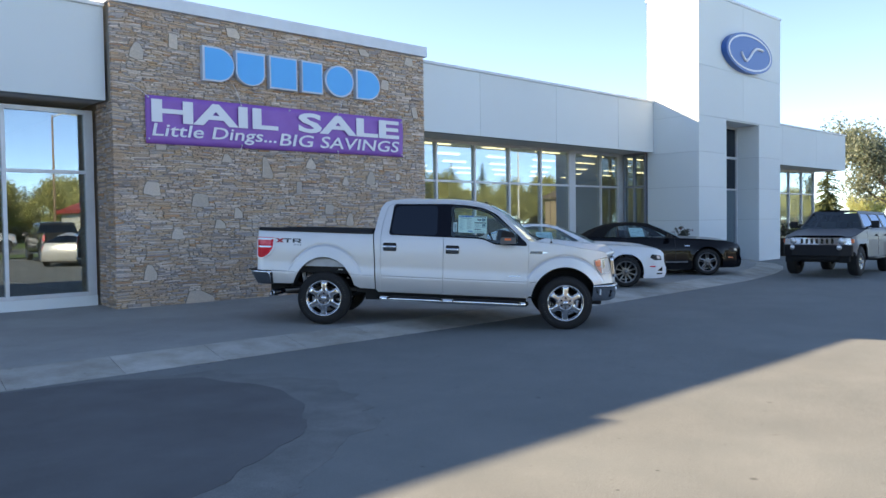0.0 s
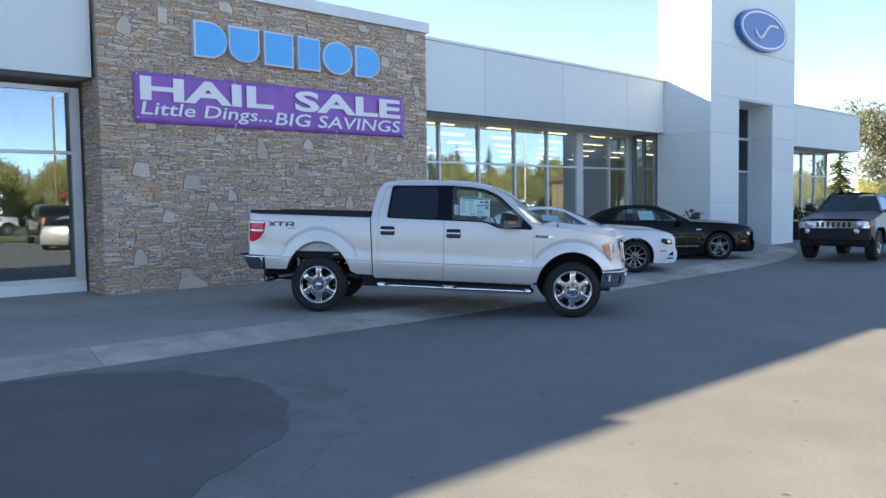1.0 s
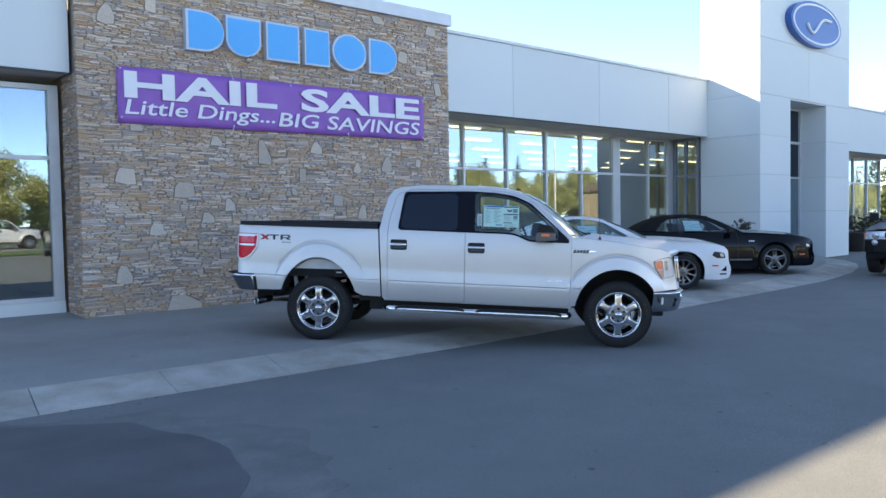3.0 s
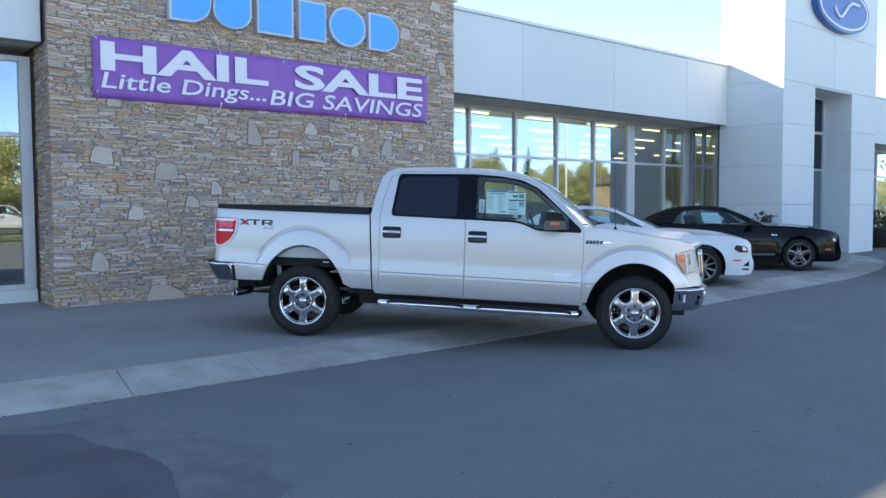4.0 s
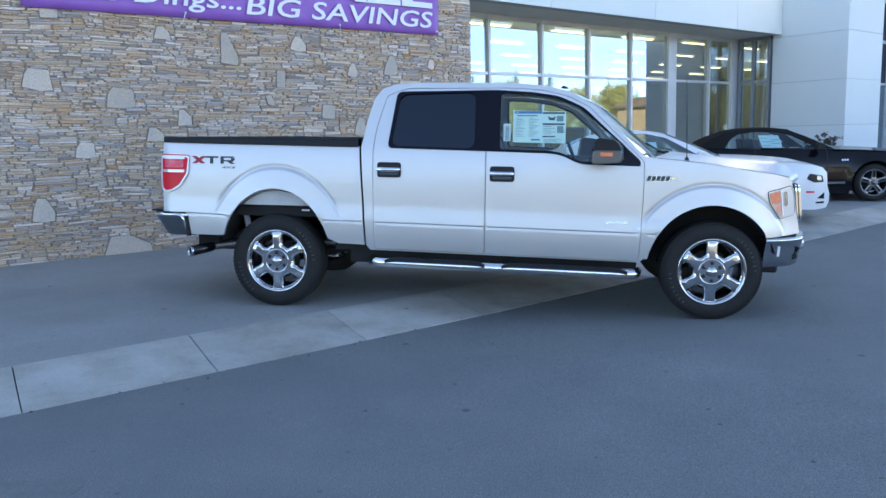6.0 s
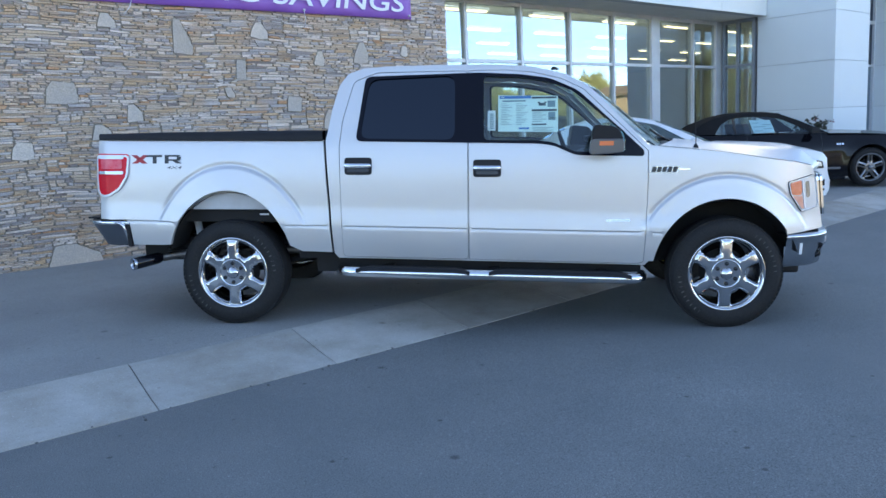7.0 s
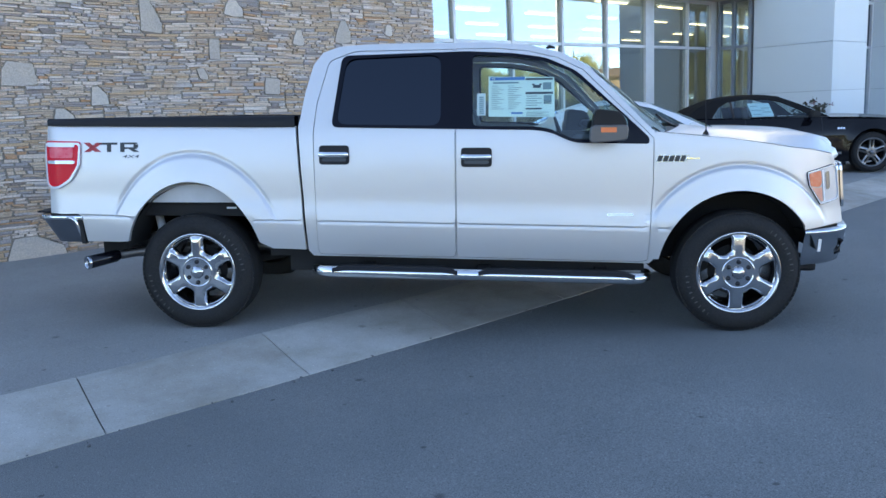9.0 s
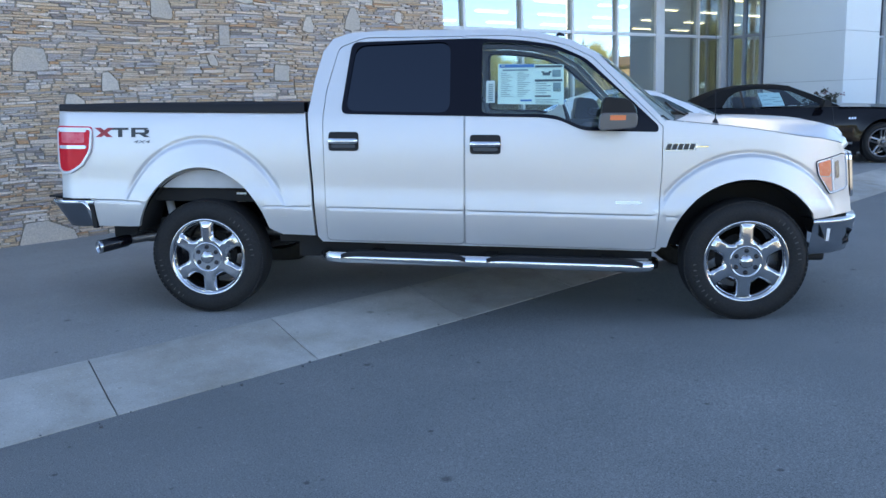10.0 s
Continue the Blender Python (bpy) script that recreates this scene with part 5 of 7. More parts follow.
def coupe(paint, open_top, label, at, alloy, spokes, group=""):
    car = thing("convertible_car" if open_top else "coupe_car", label, "car", group, at)
    WB, R = 2.72, 0.345

    def width(s, z):
        w = 0.935 - 0.12 * (max(z - 0.58, 0) / 0.42) ** 2 - 0.3 * max(0.42 - z, 0) ** 2
        w += 0.018 * math.exp(-((s - 0.1) / 0.55) ** 2) * sm(0.5, 0.9, z) + 0.006 * math.exp(-((z - 0.72) / 0.03) ** 2)
        for c in (0, WB):
            q = math.hypot(s - c, z - R)
            w += 0.018 * (1 - sm(0.42, 0.52, q))
        if z > 0.985:
            w -= 0.62 * (z - 0.985)
        if s > 2.95:
            w -= 0.19 * ((s - 2.95) / 0.82) ** 3.2
        if s < -0.45:
            w -= 0.14 * ((-0.45 - s) / 0.5) ** 2
        return w

    def side(sg, off=0.0):
        return lambda u, v, d: (u, sg * (width(u, v) + off - d), v)

    def arch(c, z0, n=20):
        a0 = math.degrees(math.asin((z0 - R) / 0.405))
        return [(c + 0.405 * math.cos(radians(a)), R + 0.405 * math.sin(radians(a))) for a in np.linspace(180 - a0, a0, n)]

    hood_line = [(2.02, 0.975), (2.5, 0.955), (2.9, 0.925), (3.2, 0.892), (3.48, 0.852), (3.64, 0.815)]
    body = [(-0.9, 0.34), (-0.78, 0.24), (-0.42, 0.23)] + arch(0, 0.22) + [(0.42, 0.2), (2.3, 0.2)] + arch(WB, 0.22) + [(3.13, 0.2), (3.5, 0.19), (3.74, 0.21), (3.81, 0.29), (3.815, 0.42), (3.77, 0.49), (3.745, 0.55), (3.73, 0.74)] + hood_line[::-1] + [(1.4, 0.985), (0.7, 0.99), (0.1, 1.01), (-0.5, 1.03), (-0.88, 1.02), (-0.96, 0.9), (-0.95, 0.6)]
    if open_top:
        roof = [(2.02, 0.985), (1.62, 1.215), (1.36, 1.34), (1.15, 1.372), (0.8, 1.388), (0.45, 1.375), (0.15, 1.325), (-0.12, 1.22), (-0.42, 1.04)]
        glass = rounded([(1.74, 1.0), (1.34, 1.245), (1.1, 1.315), (0.75, 1.33), (0.4, 1.29), (0.22, 1.2), (0.05, 1.03)], 0.04)
    else:
        roof = [(2.02, 0.985), (1.6, 1.215), (1.28, 1.365), (1.0, 1.415), (0.65, 1.425), (0.3, 1.4), (-0.1, 1.29), (-0.42, 1.13), (-0.62, 1.04)]
        glass = rounded([(1.78, 1.0), (1.29, 1.312), (1.0, 1.383), (0.7, 1.394), (0.42, 1.362), (0.28, 1.22), (0.22, 1.02)], 0.04)
    upper = SOFTTOP if open_top else paint
    xs, zs = [p[0] for p in roof][::-1], [p[1] for p in roof][::-1]
    for sg in (-1, 1):
        part("body_side", skin(bmesh.new(), [body], side(sg), 0.06, 0.03), paint, car)
        part("upper_side", skin(bmesh.new(), [roof[::-1], glass], side(sg), 0.06, 0.02), upper, car)
        part("side_window", skin(bmesh.new(), [glass], side(sg, -0.008), 0.15, 0.004), CLEARGLASS, car)
        part("door_seam", skin(bmesh.new(), [[(1.88, 0.3), (1.89, 0.3), (1.89, 0.975), (1.88, 0.975)]], side(sg, 0.002), 0.06, 0.004), DARK, car)
        part("door_seam", skin(bmesh.new(), [[(0.6, 0.45), (0.61, 0.45), (0.61, 0.985), (0.6, 0.985)]], side(sg, 0.002), 0.06, 0.004), DARK, car)
        part("door_handle", tube(bmesh.new(), [(0.68, sg * 0.9, 0.83), (0.72, sg * 0.945, 0.83), (0.86, sg * 0.945, 0.83), (0.9, sg * 0.9, 0.83)], 0.014, 8), paint, car)
        part("head_lamp", skin(bmesh.new(), [rounded([(3.3, 0.66), (3.36, 0.735), (3.62, 0.7), (3.655, 0.6), (3.44, 0.6)], 0.02, 2)], side(sg, 0.006), 0.04, 0.02), LAMPDARK, car, "dark head lamp")
        part("lamp_glass", skin(bmesh.new(), [rounded([(3.51, 0.635), (3.5, 0.7), (3.59, 0.69), (3.61, 0.625)], 0.02, 2)], side(sg, 0.01), 0.04, 0.01), LAMPBOWL, car)
        part("marker", skin(bmesh.new(), [[(3.3, 0.45), (3.46, 0.445), (3.46, 0.47), (3.3, 0.475)]], side(sg, 0.006), 0.04, 0.01), AMBER if open_top else REDLENS, car, "side marker lamp")
        part("vent", skin(bmesh.new(), [rounded([(3.52, 0.36), (3.68, 0.35), (3.68, 0.45)], 0.01, 2)], side(sg, 0.004), 0.04, 0.01), GLOSSBLACK, car)
        part("vent", skin(bmesh.new(), [[(3.5, 0.285), (3.68, 0.28), (3.68, 0.31), (3.5, 0.312)]], side(sg, 0.004), 0.04, 0.01), GLOSSBLACK, car)
        for k in range(3):
            part("badge", skin(bmesh.new(), [[(2.13 + 0.045 * k, 0.76), (2.162 + 0.045 * k, 0.76), (2.165 + 0.045 * k, 0.79), (2.133 + 0.045 * k, 0.79)]], side(sg, 0.005), 0.04, 0.004), CHROME, car)
        if open_top:
            part("window_post", skin(bmesh.new(), [[(0.4, 1.01), (0.435, 1.01), (0.485, 1.3), (0.45, 1.3)]], side(sg, 0.0), 0.08, 0.01), BLACKTRIM, car)
            part("side_stripe", skin(bmesh.new(), [[(0.55, 0.335), (2.2, 0.335), (2.2, 0.375), (0.55, 0.375)]], side(sg, 0.003), 0.08, 0.002), PEWTER, car, "pale stripe along the sill")
        part("sill", skin(bmesh.new(), [[(0.45, 0.15), (2.28, 0.15), (2.28, 0.21), (0.45, 0.21)]], side(sg, 0.01), 0.08, 0.04), GLOSSBLACK, car)
        m = part("mirror", prism(bmesh.new(), rounded([(1.62, 0.99), (1.78, 0.99), (1.76, 1.08), (1.66, 1.11)], 0.025, 3), 0.93, 1.1, lambda u, v, h: (u, sg * h, v)), BLACKTRIM if open_top else paint, car, bevel=0.012)
        part("arm", tube(bmesh.new(), [(1.7, sg * 0.8, 1.0), (1.7, sg * 0.96, 1.01)], 0.025, 6), BLACKTRIM, m)
        for c in (0, WB):
            wheel(car, c, sg * 0.925, R, 0.245, 0.24, spokes, alloy, "alloy wheel", style="twin" if open_top else "sport")
            bm = sheet(bmesh.new(), [[(c + 0.41 * math.cos(a), sg * h, R + 0.41 * math.sin(a)) for a in np.linspace(-0.1, math.pi + 0.1, 18)] for h in (0.55, 0.9)])
            part("wheel_well", bm, UNDER, car)
        part("tail_lamp", skin(bmesh.new(), [[(-0.95, 0.72), (-0.85, 0.72), (-0.82, 0.9), (-0.93, 0.9)]], side(sg, 0.006), 0.04, 0.02), REDLENS, car)

    def roof_at(s):
        return float(np.interp(s, xs, zs))

    glass_end = 1.3 if not open_top else 1.36
    back = -0.05 if not open_top else xs[0] + 0.01
    part("roof", lid(bmesh.new(), np.linspace(back, glass_end, 22), lambda s: (width(s, roof_at(s)), roof_at(s)), lambda s, t: 0.03 * (1 - t * t)), upper, car)
    if not open_top:
        part("back_window", lid(bmesh.new(), np.linspace(xs[0], back, 8), lambda s: (width(s, roof_at(s)), roof_at(s)), lambda s, t: 0.03 * (1 - t * t)), PRIVACY, car)
    rows = []
    for k in np.linspace(0, 1, 9):
        s = glass_end + (2.02 - glass_end) * k
        rows.append([(s + (0.03 + 0.22 * k) * (1 - t * t), width(s, roof_at(s)) * t * 0.98, roof_at(s) + 0.03 * (1 - t * t) * (1 - k) - 0.01 * k * (1 - t * t)) for t in np.linspace(-1, 1, 13)])
    part("windscreen", sheet(bmesh.new(), rows), SCREENGLASS, car)
    hx, hz = [p[0] for p in hood_line], [p[1] for p in hood_line]
    part("hood", lid(bmesh.new(), np.linspace(2.0, 3.64, 22), lambda s: (width(s, 0.8) * 0.975, float(np.interp(s, hx, hz))), lambda s, t: 0.04 * (1 - abs(t) ** 2.4) + 0.02 * sm(0.62, 0.5, abs(t)) * sm(3.5, 3.1, s)), paint, car)
    part("deck", lid(bmesh.new(), np.linspace(-0.9, xs[0] + 0.05, 8), lambda s: (width(s, 0.98), 1.025), lambda s, t: 0.025 * (1 - t * t)), paint, car)
    rows = [[(s + 0.13 * (1 - t * t), width(s, z) * t, z) for t in np.linspace(-1, 1, 15)] for s, z in ((3.635, 0.818), (3.73, 0.74), (3.745, 0.55), (3.77, 0.49), (3.815, 0.42), (3.81, 0.29), (3.74, 0.21), (3.5, 0.19))]
    part("front_bumper", sheet(bmesh.new(), rows), paint, car)
    part("grille", boxes((3.8, 3.885, -0.5, 0.5, 0.52, 0.7)), GLOSSBLACK, car, bevel=0.02)
    rows = [[(s - 0.08 * (1 - t * t), width(s, z) * t, z) for t in np.linspace(-1, 1, 11)] for s, z in ((-0.88, 1.03), (-0.96, 0.9), (-0.95, 0.6), (-0.9, 0.34), (-0.78, 0.24))]
    part("rear_bumper", sheet(bmesh.new(), rows), paint, car)
    part("underbody", boxes((-0.8, 3.55, -0.55, 0.55, 0.17, 0.5), (0.5, 2.2, -0.85, 0.85, 0.17, 0.5)), UNDER, car)
    part("cabin", boxes((0.1, 2.2, -0.78, 0.78, 0.5, 0.62), (1.6, 2.2, -0.76, 0.76, 0.6, 0.98)), SEATGREY, car)
    for sg in (-1, 1):
        seat = part("seat", boxes((0.75, 1.25, sg * 0.38 - 0.24, sg * 0.38 + 0.24, 0.55, 0.72)), SEATGREY, car, bevel=0.05)
        part("backrest", prism(bmesh.new(), [(0.72, 0.68), (0.88, 0.68), (0.7, 1.2), (0.58, 1.2)], sg * 0.38 - 0.23, sg * 0.38 + 0.23, lambda u, v, h: (u, h, v)), SEATGREY, seat, bevel=0.04)
    st = part("window_sticker", skin(bmesh.new(), [[(0.75, 1.03), (1.12, 1.03), (1.12, 1.25), (0.75, 1.26)]], lambda u, v, d: (u, -(width(u, v) - 0.016 - d), v), 0.1, 0.002), BLUESTICKER, car, "price sheet inside the side window")
    for k, (a, b) in enumerate(((0.78, 0.92), (0.95, 1.1), (0.78, 1.0), (0.95, 1.1), (0.78, 0.9))):
        part("print", skin(bmesh.new(), [[(a, 1.06 + 0.035 * k), (b, 1.06 + 0.035 * k), (b, 1.07 + 0.035 * k), (a, 1.07 + 0.035 * k)]], lambda u, v, d: (u, -(width(u, v) - 0.012 - d), v), 0.1, 0.001), STICKERINK, st)
    for ob in car.children_recursive:        # short front overhang
        for v in ob.data.vertices:
            if v.co.x > 3.07:
                v.co.x = 3.07 + (v.co.x - 3.07) * 0.8
    return car


TURNED = -44.4


def park(front_x, front_y, z, wb, half, turn):
    """Pose of a car whose right front wheel stands there."""
    d = Vector((math.cos(radians(turn)), math.sin(radians(turn)), 0))
    r = Vector((d.y, -d.x, 0))
    at = Vector((front_x, front_y, z)) - d * wb - r * half
    return Matrix.Translation(at) @ pose(0, 0, 0, 0, 0, turn)


WX, WY, KX, KY = 15.25, 9.92, 19.35, 10.15
coupe(WHITEPAINT, False, "white sports coupe parked on the concrete apron", park(WX, WY, apron_z(WX, WY) + 0.01, 2.72, 0.925, TURNED), GREYALLOY, 10)
coupe(BLACKPAINT, True, "black convertible with its cloth top closed, on the apron", park(KX, KY, apron_z(KX, KY) + 0.01, 2.72, 0.925, TURNED), GREYALLOY, 5)


# ---- boxy off-road car ----
def off_roader(label, at):
    car = thing("off_road_car", label, "car", at=at)
    WB, R = 2.84, 0.4

    def width(s, z):
        w = 0.925 - 0.03 * (max(z - 0.9, 0) / 0.35) ** 2
        if z > 1.25:
            w -= 0.05 * sm(1.25, 1.32, z) + 0.2 * (z - 1.25)
        for c in (0, WB):
            q = max(abs(s - c) * 0.95, z - R)
            w += 0.035 * (1 - sm(0.52, 0.56, q)) * (z < 0.98)
        if s > 3.2:
            w -= 0.1 * ((s - 3.2) / 0.3) ** 2
        return w

    def side(sg, off=0.0):
        return lambda u, v, d: (u, sg * (width(u, v) + off - d), v)

    def arch(c, z0):
        return [(c - 0.48, z0), (c - 0.45, 0.72), (c - 0.3, 0.87), (c + 0.3, 0.87), (c + 0.45, 0.72), (c + 0.48, z0)]

    body = [(-0.72, 0.6), (-0.5, 0.52)] + arch(0, 0.5) + [(0.6, 0.5), (2.3, 0.5)] + arch(WB, 0.55) + [(3.45, 0.72), (3.48, 0.99), (3.42, 1.06), (2.35, 1.255), (1.0, 1.29), (-0.75, 1.3)]
    upper = [(2.36, 1.285), (2.04, 1.72), (1.94, 1.77), (-0.68, 1.77), (-0.75, 1.285)]
    holes = [rounded([(2.18, 1.34), (1.97, 1.7), (1.25, 1.7), (1.25, 1.34)], 0.03, 2), rounded([(1.13, 1.34), (1.13, 1.7), (0.3, 1.7), (0.3, 1.34)], 0.03, 2), rounded([(0.18, 1.34), (0.18, 1.7), (-0.55, 1.7), (-0.55, 1.34)], 0.03, 2)]
    for sg in (-1, 1):
        part("body_side", skin(bmesh.new(), [body], side(sg), 0.07, 0.03), PEWTER, car)
        part("upper_side", skin(bmesh.new(), [upper[::-1]] + holes, side(sg), 0.07, 0.03), PEWTER, car)
        for h in holes:
            part("side_window", skin(bmesh.new(), [h], side(sg, -0.012), 0.2, 0.004), PRIVACY, car)
        for s in (0.24, 1.2, 2.25):
            part("door_seam", skin(bmesh.new(), [[(s, 0.55), (s + 0.012, 0.55), (s + 0.012, 1.28), (s, 1.28)]], side(sg, 0.002), 0.08, 0.004), DARK, car)
        for s in (0.42, 1.35):
            part("door_handle", boxes((s, s + 0.16, min(sg * 0.92, sg * 0.95), max(sg * 0.92, sg * 0.95), 1.08, 1.12)), BLACKTRIM, car, bevel=0.008)
        for c in (0, WB):
            wheel(car, c, sg * 0.93, R, 0.21, 0.27, 7, MACHINED, "alloy wheel", style="sport")
            part("wheel_well", sheet(bmesh.new(), [[(c + 0.49 * math.cos(a), sg * h, R + 0.46 * math.sin(a)) for a in np.linspace(-0.1, math.pi + 0.1, 14)] for h in (0.5, 0.9)]), UNDER, car)
        part("running_board", tube(bmesh.new(), [(0.5, sg * 0.9, 0.46), (2.3, sg * 0.9, 0.46)], 0.045, 10), BLACKTRIM, car)
        m = part("mirror", boxes((2.08, 2.2, min(sg * 0.98, sg * 1.18), max(sg * 0.98, sg * 1.18), 1.3, 1.5)), BLACKTRIM, car, bevel=0.03)
        part("arm", tube(bmesh.new(), [(2.16, sg * 0.86, 1.31), (2.16, sg * 1.0, 1.36)], 0.025, 6), BLACKTRIM, m)
        head = part("head_lamp", turned(bmesh.new(), [(0.0, 0.02), (0.07, 0.015), (0.09, 0.0), (0.1, -0.03)], 20, lambda q, a, h: (3.52 + h, sg * 0.62 + q * math.cos(a), 0.94 + q * math.sin(a))), CLEARLENS, car, "round head lamp")
        part("turn_lamp", boxes((3.36, 3.47, min(sg * 0.8, sg * 0.9), max(sg * 0.8, sg * 0.9), 0.89, 1.0)), AMBER, car, bevel=0.01)
        part("fog_lamp", turned(bmesh.new(), [(0.0, 0.025), (0.055, 0.02), (0.07, 0.0), (0.07, -0.04)], 16, lambda q, a, h: (3.67 + h, sg * 0.6 + q * math.cos(a), 0.77 + q * math.sin(a))), CLEARLENS, car)
    part("roof", lid(bmesh.new(), np.linspace(-0.68, 1.94, 12), lambda s: (width(s, 1.77), 1.77), lambda s, t: 0.045 * (1 - abs(t) ** 3)), PEWTER, car)
    part("back", sheet(bmesh.new(), [[(-0.74, width(-0.7, z) * t, z) for t in np.linspace(-1, 1, 7)] for z in (0.6, 1.2, 1.77)]), PEWTER, car)
    rows = [[(2.36 - 0.42 * k + 0.05 * (1 - t * t), width(2, 1.265 + 0.505 * k) * t * 0.985, 1.265 + 0.505 * k) for t in np.linspace(-1, 1, 11)] for k in np.linspace(0, 1, 6)]
    part("windscreen", sheet(bmesh.new(), rows), SCREENGLASS, car)
    part("hood", lid(bmesh.new(), np.linspace(2.34, 3.45, 12), lambda s: (width(s, 1.0) * 0.97, 1.262 - 0.18 * (s - 2.34)), lambda s, t: 0.03 * sm(0.85, 0.7, abs(t))), PEWTER, car)
    slots = [[(y - 0.035, 0.91), (y + 0.035, 0.91), (y + 0.035, 1.045), (y - 0.035, 1.045)] for y in (-0.39, -0.26, -0.13, 0, 0.13, 0.26, 0.39)]
    part("grille", skin(bmesh.new(), [rounded([(-0.86, 0.89), (0.86, 0.89), (0.84, 1.075), (-0.84, 1.075)], 0.03, 3)] + [rounded(s, 0.02, 2) for s in slots], lambda u, v, d: (3.53 - d - 0.05 * abs(u) ** 3, u, v - 0.04), 0.08, 0.05), CHROME, car, "chrome grille with seven upright slots")
    part("grille_back", boxes((3.42, 3.46, -0.8, 0.8, 0.86, 1.03)), GLOSSBLACK, car)
    part("front_bumper", prism(bmesh.new(), rounded([(3.4, -0.9), (3.52, -0.88), (3.66, -0.62), (3.66, 0.62), (3.52, 0.88), (3.4, 0.9)], 0.05, 3), 0.54, 0.835, lambda u, v, h: (u, v, h)), BLACKTRIM, car, "black front bumper", bevel=0.03)
    part("valance", prism(bmesh.new(), rounded([(3.3, -0.62), (3.58, -0.55), (3.58, 0.55), (3.3, 0.62)], 0.05, 3), 0.44, 0.556, lambda u, v, h: (u, v, h)), UNDER, car, bevel=0.02)
    part("skid_plate", prism(bmesh.new(), [(3.62, 0.57), (3.2, 0.36), (3.1, 0.4), (3.4, 0.57)], -0.5, 0.5, lambda u, v, h: (u, h, v)), UNDER, car)
    part("underbody", boxes((-0.7, 3.5, -0.8, 0.8, 0.4, 0.62), (0.5, 2.35, -0.86, 0.86, 0.48, 0.62)), UNDER, car)
    part("cabin", boxes((-0.6, 2.3, -0.8, 0.8, 0.62, 0.8), (1.9, 2.34, -0.8, 0.8, 0.8, 1.18)), SEATGREY, car)
    for sg in (-1, 1):
        for s in (1.1, 0.2):
            seat = part("seat", boxes((s, s + 0.5, sg * 0.42 - 0.25, sg * 0.42 + 0.25, 0.8, 0.98)), SEATGREY, car, bevel=0.05)
            part("backrest", boxes((s - 0.12, s + 0.05, sg * 0.42 - 0.24, sg * 0.42 + 0.24, 0.9, 1.5)), SEATGREY, seat, bevel=0.05)
    return car


HX, HY = 21.85, 7.24
turn = 183.5
d = Vector((math.cos(radians(turn)), math.sin(radians(turn)), 0))
l = Vector((-d.y, d.x, 0))
off_roader("pewter off-road car with a chrome slotted grille, standing on the lot", Matrix.Translation(Vector((HX, HY, rise(HX))) - d * 2.84 - l * 0.93) @ pose(0, 0, 0, 0, -0.9, turn) @ Matrix.Scale(0.955, 4))


# ---- vehicles across the lot, mirrored in the showroom glass ----
DARKGREY = material("dark grey paint", (0.02, 0.021, 0.024), 0.12)
pickup(DARKGREY, "dark grey pickup truck in the sun across the lot", pose(12.9, -11.4, 0.03, 0, 0, -84))
coupe(SILVER, False, "silver coupe in the sun across the lot", pose(11.6, -6.4, rise(11.6), 0, 0, -62), MACHINED, 5)
for x, y, a in ((31.0, -12.0, -90), (2.0, -29.0, 0), (44.0, -13.0, 200)):
    copy_thing(bpy.data.objects["coupe_car"], pose(x, y, rise(x), 0, 0, a))
for x, y, a in ((11.0, -30.0, 0), (36.0, -12.5, -80)):
    copy_thing(bpy.data.objects["pickup_truck"], pose(x, y, rise(x) + 0.02, 0, 0, a))
copy_thing(bpy.data.objects["coupe_car"], pose(58, 13.0, rise(58) + 0.02, 0, 0, 120))
copy_thing(bpy.data.objects["pickup_truck"], pose(66, 17.0, rise(66) + 0.02, 0, 0, 100))


# ---- trees ----
def leaf_material(name, color, tint):
    m = bpy.data.materials.new(name)
    m.use_nodes = True
    n, k = m.node_tree.nodes, m.node_tree.links
    p = n["Principled BSDF"]
    p.inputs["Roughness"].default_value = 0.6
    geo, mix = n.new("ShaderNodeNewGeometry"), n.new("ShaderNodeMix")
    mix.data_type = "RGBA"
    mix.inputs["A"].default_value, mix.inputs["B"].default_value = (*color, 1), (*tint, 1)
    k.new(geo.outputs["Random Per Island"], mix.inputs["Factor"])
    k.new(mix.outputs["Result"], p.inputs["Base Color"])
    soft, join = n.new("ShaderNodeBsdfTranslucent"), n.new("ShaderNodeMixShader")
    k.new(mix.outputs["Result"], soft.inputs[0])
    join.inputs[0].default_value = 0.4
    k.new(p.outputs[0], join.inputs[1])
    k.new(soft.outputs[0], join.inputs[2])
    k.new(join.outputs[0], n["Material Output"].inputs[0])
    return m


BARK = material("bark", (0.16, 0.13, 0.1), 0.95, spots=0.5, scale=6, fine=50, grain=0.3, bump=0.01)
LEAF = leaf_material("green leaves", (0.34, 0.37, 0.15), (0.5, 0.48, 0.22))
PALELEAF = leaf_material("pale willow leaves", (0.155, 0.195, 0.125), (0.29, 0.31, 0.235))
NEEDLE = leaf_material("spruce needles", (0.09, 0.125, 0.055), (0.16, 0.19, 0.09))


def leaves(bm, centre, spread, count, size, rng):
    for _ in range(count):
        p = Vector(centre) + Vector((rng.gauss(0, 1), rng.gauss(0, 1), rng.gauss(0, 0.8))) * spread
        a, b = Vector((rng.uniform(-1, 1), rng.uniform(-1, 1), rng.uniform(-1, 1))).normalized(), Vector((rng.uniform(-1, 1), rng.uniform(-1, 1), rng.uniform(-1, 1)))
        b = (b - a * b.dot(a)).normalized()
        s = size * rng.uniform(0.6, 1.4)
        v = [bm.verts.new(p + q) for q in (a * s, b * s * 0.45, a * -s, b * s * -0.45 + a.cross(b) * s * 0.2)]
        bm.faces.new(v)


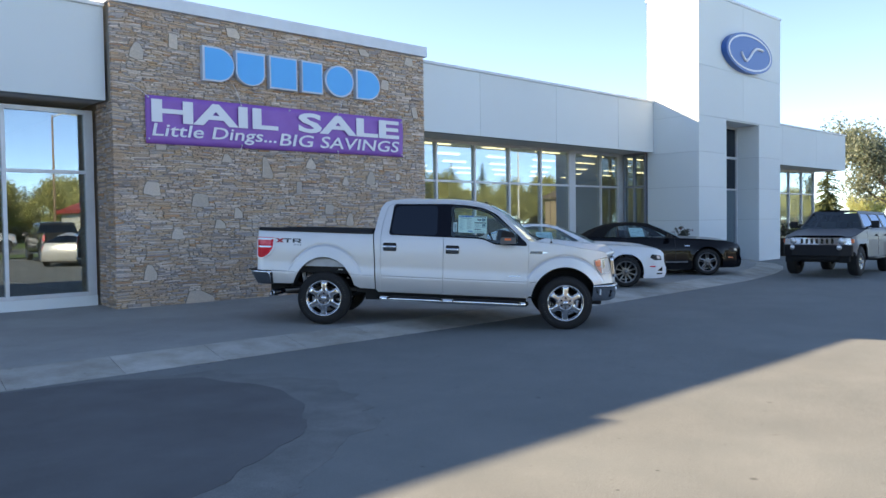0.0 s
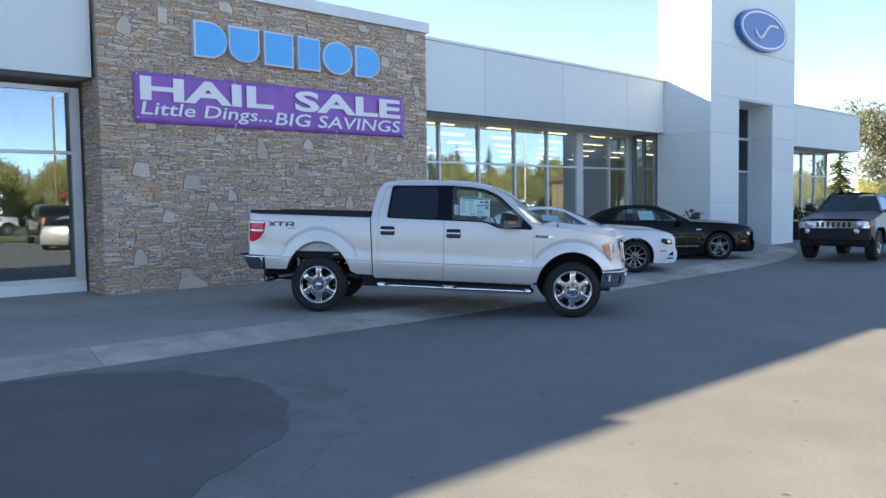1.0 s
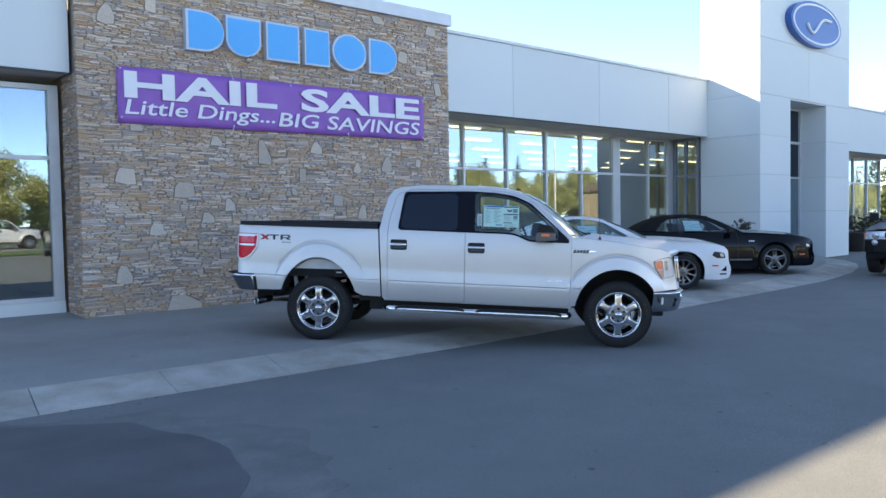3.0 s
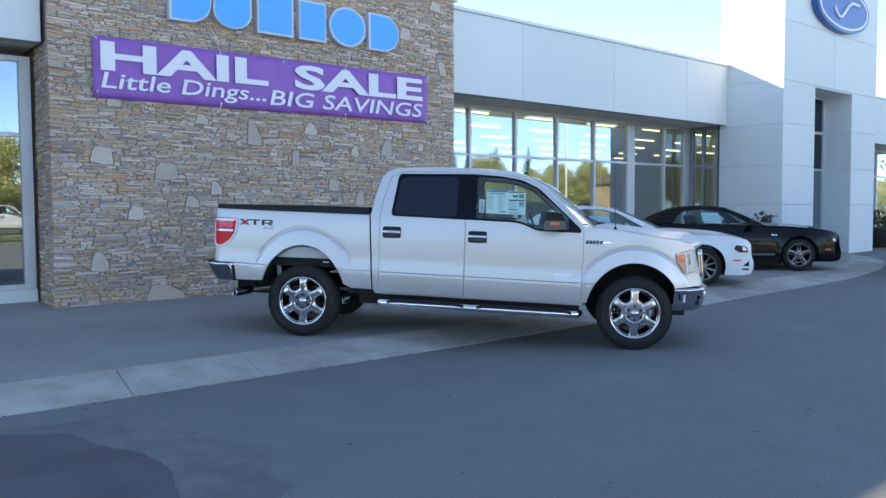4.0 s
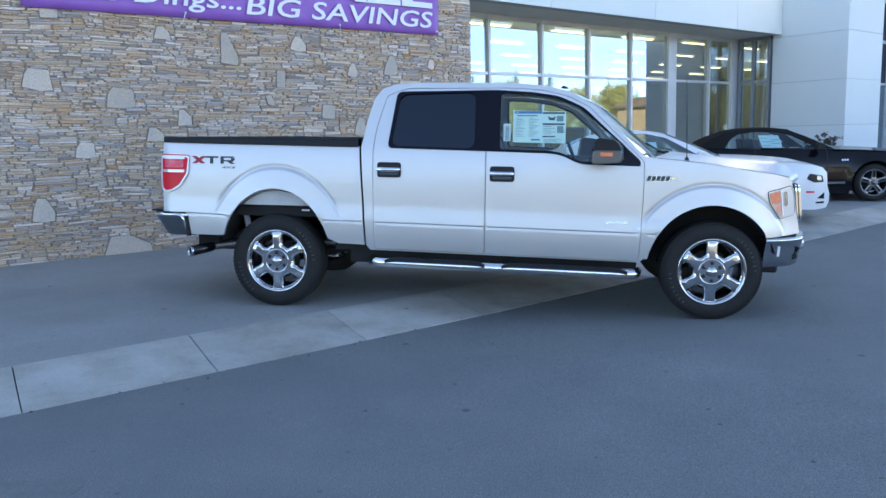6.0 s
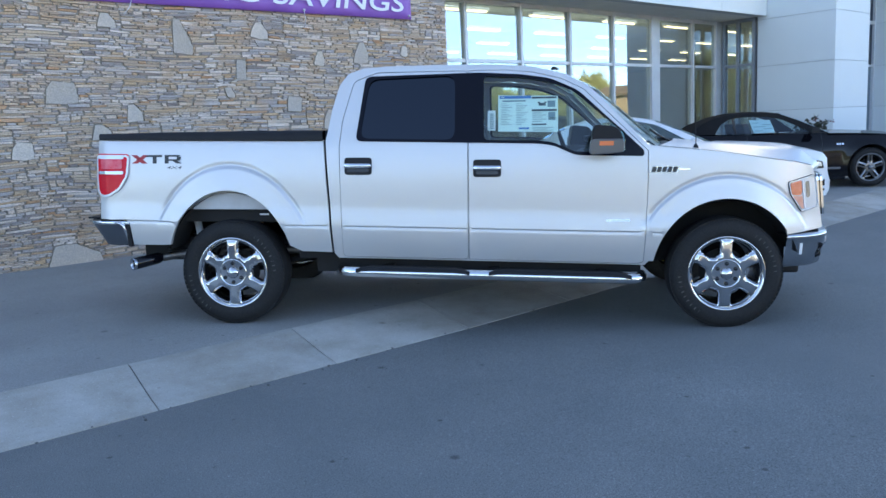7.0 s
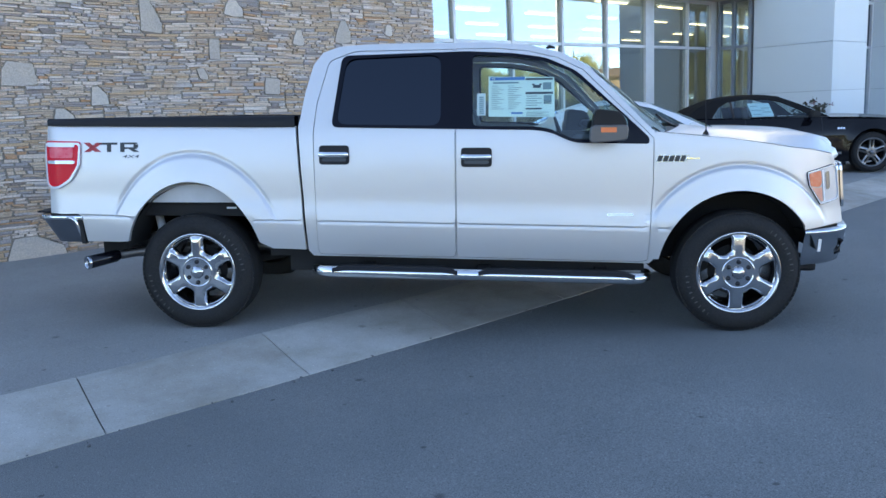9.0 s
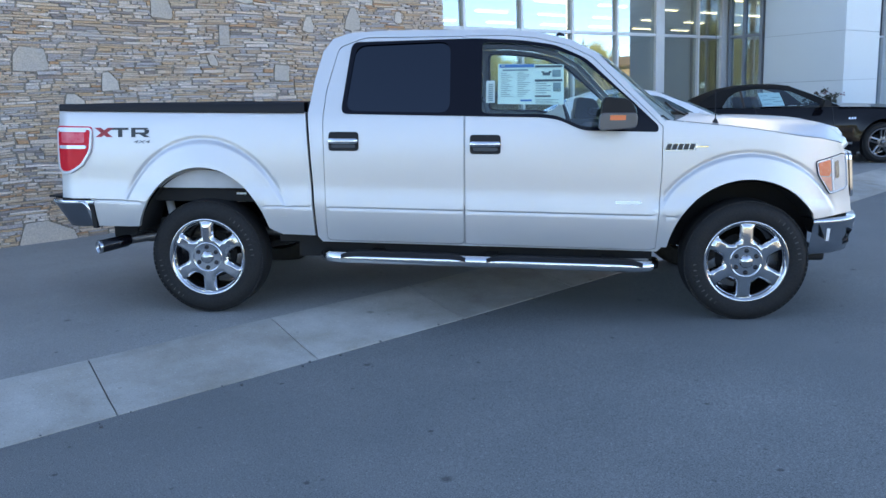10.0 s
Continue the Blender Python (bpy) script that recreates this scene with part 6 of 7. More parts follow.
def broadleaf(label, height, seed, leaf, dense, at, group, size=0.021):
    rng = random.Random(seed)
    tree = thing("broadleaf_tree", label, "tree", group, at)
    wood, crown = bmesh.new(), bmesh.new()
    tips = []

    def limb(start, way, length, radius, level):
        pts, p, w = [start], start, way
        for _ in range(4):
            w = (w + Vector((rng.uniform(-0.25, 0.25), rng.uniform(-0.25, 0.25), rng.uniform(-0.05, 0.2)))).normalized()
            p = p + w * length / 4
            pts.append(p)
        tube(wood, pts, [radius * (1 - 0.17 * i) for i in range(5)], 6 if level else 9)
        if level >= 2:
            tips.extend(pts[2:])
            return
        for i in range(5 if level == 0 else 4):
            k = rng.choice((2, 3, 4)) if level == 0 else rng.choice((1, 2, 3, 4))
            a = rng.uniform(0, 6.28)
            out = Vector((math.cos(a), math.sin(a), rng.uniform(0.15, 0.9))).normalized()
            limb(pts[k], (w * 0.35 + out).normalized(), length * rng.uniform(0.5, 0.75), radius * 0.45, level + 1)

    limb(Vector((0, 0, -0.05)), Vector((0.02, 0, 1)), height * 0.48, height * 0.022, 0)
    for t in tips:
        leaves(crown, t, height * 0.06, dense, height * size, rng)
    part("trunk", wood, BARK, tree)
    part("crown", crown, leaf, tree)
    return tree


def spruce(label, height, seed, at, group):
    rng = random.Random(seed)
    tree = thing("spruce_tree", label, "tree", group, at)
    part("trunk", tube(bmesh.new(), [(0, 0, -0.05), (0, 0, height * 0.5), (0, 0, height * 0.98)], [height * 0.018, height * 0.011, 0.01], 8), BARK, tree)
    bm = bmesh.new()
    z = height * 0.06
    while z < height * 0.98:
        k = 1 - z / height
        reach = height * 0.25 * k ** 0.85 * rng.uniform(0.85, 1.1) + 0.1
        for i in range(7 + int(7 * k)):
            a = rng.uniform(0, 6.28)
            r = reach * rng.uniform(0.7, 1.12)
            for j in range(5):
                t = (j + 0.6) / 5
                c = Vector((math.cos(a) * r * t, math.sin(a) * r * t, z - 0.28 * r * t * t + rng.uniform(-0.08, 0.08)))
                side = Vector((-math.sin(a), math.cos(a), 0)) * (0.24 * r * (1.1 - 0.75 * t) + 0.05)
                ahead = Vector((math.cos(a), math.sin(a), -0.3)) * (r * 0.17)
                v = [bm.verts.new(q) for q in (c - ahead, c + side * rng.uniform(0.6, 1.2) + Vector((0, 0, -0.1 * r)), c + ahead, c - side * rng.uniform(0.6, 1.2) + Vector((0, 0, -0.1 * r)))]
                bm.faces.new(v)
        z += height * 0.024
    part("crown", bm, NEEDLE, tree)
    return tree


rng = random.Random(5)
near_tree = broadleaf("tall pale-leaved tree with a loose crown beyond the lot", 8.6, 3, PALELEAF, 210, pose(58.4, 17.4, rise(58)) @ Matrix.Scale(1.08, 4), "trees round the lot", 0.0125)
copy_thing(near_tree, pose(52.5, 13.4, rise(52), 0, 0, 140))
a = broadleaf("round green tree across the street", 8.5, 11, LEAF, 170, pose(18, -50, 0), "trees round the lot", 0.015)
b = broadleaf("spreading yellow-green tree across the street", 7.6, 23, LEAF, 170, pose(27, -52, 0), "trees round the lot", 0.015)
c = spruce("dark green spruce across the street", 11.0, 7, pose(78, -56, 0), "trees round the lot")
copy_thing(c, pose(49.2, 18.4, rise(49), 0, 0, 40) @ Matrix.Scale(0.5, 4))
for i, x in enumerate(range(-120, 250, 5)):
    for src, y, lo, hi in ((a if i % 2 else b, -55, 0.6, 0.9), (b if i % 3 else a, -63, 0.8, 1.05)):
        if 3 < x < 34 and y == -55:
            continue
        s = rng.uniform(lo, hi) * (1.35 if x > 38 else 1.5 if x < -5 else 1.0)
        copy_thing(src, pose(x + rng.uniform(-2, 2), y + rng.uniform(-2, 2), 0, 0, 0, rng.uniform(0, 360)) @ Matrix.Scale(s, 4))
    if i % 2 == 0 and not 4 < x < 34:
        copy_thing(c, pose(x + rng.uniform(-2, 2), -62 + rng.uniform(-3, 3), 0, 0, 0, rng.uniform(0, 360)) @ Matrix.Scale(rng.uniform(0.6, 0.95) * (1.35 if x > 38 else 1.0), 4))
for x, y, s in ((23.5, -64, 0.55), (25.8, -66, 0.62)):
    copy_thing(c, pose(x, y, 0, 0, 0, 30 * x) @ Matrix.Scale(s, 4))
for k in range(11):
    copy_thing(b if k % 2 else a, pose(4 + 3 * k + rng.uniform(-1, 1), -59 + rng.uniform(-1.5, 1.5), 0, 0, 0, rng.uniform(0, 360)) @ Matrix.Scale(rng.uniform(0.62, 0.85), 4))
# unseen western row, added to darken what the truck's paint mirrors
for k in range(13):
    copy_thing(a if k % 2 else b, pose(-52 + rng.uniform(-4, 4), -50 + 6.5 * k, 0, 0, 0, rng.uniform(0, 360)) @ Matrix.Scale(rng.uniform(1.0, 1.35), 4))
for x, y, s in ((92, 30, 0.6), (98, 26, 0.65), (104, 33, 0.7), (88, 22, 0.5), (110, 22, 0.7), (118, 38, 0.8), (100, 14, 0.6), (112, 8, 0.65), (120, 28, 0.7), (95, 36, 0.6), (126, 16, 0.7), (130, 45, 0.8)):
    copy_thing(b, pose(x, y, rise(x), 0, 0, rng.uniform(0, 360)) @ Matrix.Scale(s, 4))

# ---- street furniture and houses across the street ----
POLEWHITE = material("white painted steel", (0.7, 0.7, 0.68), 0.5, spots=0.2, scale=4)
POLEWOOD = material("weathered pole wood", (0.25, 0.18, 0.12), 0.9, spots=0.4, scale=5)
BROWNWALL = material("tan stucco", (0.42, 0.32, 0.22), 0.85, spots=0.2, scale=1)
REDROOF = material("red metal roof", (0.4, 0.06, 0.05), 0.5, spots=0.2, scale=2)
WHITEWALL = material("white siding", (0.7, 0.69, 0.66), 0.7, spots=0.2, scale=2)
GREYSHINGLE = material("brown shingle", (0.2, 0.15, 0.11), 0.9, spots=0.4, scale=4)
for x, y, h in ((49.6, -12.5, 9.5), (15.5, -21, 8.5)):
    lamp = thing("street_lamp", "white steel lot lamp on a tall pole", "street lamp", "lamps of the lot", pose(x, y, rise(x)))
    part("pole", tube(bmesh.new(), [(0, 0, 0), (0, 0, h)], [0.09, 0.055], 10), POLEWHITE if x > 40 else POLEWOOD, lamp)
    part("arm", tube(bmesh.new(), [(0, 0, h - 0.1), (0.5, 0, h + 0.1), (1.3, 0, h + 0.12)], 0.035, 8), POLEWHITE, lamp)
    part("head", boxes((1.1, 1.7, -0.14, 0.14, h + 0.05, h + 0.19)), POLEWHITE, lamp, bevel=0.03)
pole = thing("utility_pole", "weathered wooden utility pole with a crossarm", "utility pole", at=pose(38, -40, 0))
part("pole", tube(bmesh.new(), [(0, 0, 0), (0, 0, 10)], [0.16, 0.11], 10), POLEWOOD, pole)
part("crossarm", boxes((-1.2, 1.2, -0.06, 0.06, 9.3, 9.45)), POLEWOOD, pole)


def house(label, at, w, d, h, wall, roof_mat, group="houses across the street"):
    ob = thing("house", label, "house", group, at)
    part("wall", boxes((-w / 2, w / 2, -d / 2, d / 2, 0, h)), wall, ob)
    part("roof", prism(bmesh.new(), [(-w / 2 - 0.4, h + 0.004), (w / 2 + 0.4, h + 0.004), (w / 2 + 0.4, h + 0.3), (w * 0.2, h + 1.5), (-w * 0.2, h + 1.5), (-w / 2 - 0.4, h + 0.3)], -d / 2 - 0.4, d / 2 + 0.4, lambda u, v, q: (u, q, v)), roof_mat, ob)
    for k in range(3):
        x = -w / 2 + w * (k + 0.5) / 3
        win = part("window", boxes((x - 0.55, x + 0.55, d / 2 + 0.004, d / 2 + 0.06, 1.0, 2.1)), POLEWHITE, ob)
        part("pane", boxes((x - 0.46, x + 0.46, d / 2 + 0.062, d / 2 + 0.075, 1.08, 2.02)), GLOSSBLACK, win)
    return ob


house("white house with a red roof across the street", pose(28.5, -44, 0), 9, 7, 3.0, WHITEWALL, REDROOF)
house("small white shop with a shingle roof across the street", pose(8, -64, 0), 9, 7, 2.7, WHITEWALL, GREYSHINGLE)
house("tan house across the street", pose(100, -43, 0), 10, 8, 5.2, BROWNWALL, GREYSHINGLE)

# ---- grit along the kerb ----
rng = random.Random(31)
bm = bmesh.new()
for _ in range(55):
    x = rng.uniform(-1.0, 11.0)
    y, r = edge_y(x) - abs(rng.gauss(0, 0.05)) + 0.02, rng.uniform(0.004, 0.012)
    pts = [(x + r * rng.uniform(0.6, 1.3) * math.cos(q), y + r * rng.uniform(0.6, 1.3) * math.sin(q)) for q in np.linspace(0, 6.28, 6)[:5]]
    prism(bm, pts, rise(x), rise(x) + 0.004 + r * 0.4, lambda u, v, h: (u, v, h))
tagged(part("grit", bm, PATCH), "dark crumbs of asphalt along the kerb", "grit", kind="stuff")

# ---- planters by the tower ----
POT = material("dark planter", (0.05, 0.045, 0.04), 0.7, spots=0.3, scale=5)
PETAL = material("red petals", (0.16, 0.035, 0.04), 0.7)
SHRUB = leaf_material("shrub leaves", (0.035, 0.045, 0.03), (0.085, 0.08, 0.06))


def planter(x, y, z, w, hgt, seed):
    rng = random.Random(seed)
    p = thing("planter", "dark planter with leafy plants and small red flowers", "planter", "planters by the tower", pose(x, y, z))
    part("pot", turned(bmesh.new(), [(0.0, 0.0), (w * 0.72, 0.0), (w * 0.95, hgt * 0.9), (w, hgt * 0.92), (w, hgt), (w * 0.9, hgt), (w * 0.88, hgt * 0.93), (0, hgt * 0.92)], 24, lambda r, a, h: (r * math.cos(a), r * math.sin(a), h)), POT, p)
    bm, fl = bmesh.new(), bmesh.new()
    for _ in range(26):
        a, r = rng.uniform(0, 6.28), rng.uniform(0, w * 1.1)
        leaves(bm, (r * math.cos(a), r * math.sin(a), hgt + rng.uniform(0.05, 0.5) * (1.2 - r / w * 0.6)), 0.07, 14, 0.06, rng)
    for _ in range(5):
        a, r = rng.uniform(0, 6.28), rng.uniform(0, w)
        leaves(fl, (r * math.cos(a), r * math.sin(a), hgt + rng.uniform(0.3, 0.55)), 0.025, 8, 0.025, rng)
    tagged(part("foliage", bm, SHRUB, p), kind="stuff")
    tagged(part("blossom", fl, PETAL, p), kind="stuff")


planter(21.35, 12.1, apron_z(21.35, 12.1), 0.42, 0.62, 2)
planter(32.6, 13.2, rise(32.6), 0.5, 0.7, 4)
planter(31.2, 13.2, rise(31.2), 0.5, 0.7, 6)

# ---- banner and signs ----
BY = FACE - 0.05
banner = thing("banner", "purple vinyl sale banner with white lettering on the stone wall", "banner", at=pose(6.1, BY, 3.21))
bm = bmesh.new()
NX, NZ = 60, 8


def hang(x):
    """The banner hangs a little lower at its start."""
    return -0.036 * (1 - x / 6.05)


sheet(bm, [[(6.05 * i / NX, -0.012 * math.sin(i * 0.55) * math.sin(math.pi * j / NZ) - 0.008 * math.sin(i * 1.3 + j), 0.875 * j / NZ + hang(6.05 * i / NX)) for i in range(NX + 1)] for j in range(NZ + 1)])
cloth = part("cloth", bm, PURPLE, banner)
mod = cloth.modifiers.new("thick", "SOLIDIFY")
mod.thickness = 0.004
for words, x, z, w, h, sh in (("HAIL", 0.1, 0.395, 2.62, 0.415, 0), ("SALE", 3.2, 0.395, 2.72, 0.415, 0), ("Little Dings...", 0.1, 0.07, 2.57, 0.3, 0.15), ("BIG SAVINGS", 2.74, 0.095, 3.18, 0.25, 0.15)):
    bm = lettering(words, w, h, 0.004, sh, 0.032 if sh == 0 else 0.01)
    for v in bm.verts:
        v.co += Vector((x, -0.026, z + hang(x + v.co.x)))
    for one in letters(bm):
        part("letter", one, WHITEVINYL, banner)
for x, z in ((0.05, 0.8), (0.05, 0.05), (6.0, 0.8), (6.0, 0.05), (1.9, 0.81), (4.2, 0.81), (1.9, 0.03), (4.2, 0.03), (3.0, 0.81)):
    part("eyelet", turned(bmesh.new(), [(0.0, -0.03), (0.016, -0.03), (0.016, -0.005)], 10, lambda r, a, h, x=x, z=z: (x + r * math.cos(a), h, z + r * math.sin(a))), ALU, banner)
for x0, z0, x1, z1 in ((1.9, 0.82, 1.75, 1.2), (4.2, 0.82, 4.35, 1.15), (1.9, 0.02, 1.8, -0.16), (4.2, 0.02, 4.2, -0.2), (0.04, 0.81, -0.25, 1.0)):
    part("cord", tube(bmesh.new(), [(x0, -0.02, z0), ((x0 + x1) / 2 + 0.02, -0.015, (z0 + z1) / 2), (x1, 0.0, z1)], 0.005, 6), WHITEVINYL, banner)

# channel signs over the banner, as plain blocks of the letters' sizes
SZ0, SZ1b = 4.42, 5.08
sign = thing("wall_sign", "six blue sign blocks with white edges on the stone wall", "sign", at=pose(0, FACE - 0.1, 0))
H = SZ1b - SZ0
for x0, x1, kind in ((7.19, 7.85, "round_right"), (7.88, 8.52, "round_low"), (8.62, 9.27, "plain"), (9.38, 9.9, "plain"), (9.96, 10.72, "disc"), (10.78, 11.45, "round_right")):
    w = x1 - x0
    if kind == "round_right":
        loop = [(x0, SZ0), (x0 + w * 0.45, SZ0)] + oval(x0 + w * 0.45, SZ0 + H / 2, w * 0.55, H / 2, 12, -80, 80) + [(x0 + w * 0.45, SZ1b), (x0, SZ1b)]
    elif kind == "round_low":
        loop = [(x0, SZ1b), (x0, SZ0 + w * 0.4)] + oval(x0 + w / 2, SZ0 + w * 0.4, w / 2, w * 0.4, 12, 190, 350) + [(x1, SZ0 + w * 0.4), (x1, SZ1b)]
    elif kind == "disc":
        loop = oval((x0 + x1) / 2, SZ0 + H / 2, w / 2, H / 2 + 0.01, 28)
    else:
        loop = [(x0, SZ0), (x1, SZ0), (x1, SZ1b), (x0, SZ1b)]
    cx, cz = sum(p[0] for p in loop) / len(loop), sum(p[1] for p in loop) / len(loop)
    block = part("sign_block", skin(bmesh.new(), [loop], lambda u, v, d: (u, -0.02 + d, v), 0.3, 0.12), WHITEEDGE, sign)
    small = [(cx + (u - cx) * 0.9, cz + (v - cz) * 0.9) for u, v in loop]
    part("face", skin(bmesh.new(), [small], lambda u, v, d: (u, -0.026 + d, v), 0.3, 0.006), BLUEFACE, block)

emblem = thing("tower_emblem", "deep blue oval emblem with a white rim and plain white stroke", "sign", at=pose(26.42, TF, 7.31))
part("body", skin(bmesh.new(), [oval(0, 0, 1.68, 0.67, 56)], lambda u, v, d: (u, -0.2 + d, v), 0.4, 0.195), OVALBLUE, emblem)
part("ring", skin(bmesh.new(), [oval(0, 0, 1.57, 0.6, 56), oval(0, 0, 1.49, 0.54, 56)], lambda u, v, d: (u, -0.215 + d, v), 0.3, 0.014), WHITEVINYL, emblem)
part("stroke", tube(bmesh.new(), [(0.95 * math.cos(a) * (1 - 0.1 * a), -0.21, 0.26 * math.sin(2 * a + 0.3) + 0.05 * math.cos(5 * a)) for a in np.linspace(0.2, 3.0, 28)], 0.05, 8), WHITEVINYL, emblem)


# ---- stones of the wall, piece by piece ----
def stone_material(name, source):
    """source: the random number by which a stone takes its colour."""
    m = bpy.data.materials.new(name)
    m.use_nodes = True
    n, k = m.node_tree.nodes, m.node_tree.links
    p = n["Principled BSDF"]
    p.inputs["Roughness"].default_value = 0.82
    if source == "object":
        info = n.new("ShaderNodeObjectInfo")
        rand = info.outputs["Random"]
    else:
        info = n.new("ShaderNodeNewGeometry")
        rand = info.outputs["Random Per Island"]
    ramp = n.new("ShaderNodeValToRGB")
    ramp.color_ramp.interpolation = "CONSTANT"
    tones = [(0.0, (0.424, 0.372, 0.364)), (0.1, (0.615, 0.482, 0.394)), (0.2, (0.382, 0.333, 0.333)), (0.29, (0.551, 0.405, 0.293)), (0.4, (0.657, 0.550, 0.484)), (0.48, (0.445, 0.318, 0.232)), (0.57, (0.498, 0.434, 0.414)), (0.66, (0.530, 0.347, 0.212)), (0.74, (0.700, 0.589, 0.535)), (0.81, (0.318, 0.265, 0.253)), (0.87, (0.594, 0.454, 0.353)), (0.94, (0.509, 0.270, 0.141)), (0.975, (0.254, 0.203, 0.187))]
    while len(ramp.color_ramp.elements) < len(tones):
        ramp.color_ramp.elements.new(0.5)
    for e, (at, c) in zip(ramp.color_ramp.elements, tones):
        e.position = at
    mean = (0.475, 0.398, 0.328)
    for e, (at, c) in zip(ramp.color_ramp.elements, tones):
        e.color = (*((m + (v - m) * 0.95) * w for v, m, w in zip(c, mean, (1.0, 0.99, 0.95))), 1)
    k.new(rand, ramp.inputs[0])
    geo, tex, fine = n.new("ShaderNodeNewGeometry"), n.new("ShaderNodeTexNoise"), n.new("ShaderNodeTexNoise")
    tex.inputs["Scale"].default_value, tex.inputs["Detail"].default_value = 3.6, 7.0
    fine.inputs["Scale"].default_value, fine.inputs["Detail"].default_value = 70.0, 4.0
    for t in (tex, fine):
        k.new(geo.outputs["Position"], t.inputs["Vector"])
    mix = n.new("ShaderNodeMix")
    mix.data_type = "RGBA"
    mix.inputs["B"].default_value = (0.5, 0.325, 0.2, 1)
    amount = n.new("ShaderNodeMapRange")
    amount.inputs["From Min"].default_value, amount.inputs["From Max"].default_value, amount.inputs["To Max"].default_value = 0.5, 0.68, 0.7
    k.new(tex.outputs[0], amount.inputs["Value"])
    k.new(amount.outputs[0], mix.inputs["Factor"])
    k.new(ramp.outputs[0], mix.inputs["A"])
    hue, val = n.new("ShaderNodeHueSaturation"), n.new("ShaderNodeMapRange")
    val.inputs["From Min"].default_value, val.inputs["From Max"].default_value, val.inputs["To Min"].default_value, val.inputs["To Max"].default_value = 0.3, 0.7, 0.85, 1.35
    k.new(fine.outputs[0], val.inputs["Value"])
    hue.inputs["Saturation"].default_value = 0.97
    k.new(val.outputs[0], hue.inputs["Value"])
    k.new(mix.outputs["Result"], hue.inputs["Color"])
    k.new(hue.outputs[0], p.inputs["Base Color"])
    bump = n.new("ShaderNodeBump")
    bump.inputs["Distance"].default_value = 0.0025
    k.new(fine.outputs[0], bump.inputs["Height"])
    k.new(bump.outputs[0], p.inputs["Normal"])
    return m


STONE, STONES = stone_material("ledgestone piece", "object"), stone_material("ledgestone", "island")
BIGSTONE = material("pale slab stone", (0.6, 0.5, 0.405), 0.85, spots=0.8, scale=6, fine=60, grain=0.16, bump=0.003, tint=(0.52, 0.45, 0.4), piece=0.16)
rng = random.Random(12)

# large pale stones set among the courses: x, height, half width, half height, outline
CUTS = {
    "quad": [(-1, -0.75), (0.1, -1), (1, -0.85), (0.95, 0.8), (-0.45, 1), (-0.8, 0.4)],
    "spike": [(-0.95, -0.9), (0.9, -1), (1, -0.55), (-0.15, 0.95), (-0.75, 1), (-0.9, 0.2)],
    "gable": [(-1, -0.8), (-0.1, -1), (0.95, -0.9), (1, -0.1), (0.35, 0.95), (-0.3, 1), (-0.8, 0.1)],
    "block": [(-1, -0.95), (1, -1), (0.95, 0.9), (-0.9, 1)],
    "wedge": [(-1, -1), (1, -0.9), (0.9, 0.1), (0.1, 1), (-0.6, 0.95)],
    "lean": [(-0.6, -0.8), (0.9, -1), (1, -0.3), (0.35, 1), (-1, 0.85)],
}
BIG = [(5.99, 4.82, 0.13, 0.14, "gable"), (7.88, 5.42, 0.16, 0.1, "lean"), (6.67, 5.1, 0.08, 0.13, "block"), (6.19, 2.36, 0.16, 0.13, "quad"), (7.12, 2.16, 0.17, 0.135, "quad"), (8.59, 2.84, 0.13, 0.2, "spike"), (9.345, 2.45, 0.07, 0.12, "block"), (11.23, 2.7, 0.13, 0.15, "gable"), (10.53, 2.63, 0.08, 0.1, "gable"), (10.08, 1.99, 0.11, 0.1, "block"), (7.91, 1.91, 0.1, 0.11, "wedge"), (7.51, 1.68, 0.11, 0.09, "wedge"), (6.66, 1.5, 0.11, 0.11, "quad"), (6.4, 3.12, 0.1, 0.06, "block"), (7.7, 2.98, 0.11, 0.08, "wedge"), (9.63, 2.93, 0.13, 0.1, "gable"), (12.55, 4.28, 0.1, 0.14, "lean"), (7.07, 0.3, 0.32, 0.14, "wedge"), (11.66, 4.84, 0.12, 0.11, "quad"), (11.07, 5.48, 0.15, 0.08, "lean"), (6.13, 0.83, 0.13, 0.14, "gable"), (12.4, 5.45, 0.12, 0.1, "quad"), (10.63, 1.78, 0.1, 0.14, "gable"), (9.15, 2.15, 0.07, 0.075, "lean"), (12.0, 2.75, 0.06, 0.08, "quad")]


def slab(x, z, w, h, kind):
    """The outline of one large stone."""
    return [(x + w * (u + rng.uniform(-0.06, 0.06)), z + h * (v + rng.uniform(-0.05, 0.05))) for u, v in CUTS[kind]]


SLABS = [slab(*b) for b in BIG]


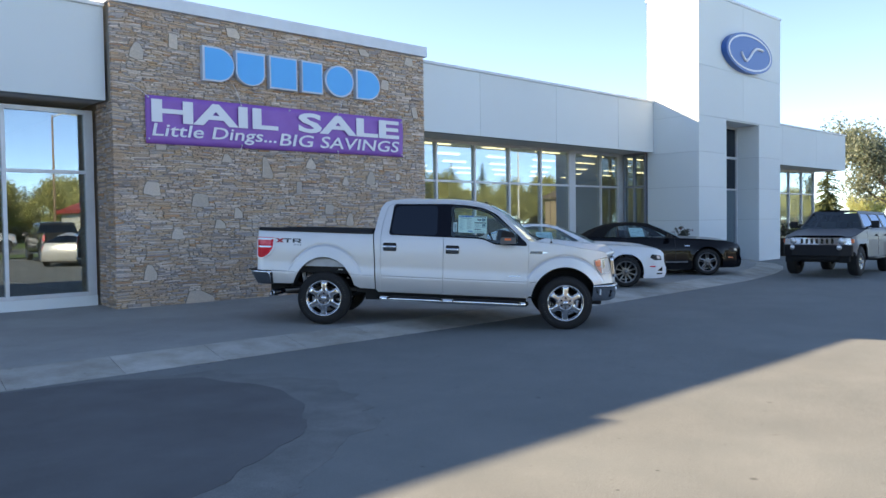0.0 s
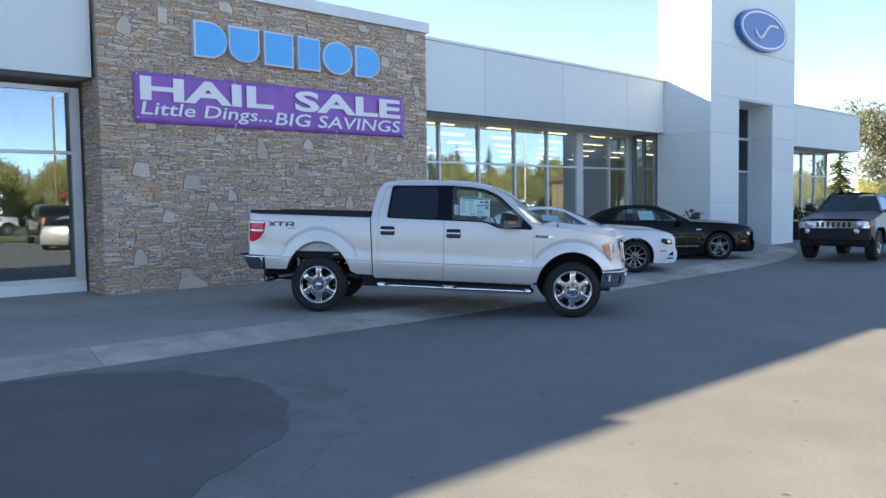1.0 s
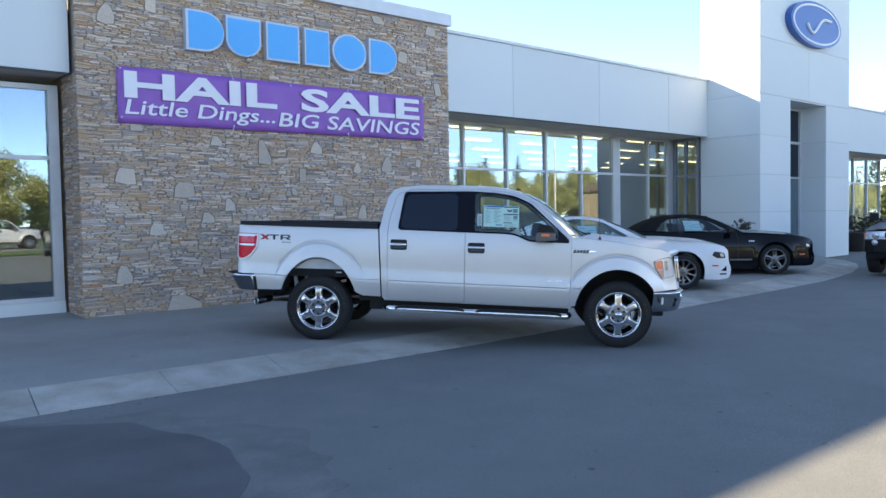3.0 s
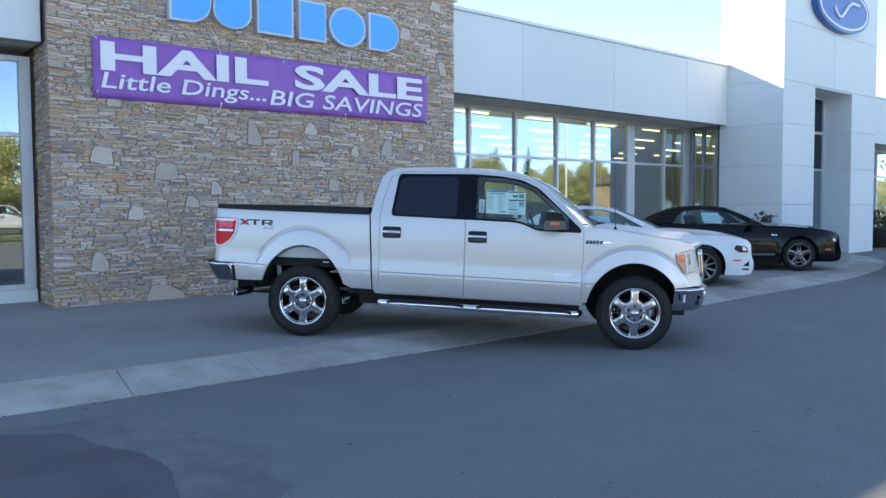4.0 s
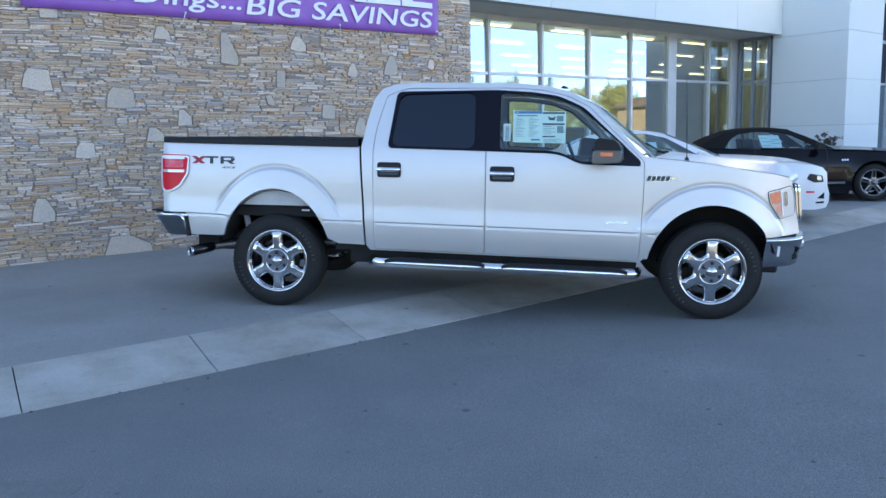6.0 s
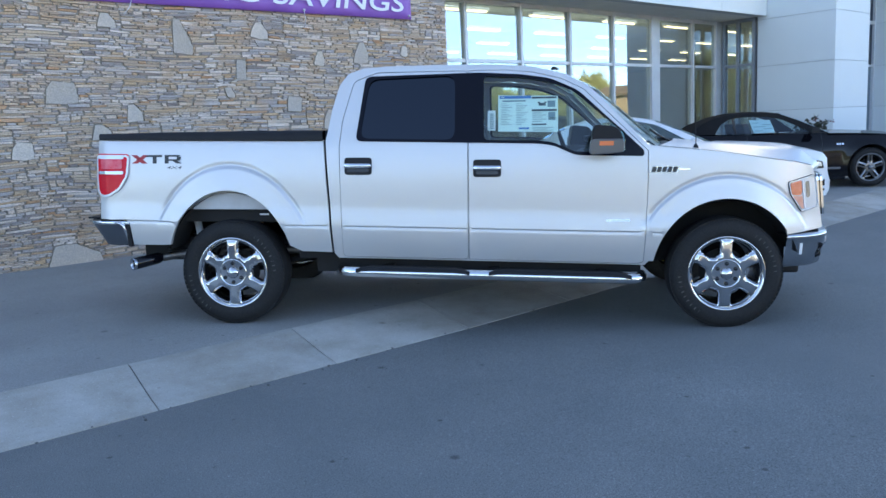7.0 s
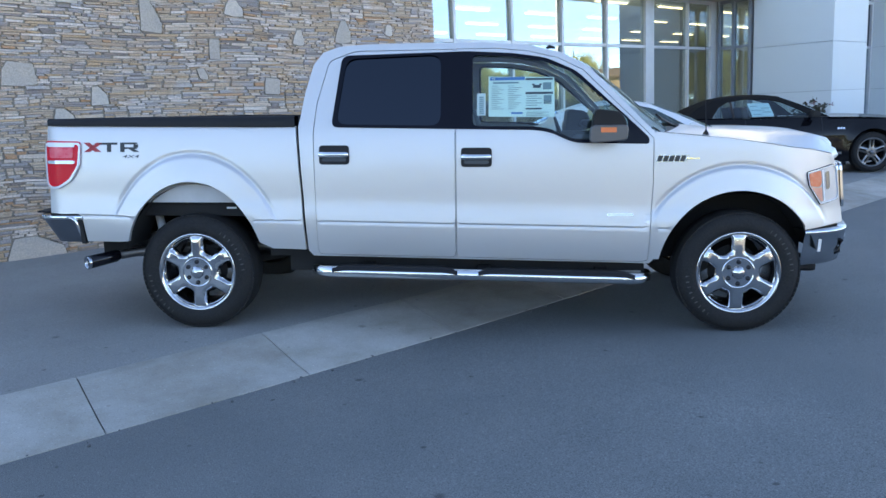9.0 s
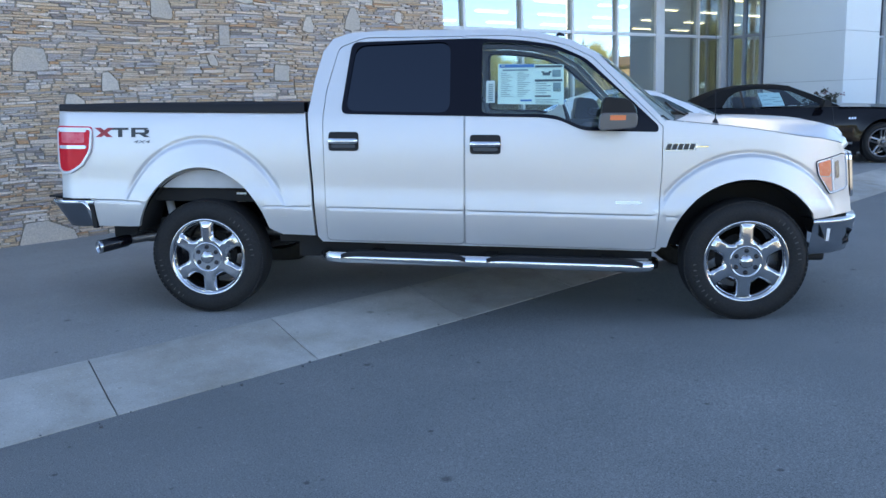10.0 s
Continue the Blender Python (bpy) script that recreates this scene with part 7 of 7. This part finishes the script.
def stone(bm, x0, x1, z0, z1, out, put, gap=0.001):
    """A roughly cut stone: chamfered front, uneven corners."""
    x0, x1, z0, z1 = x0 + gap, x1 - gap, z0 + gap, z1 - gap
    j, q = (z1 - z0) * 0.13, min(0.018, (x1 - x0) * 0.12)
    mx, mz = (x0 + x1) / 2, (z0 + z1) / 2
    skew = rng.uniform(-0.5, 0.5)
    c = [(x0 + rng.uniform(0, q) + max(skew, 0) * q, z0 + rng.uniform(0, j)), (mx, z0 + rng.uniform(0, j * 0.5)), (x1 - rng.uniform(0, q) - max(-skew, 0) * q, z0 + rng.uniform(0, j)), (x1 - rng.uniform(0, q) - max(skew, 0) * q, z1 - rng.uniform(0, j)), (mx + rng.uniform(-0.2, 0.2) * (x1 - x0), z1 - rng.uniform(0, j * 0.5)), (x0 + rng.uniform(0, q) + max(-skew, 0) * q, z1 - rng.uniform(0, j))]
    e = min(0.004, (z1 - z0) * 0.1)
    rows = []
    tilt = rng.uniform(-0.005, 0.005)
    for depth, shrink in ((0.06, 0), (-out + 0.004, 0), (-out, e)):
        rows.append([bm.verts.new(put(x - math.copysign(min(shrink, abs(x - mx)), x - mx), z - math.copysign(shrink, z - mz), depth + (rng.uniform(-0.003, 0.003) + tilt * (1 if x > mx else -1) if shrink else 0))) for x, z in c])
    for a, b in zip(rows, rows[1:]):
        for i in range(6):
            bm.faces.new((a[i], a[(i + 1) % 6], b[(i + 1) % 6], b[i]))
    bm.faces.new(rows[-1])


def span(loop, z):
    """The reach in x of an outline at height z."""
    xs = [a[0] + (b[0] - a[0]) * (z - a[1]) / (b[1] - a[1]) for a, b in zip(loop, loop[1:] + loop[:1]) if (a[1] > z) != (b[1] > z)]
    return (min(xs), max(xs)) if xs else None


def split(x0, x1, z0, z1):
    """Halves a field until it is filled with flat stones of mixed size, so that no course runs far."""
    w, h = x1 - x0, z1 - z0
    if h > 0.09 or (h > 0.05 and rng.random() < 0.8) or (h > 0.034 and rng.random() < 0.35):
        if w > 0.75 and h < 0.26 and rng.random() < 0.5:
            k = x0 + w * rng.uniform(0.35, 0.65)
            yield from split(x0, k, z0, z1)
            yield from split(k, x1, z0, z1)
        else:
            k = z0 + h * rng.uniform(0.36, 0.64)
            yield from split(x0, x1, z0, k)
            yield from split(x0, x1, k, z1)
    elif w > 0.48 or (w > 0.17 and rng.random() < 0.55):
        k = x0 + w * rng.uniform(0.25, 0.75)
        yield from split(x0, k, z0, z1)
        yield from split(k, x1, z0, z1)
    else:
        yield x0, x1, z0, z1


def courses(x0, x1, z0, z1, slabs):
    """Cells of the stacked stones, leaving out the large ones."""
    n = 1
    for i in range(n):
        for a, b, c0, c1 in split(x0 + (x1 - x0) * i / n, x0 + (x1 - x0) * (i + 1) / n, z0, z1):
            parts = [(a, b)]
            for loop in slabs:
                if max(p[1] for p in loop) < c0 or min(p[1] for p in loop) > c1:
                    continue
                got = [g for g in (span(loop, c0 + (c1 - c0) * k) for k in (0.1, 0.5, 0.9)) if g]
                if not got:
                    continue
                lo, hi = min(g[0] for g in got), max(g[1] for g in got)
                fresh = []
                for p, q in parts:
                    if q <= lo or p >= hi:
                        fresh.append((p, q))
                    else:
                        fresh += [(p, lo)] if lo - p > 0.02 else []
                        fresh += [(hi, q)] if q - hi > 0.02 else []
                parts = fresh
            for p, q in parts:
                yield p, q, c0, c1


def front(u, v, d):
    """The wall's face; the beds run a little uneven."""
    k = min((u - SX0) / 0.3, (SX1 - u) / 0.3, (v - 0.14) / 0.2, (SZ1 - v) / 0.2, 1.0)
    k = max(k, 0.0)
    return (u + 0.03 * k * noise.noise((u * 1.1, v * 3.0, 2.0)), FACE + d, v + k * (0.05 * noise.noise((u * 0.8, v * 1.0, 5.0)) + 0.008 * noise.noise((u * 5, v * 4, 8.0))))


mass = bmesh.new()
count = 0
for x0, x1, z0, z1 in courses(SX0, SX1, 0.14, SZ1, SLABS):
    out = rng.choice((0.002, 0.004, 0.006, 0.008, 0.008, 0.011, 0.013, 0.02))
    if 6.9 < x0 and x1 < 9.6 and 1.6 < z0 and z1 < 2.6 and count < 300:
        count += 1
        bm = bmesh.new()
        stone(bm, x0, x1, z0, z1, out, front)
        part("stone", bm, STONE, stone_wall)
    else:
        stone(mass, x0, x1, z0, z1, out, front)
for x0, x1, z0, z1 in courses(FACE + 0.01, 14.8, 0.14, 3.9, []):
    stone(mass, x0, x1, z0, z1, rng.uniform(0, 0.02), lambda u, v, d: (SX0 + 0.02 + d, u, v))
tagged(part("stones", mass, STONES, stone_wall), kind="stuff")
for loop in SLABS:
    skin(bm := bmesh.new(), [rounded(loop, 0.012, 2)], lambda u, v, d: front(u, v, d - 0.018 + 0.008 * noise.noise((u * 7, v * 7, 0))), 0.08, 0.07)
    part("slab_stone", bm, BIGSTONE, stone_wall)
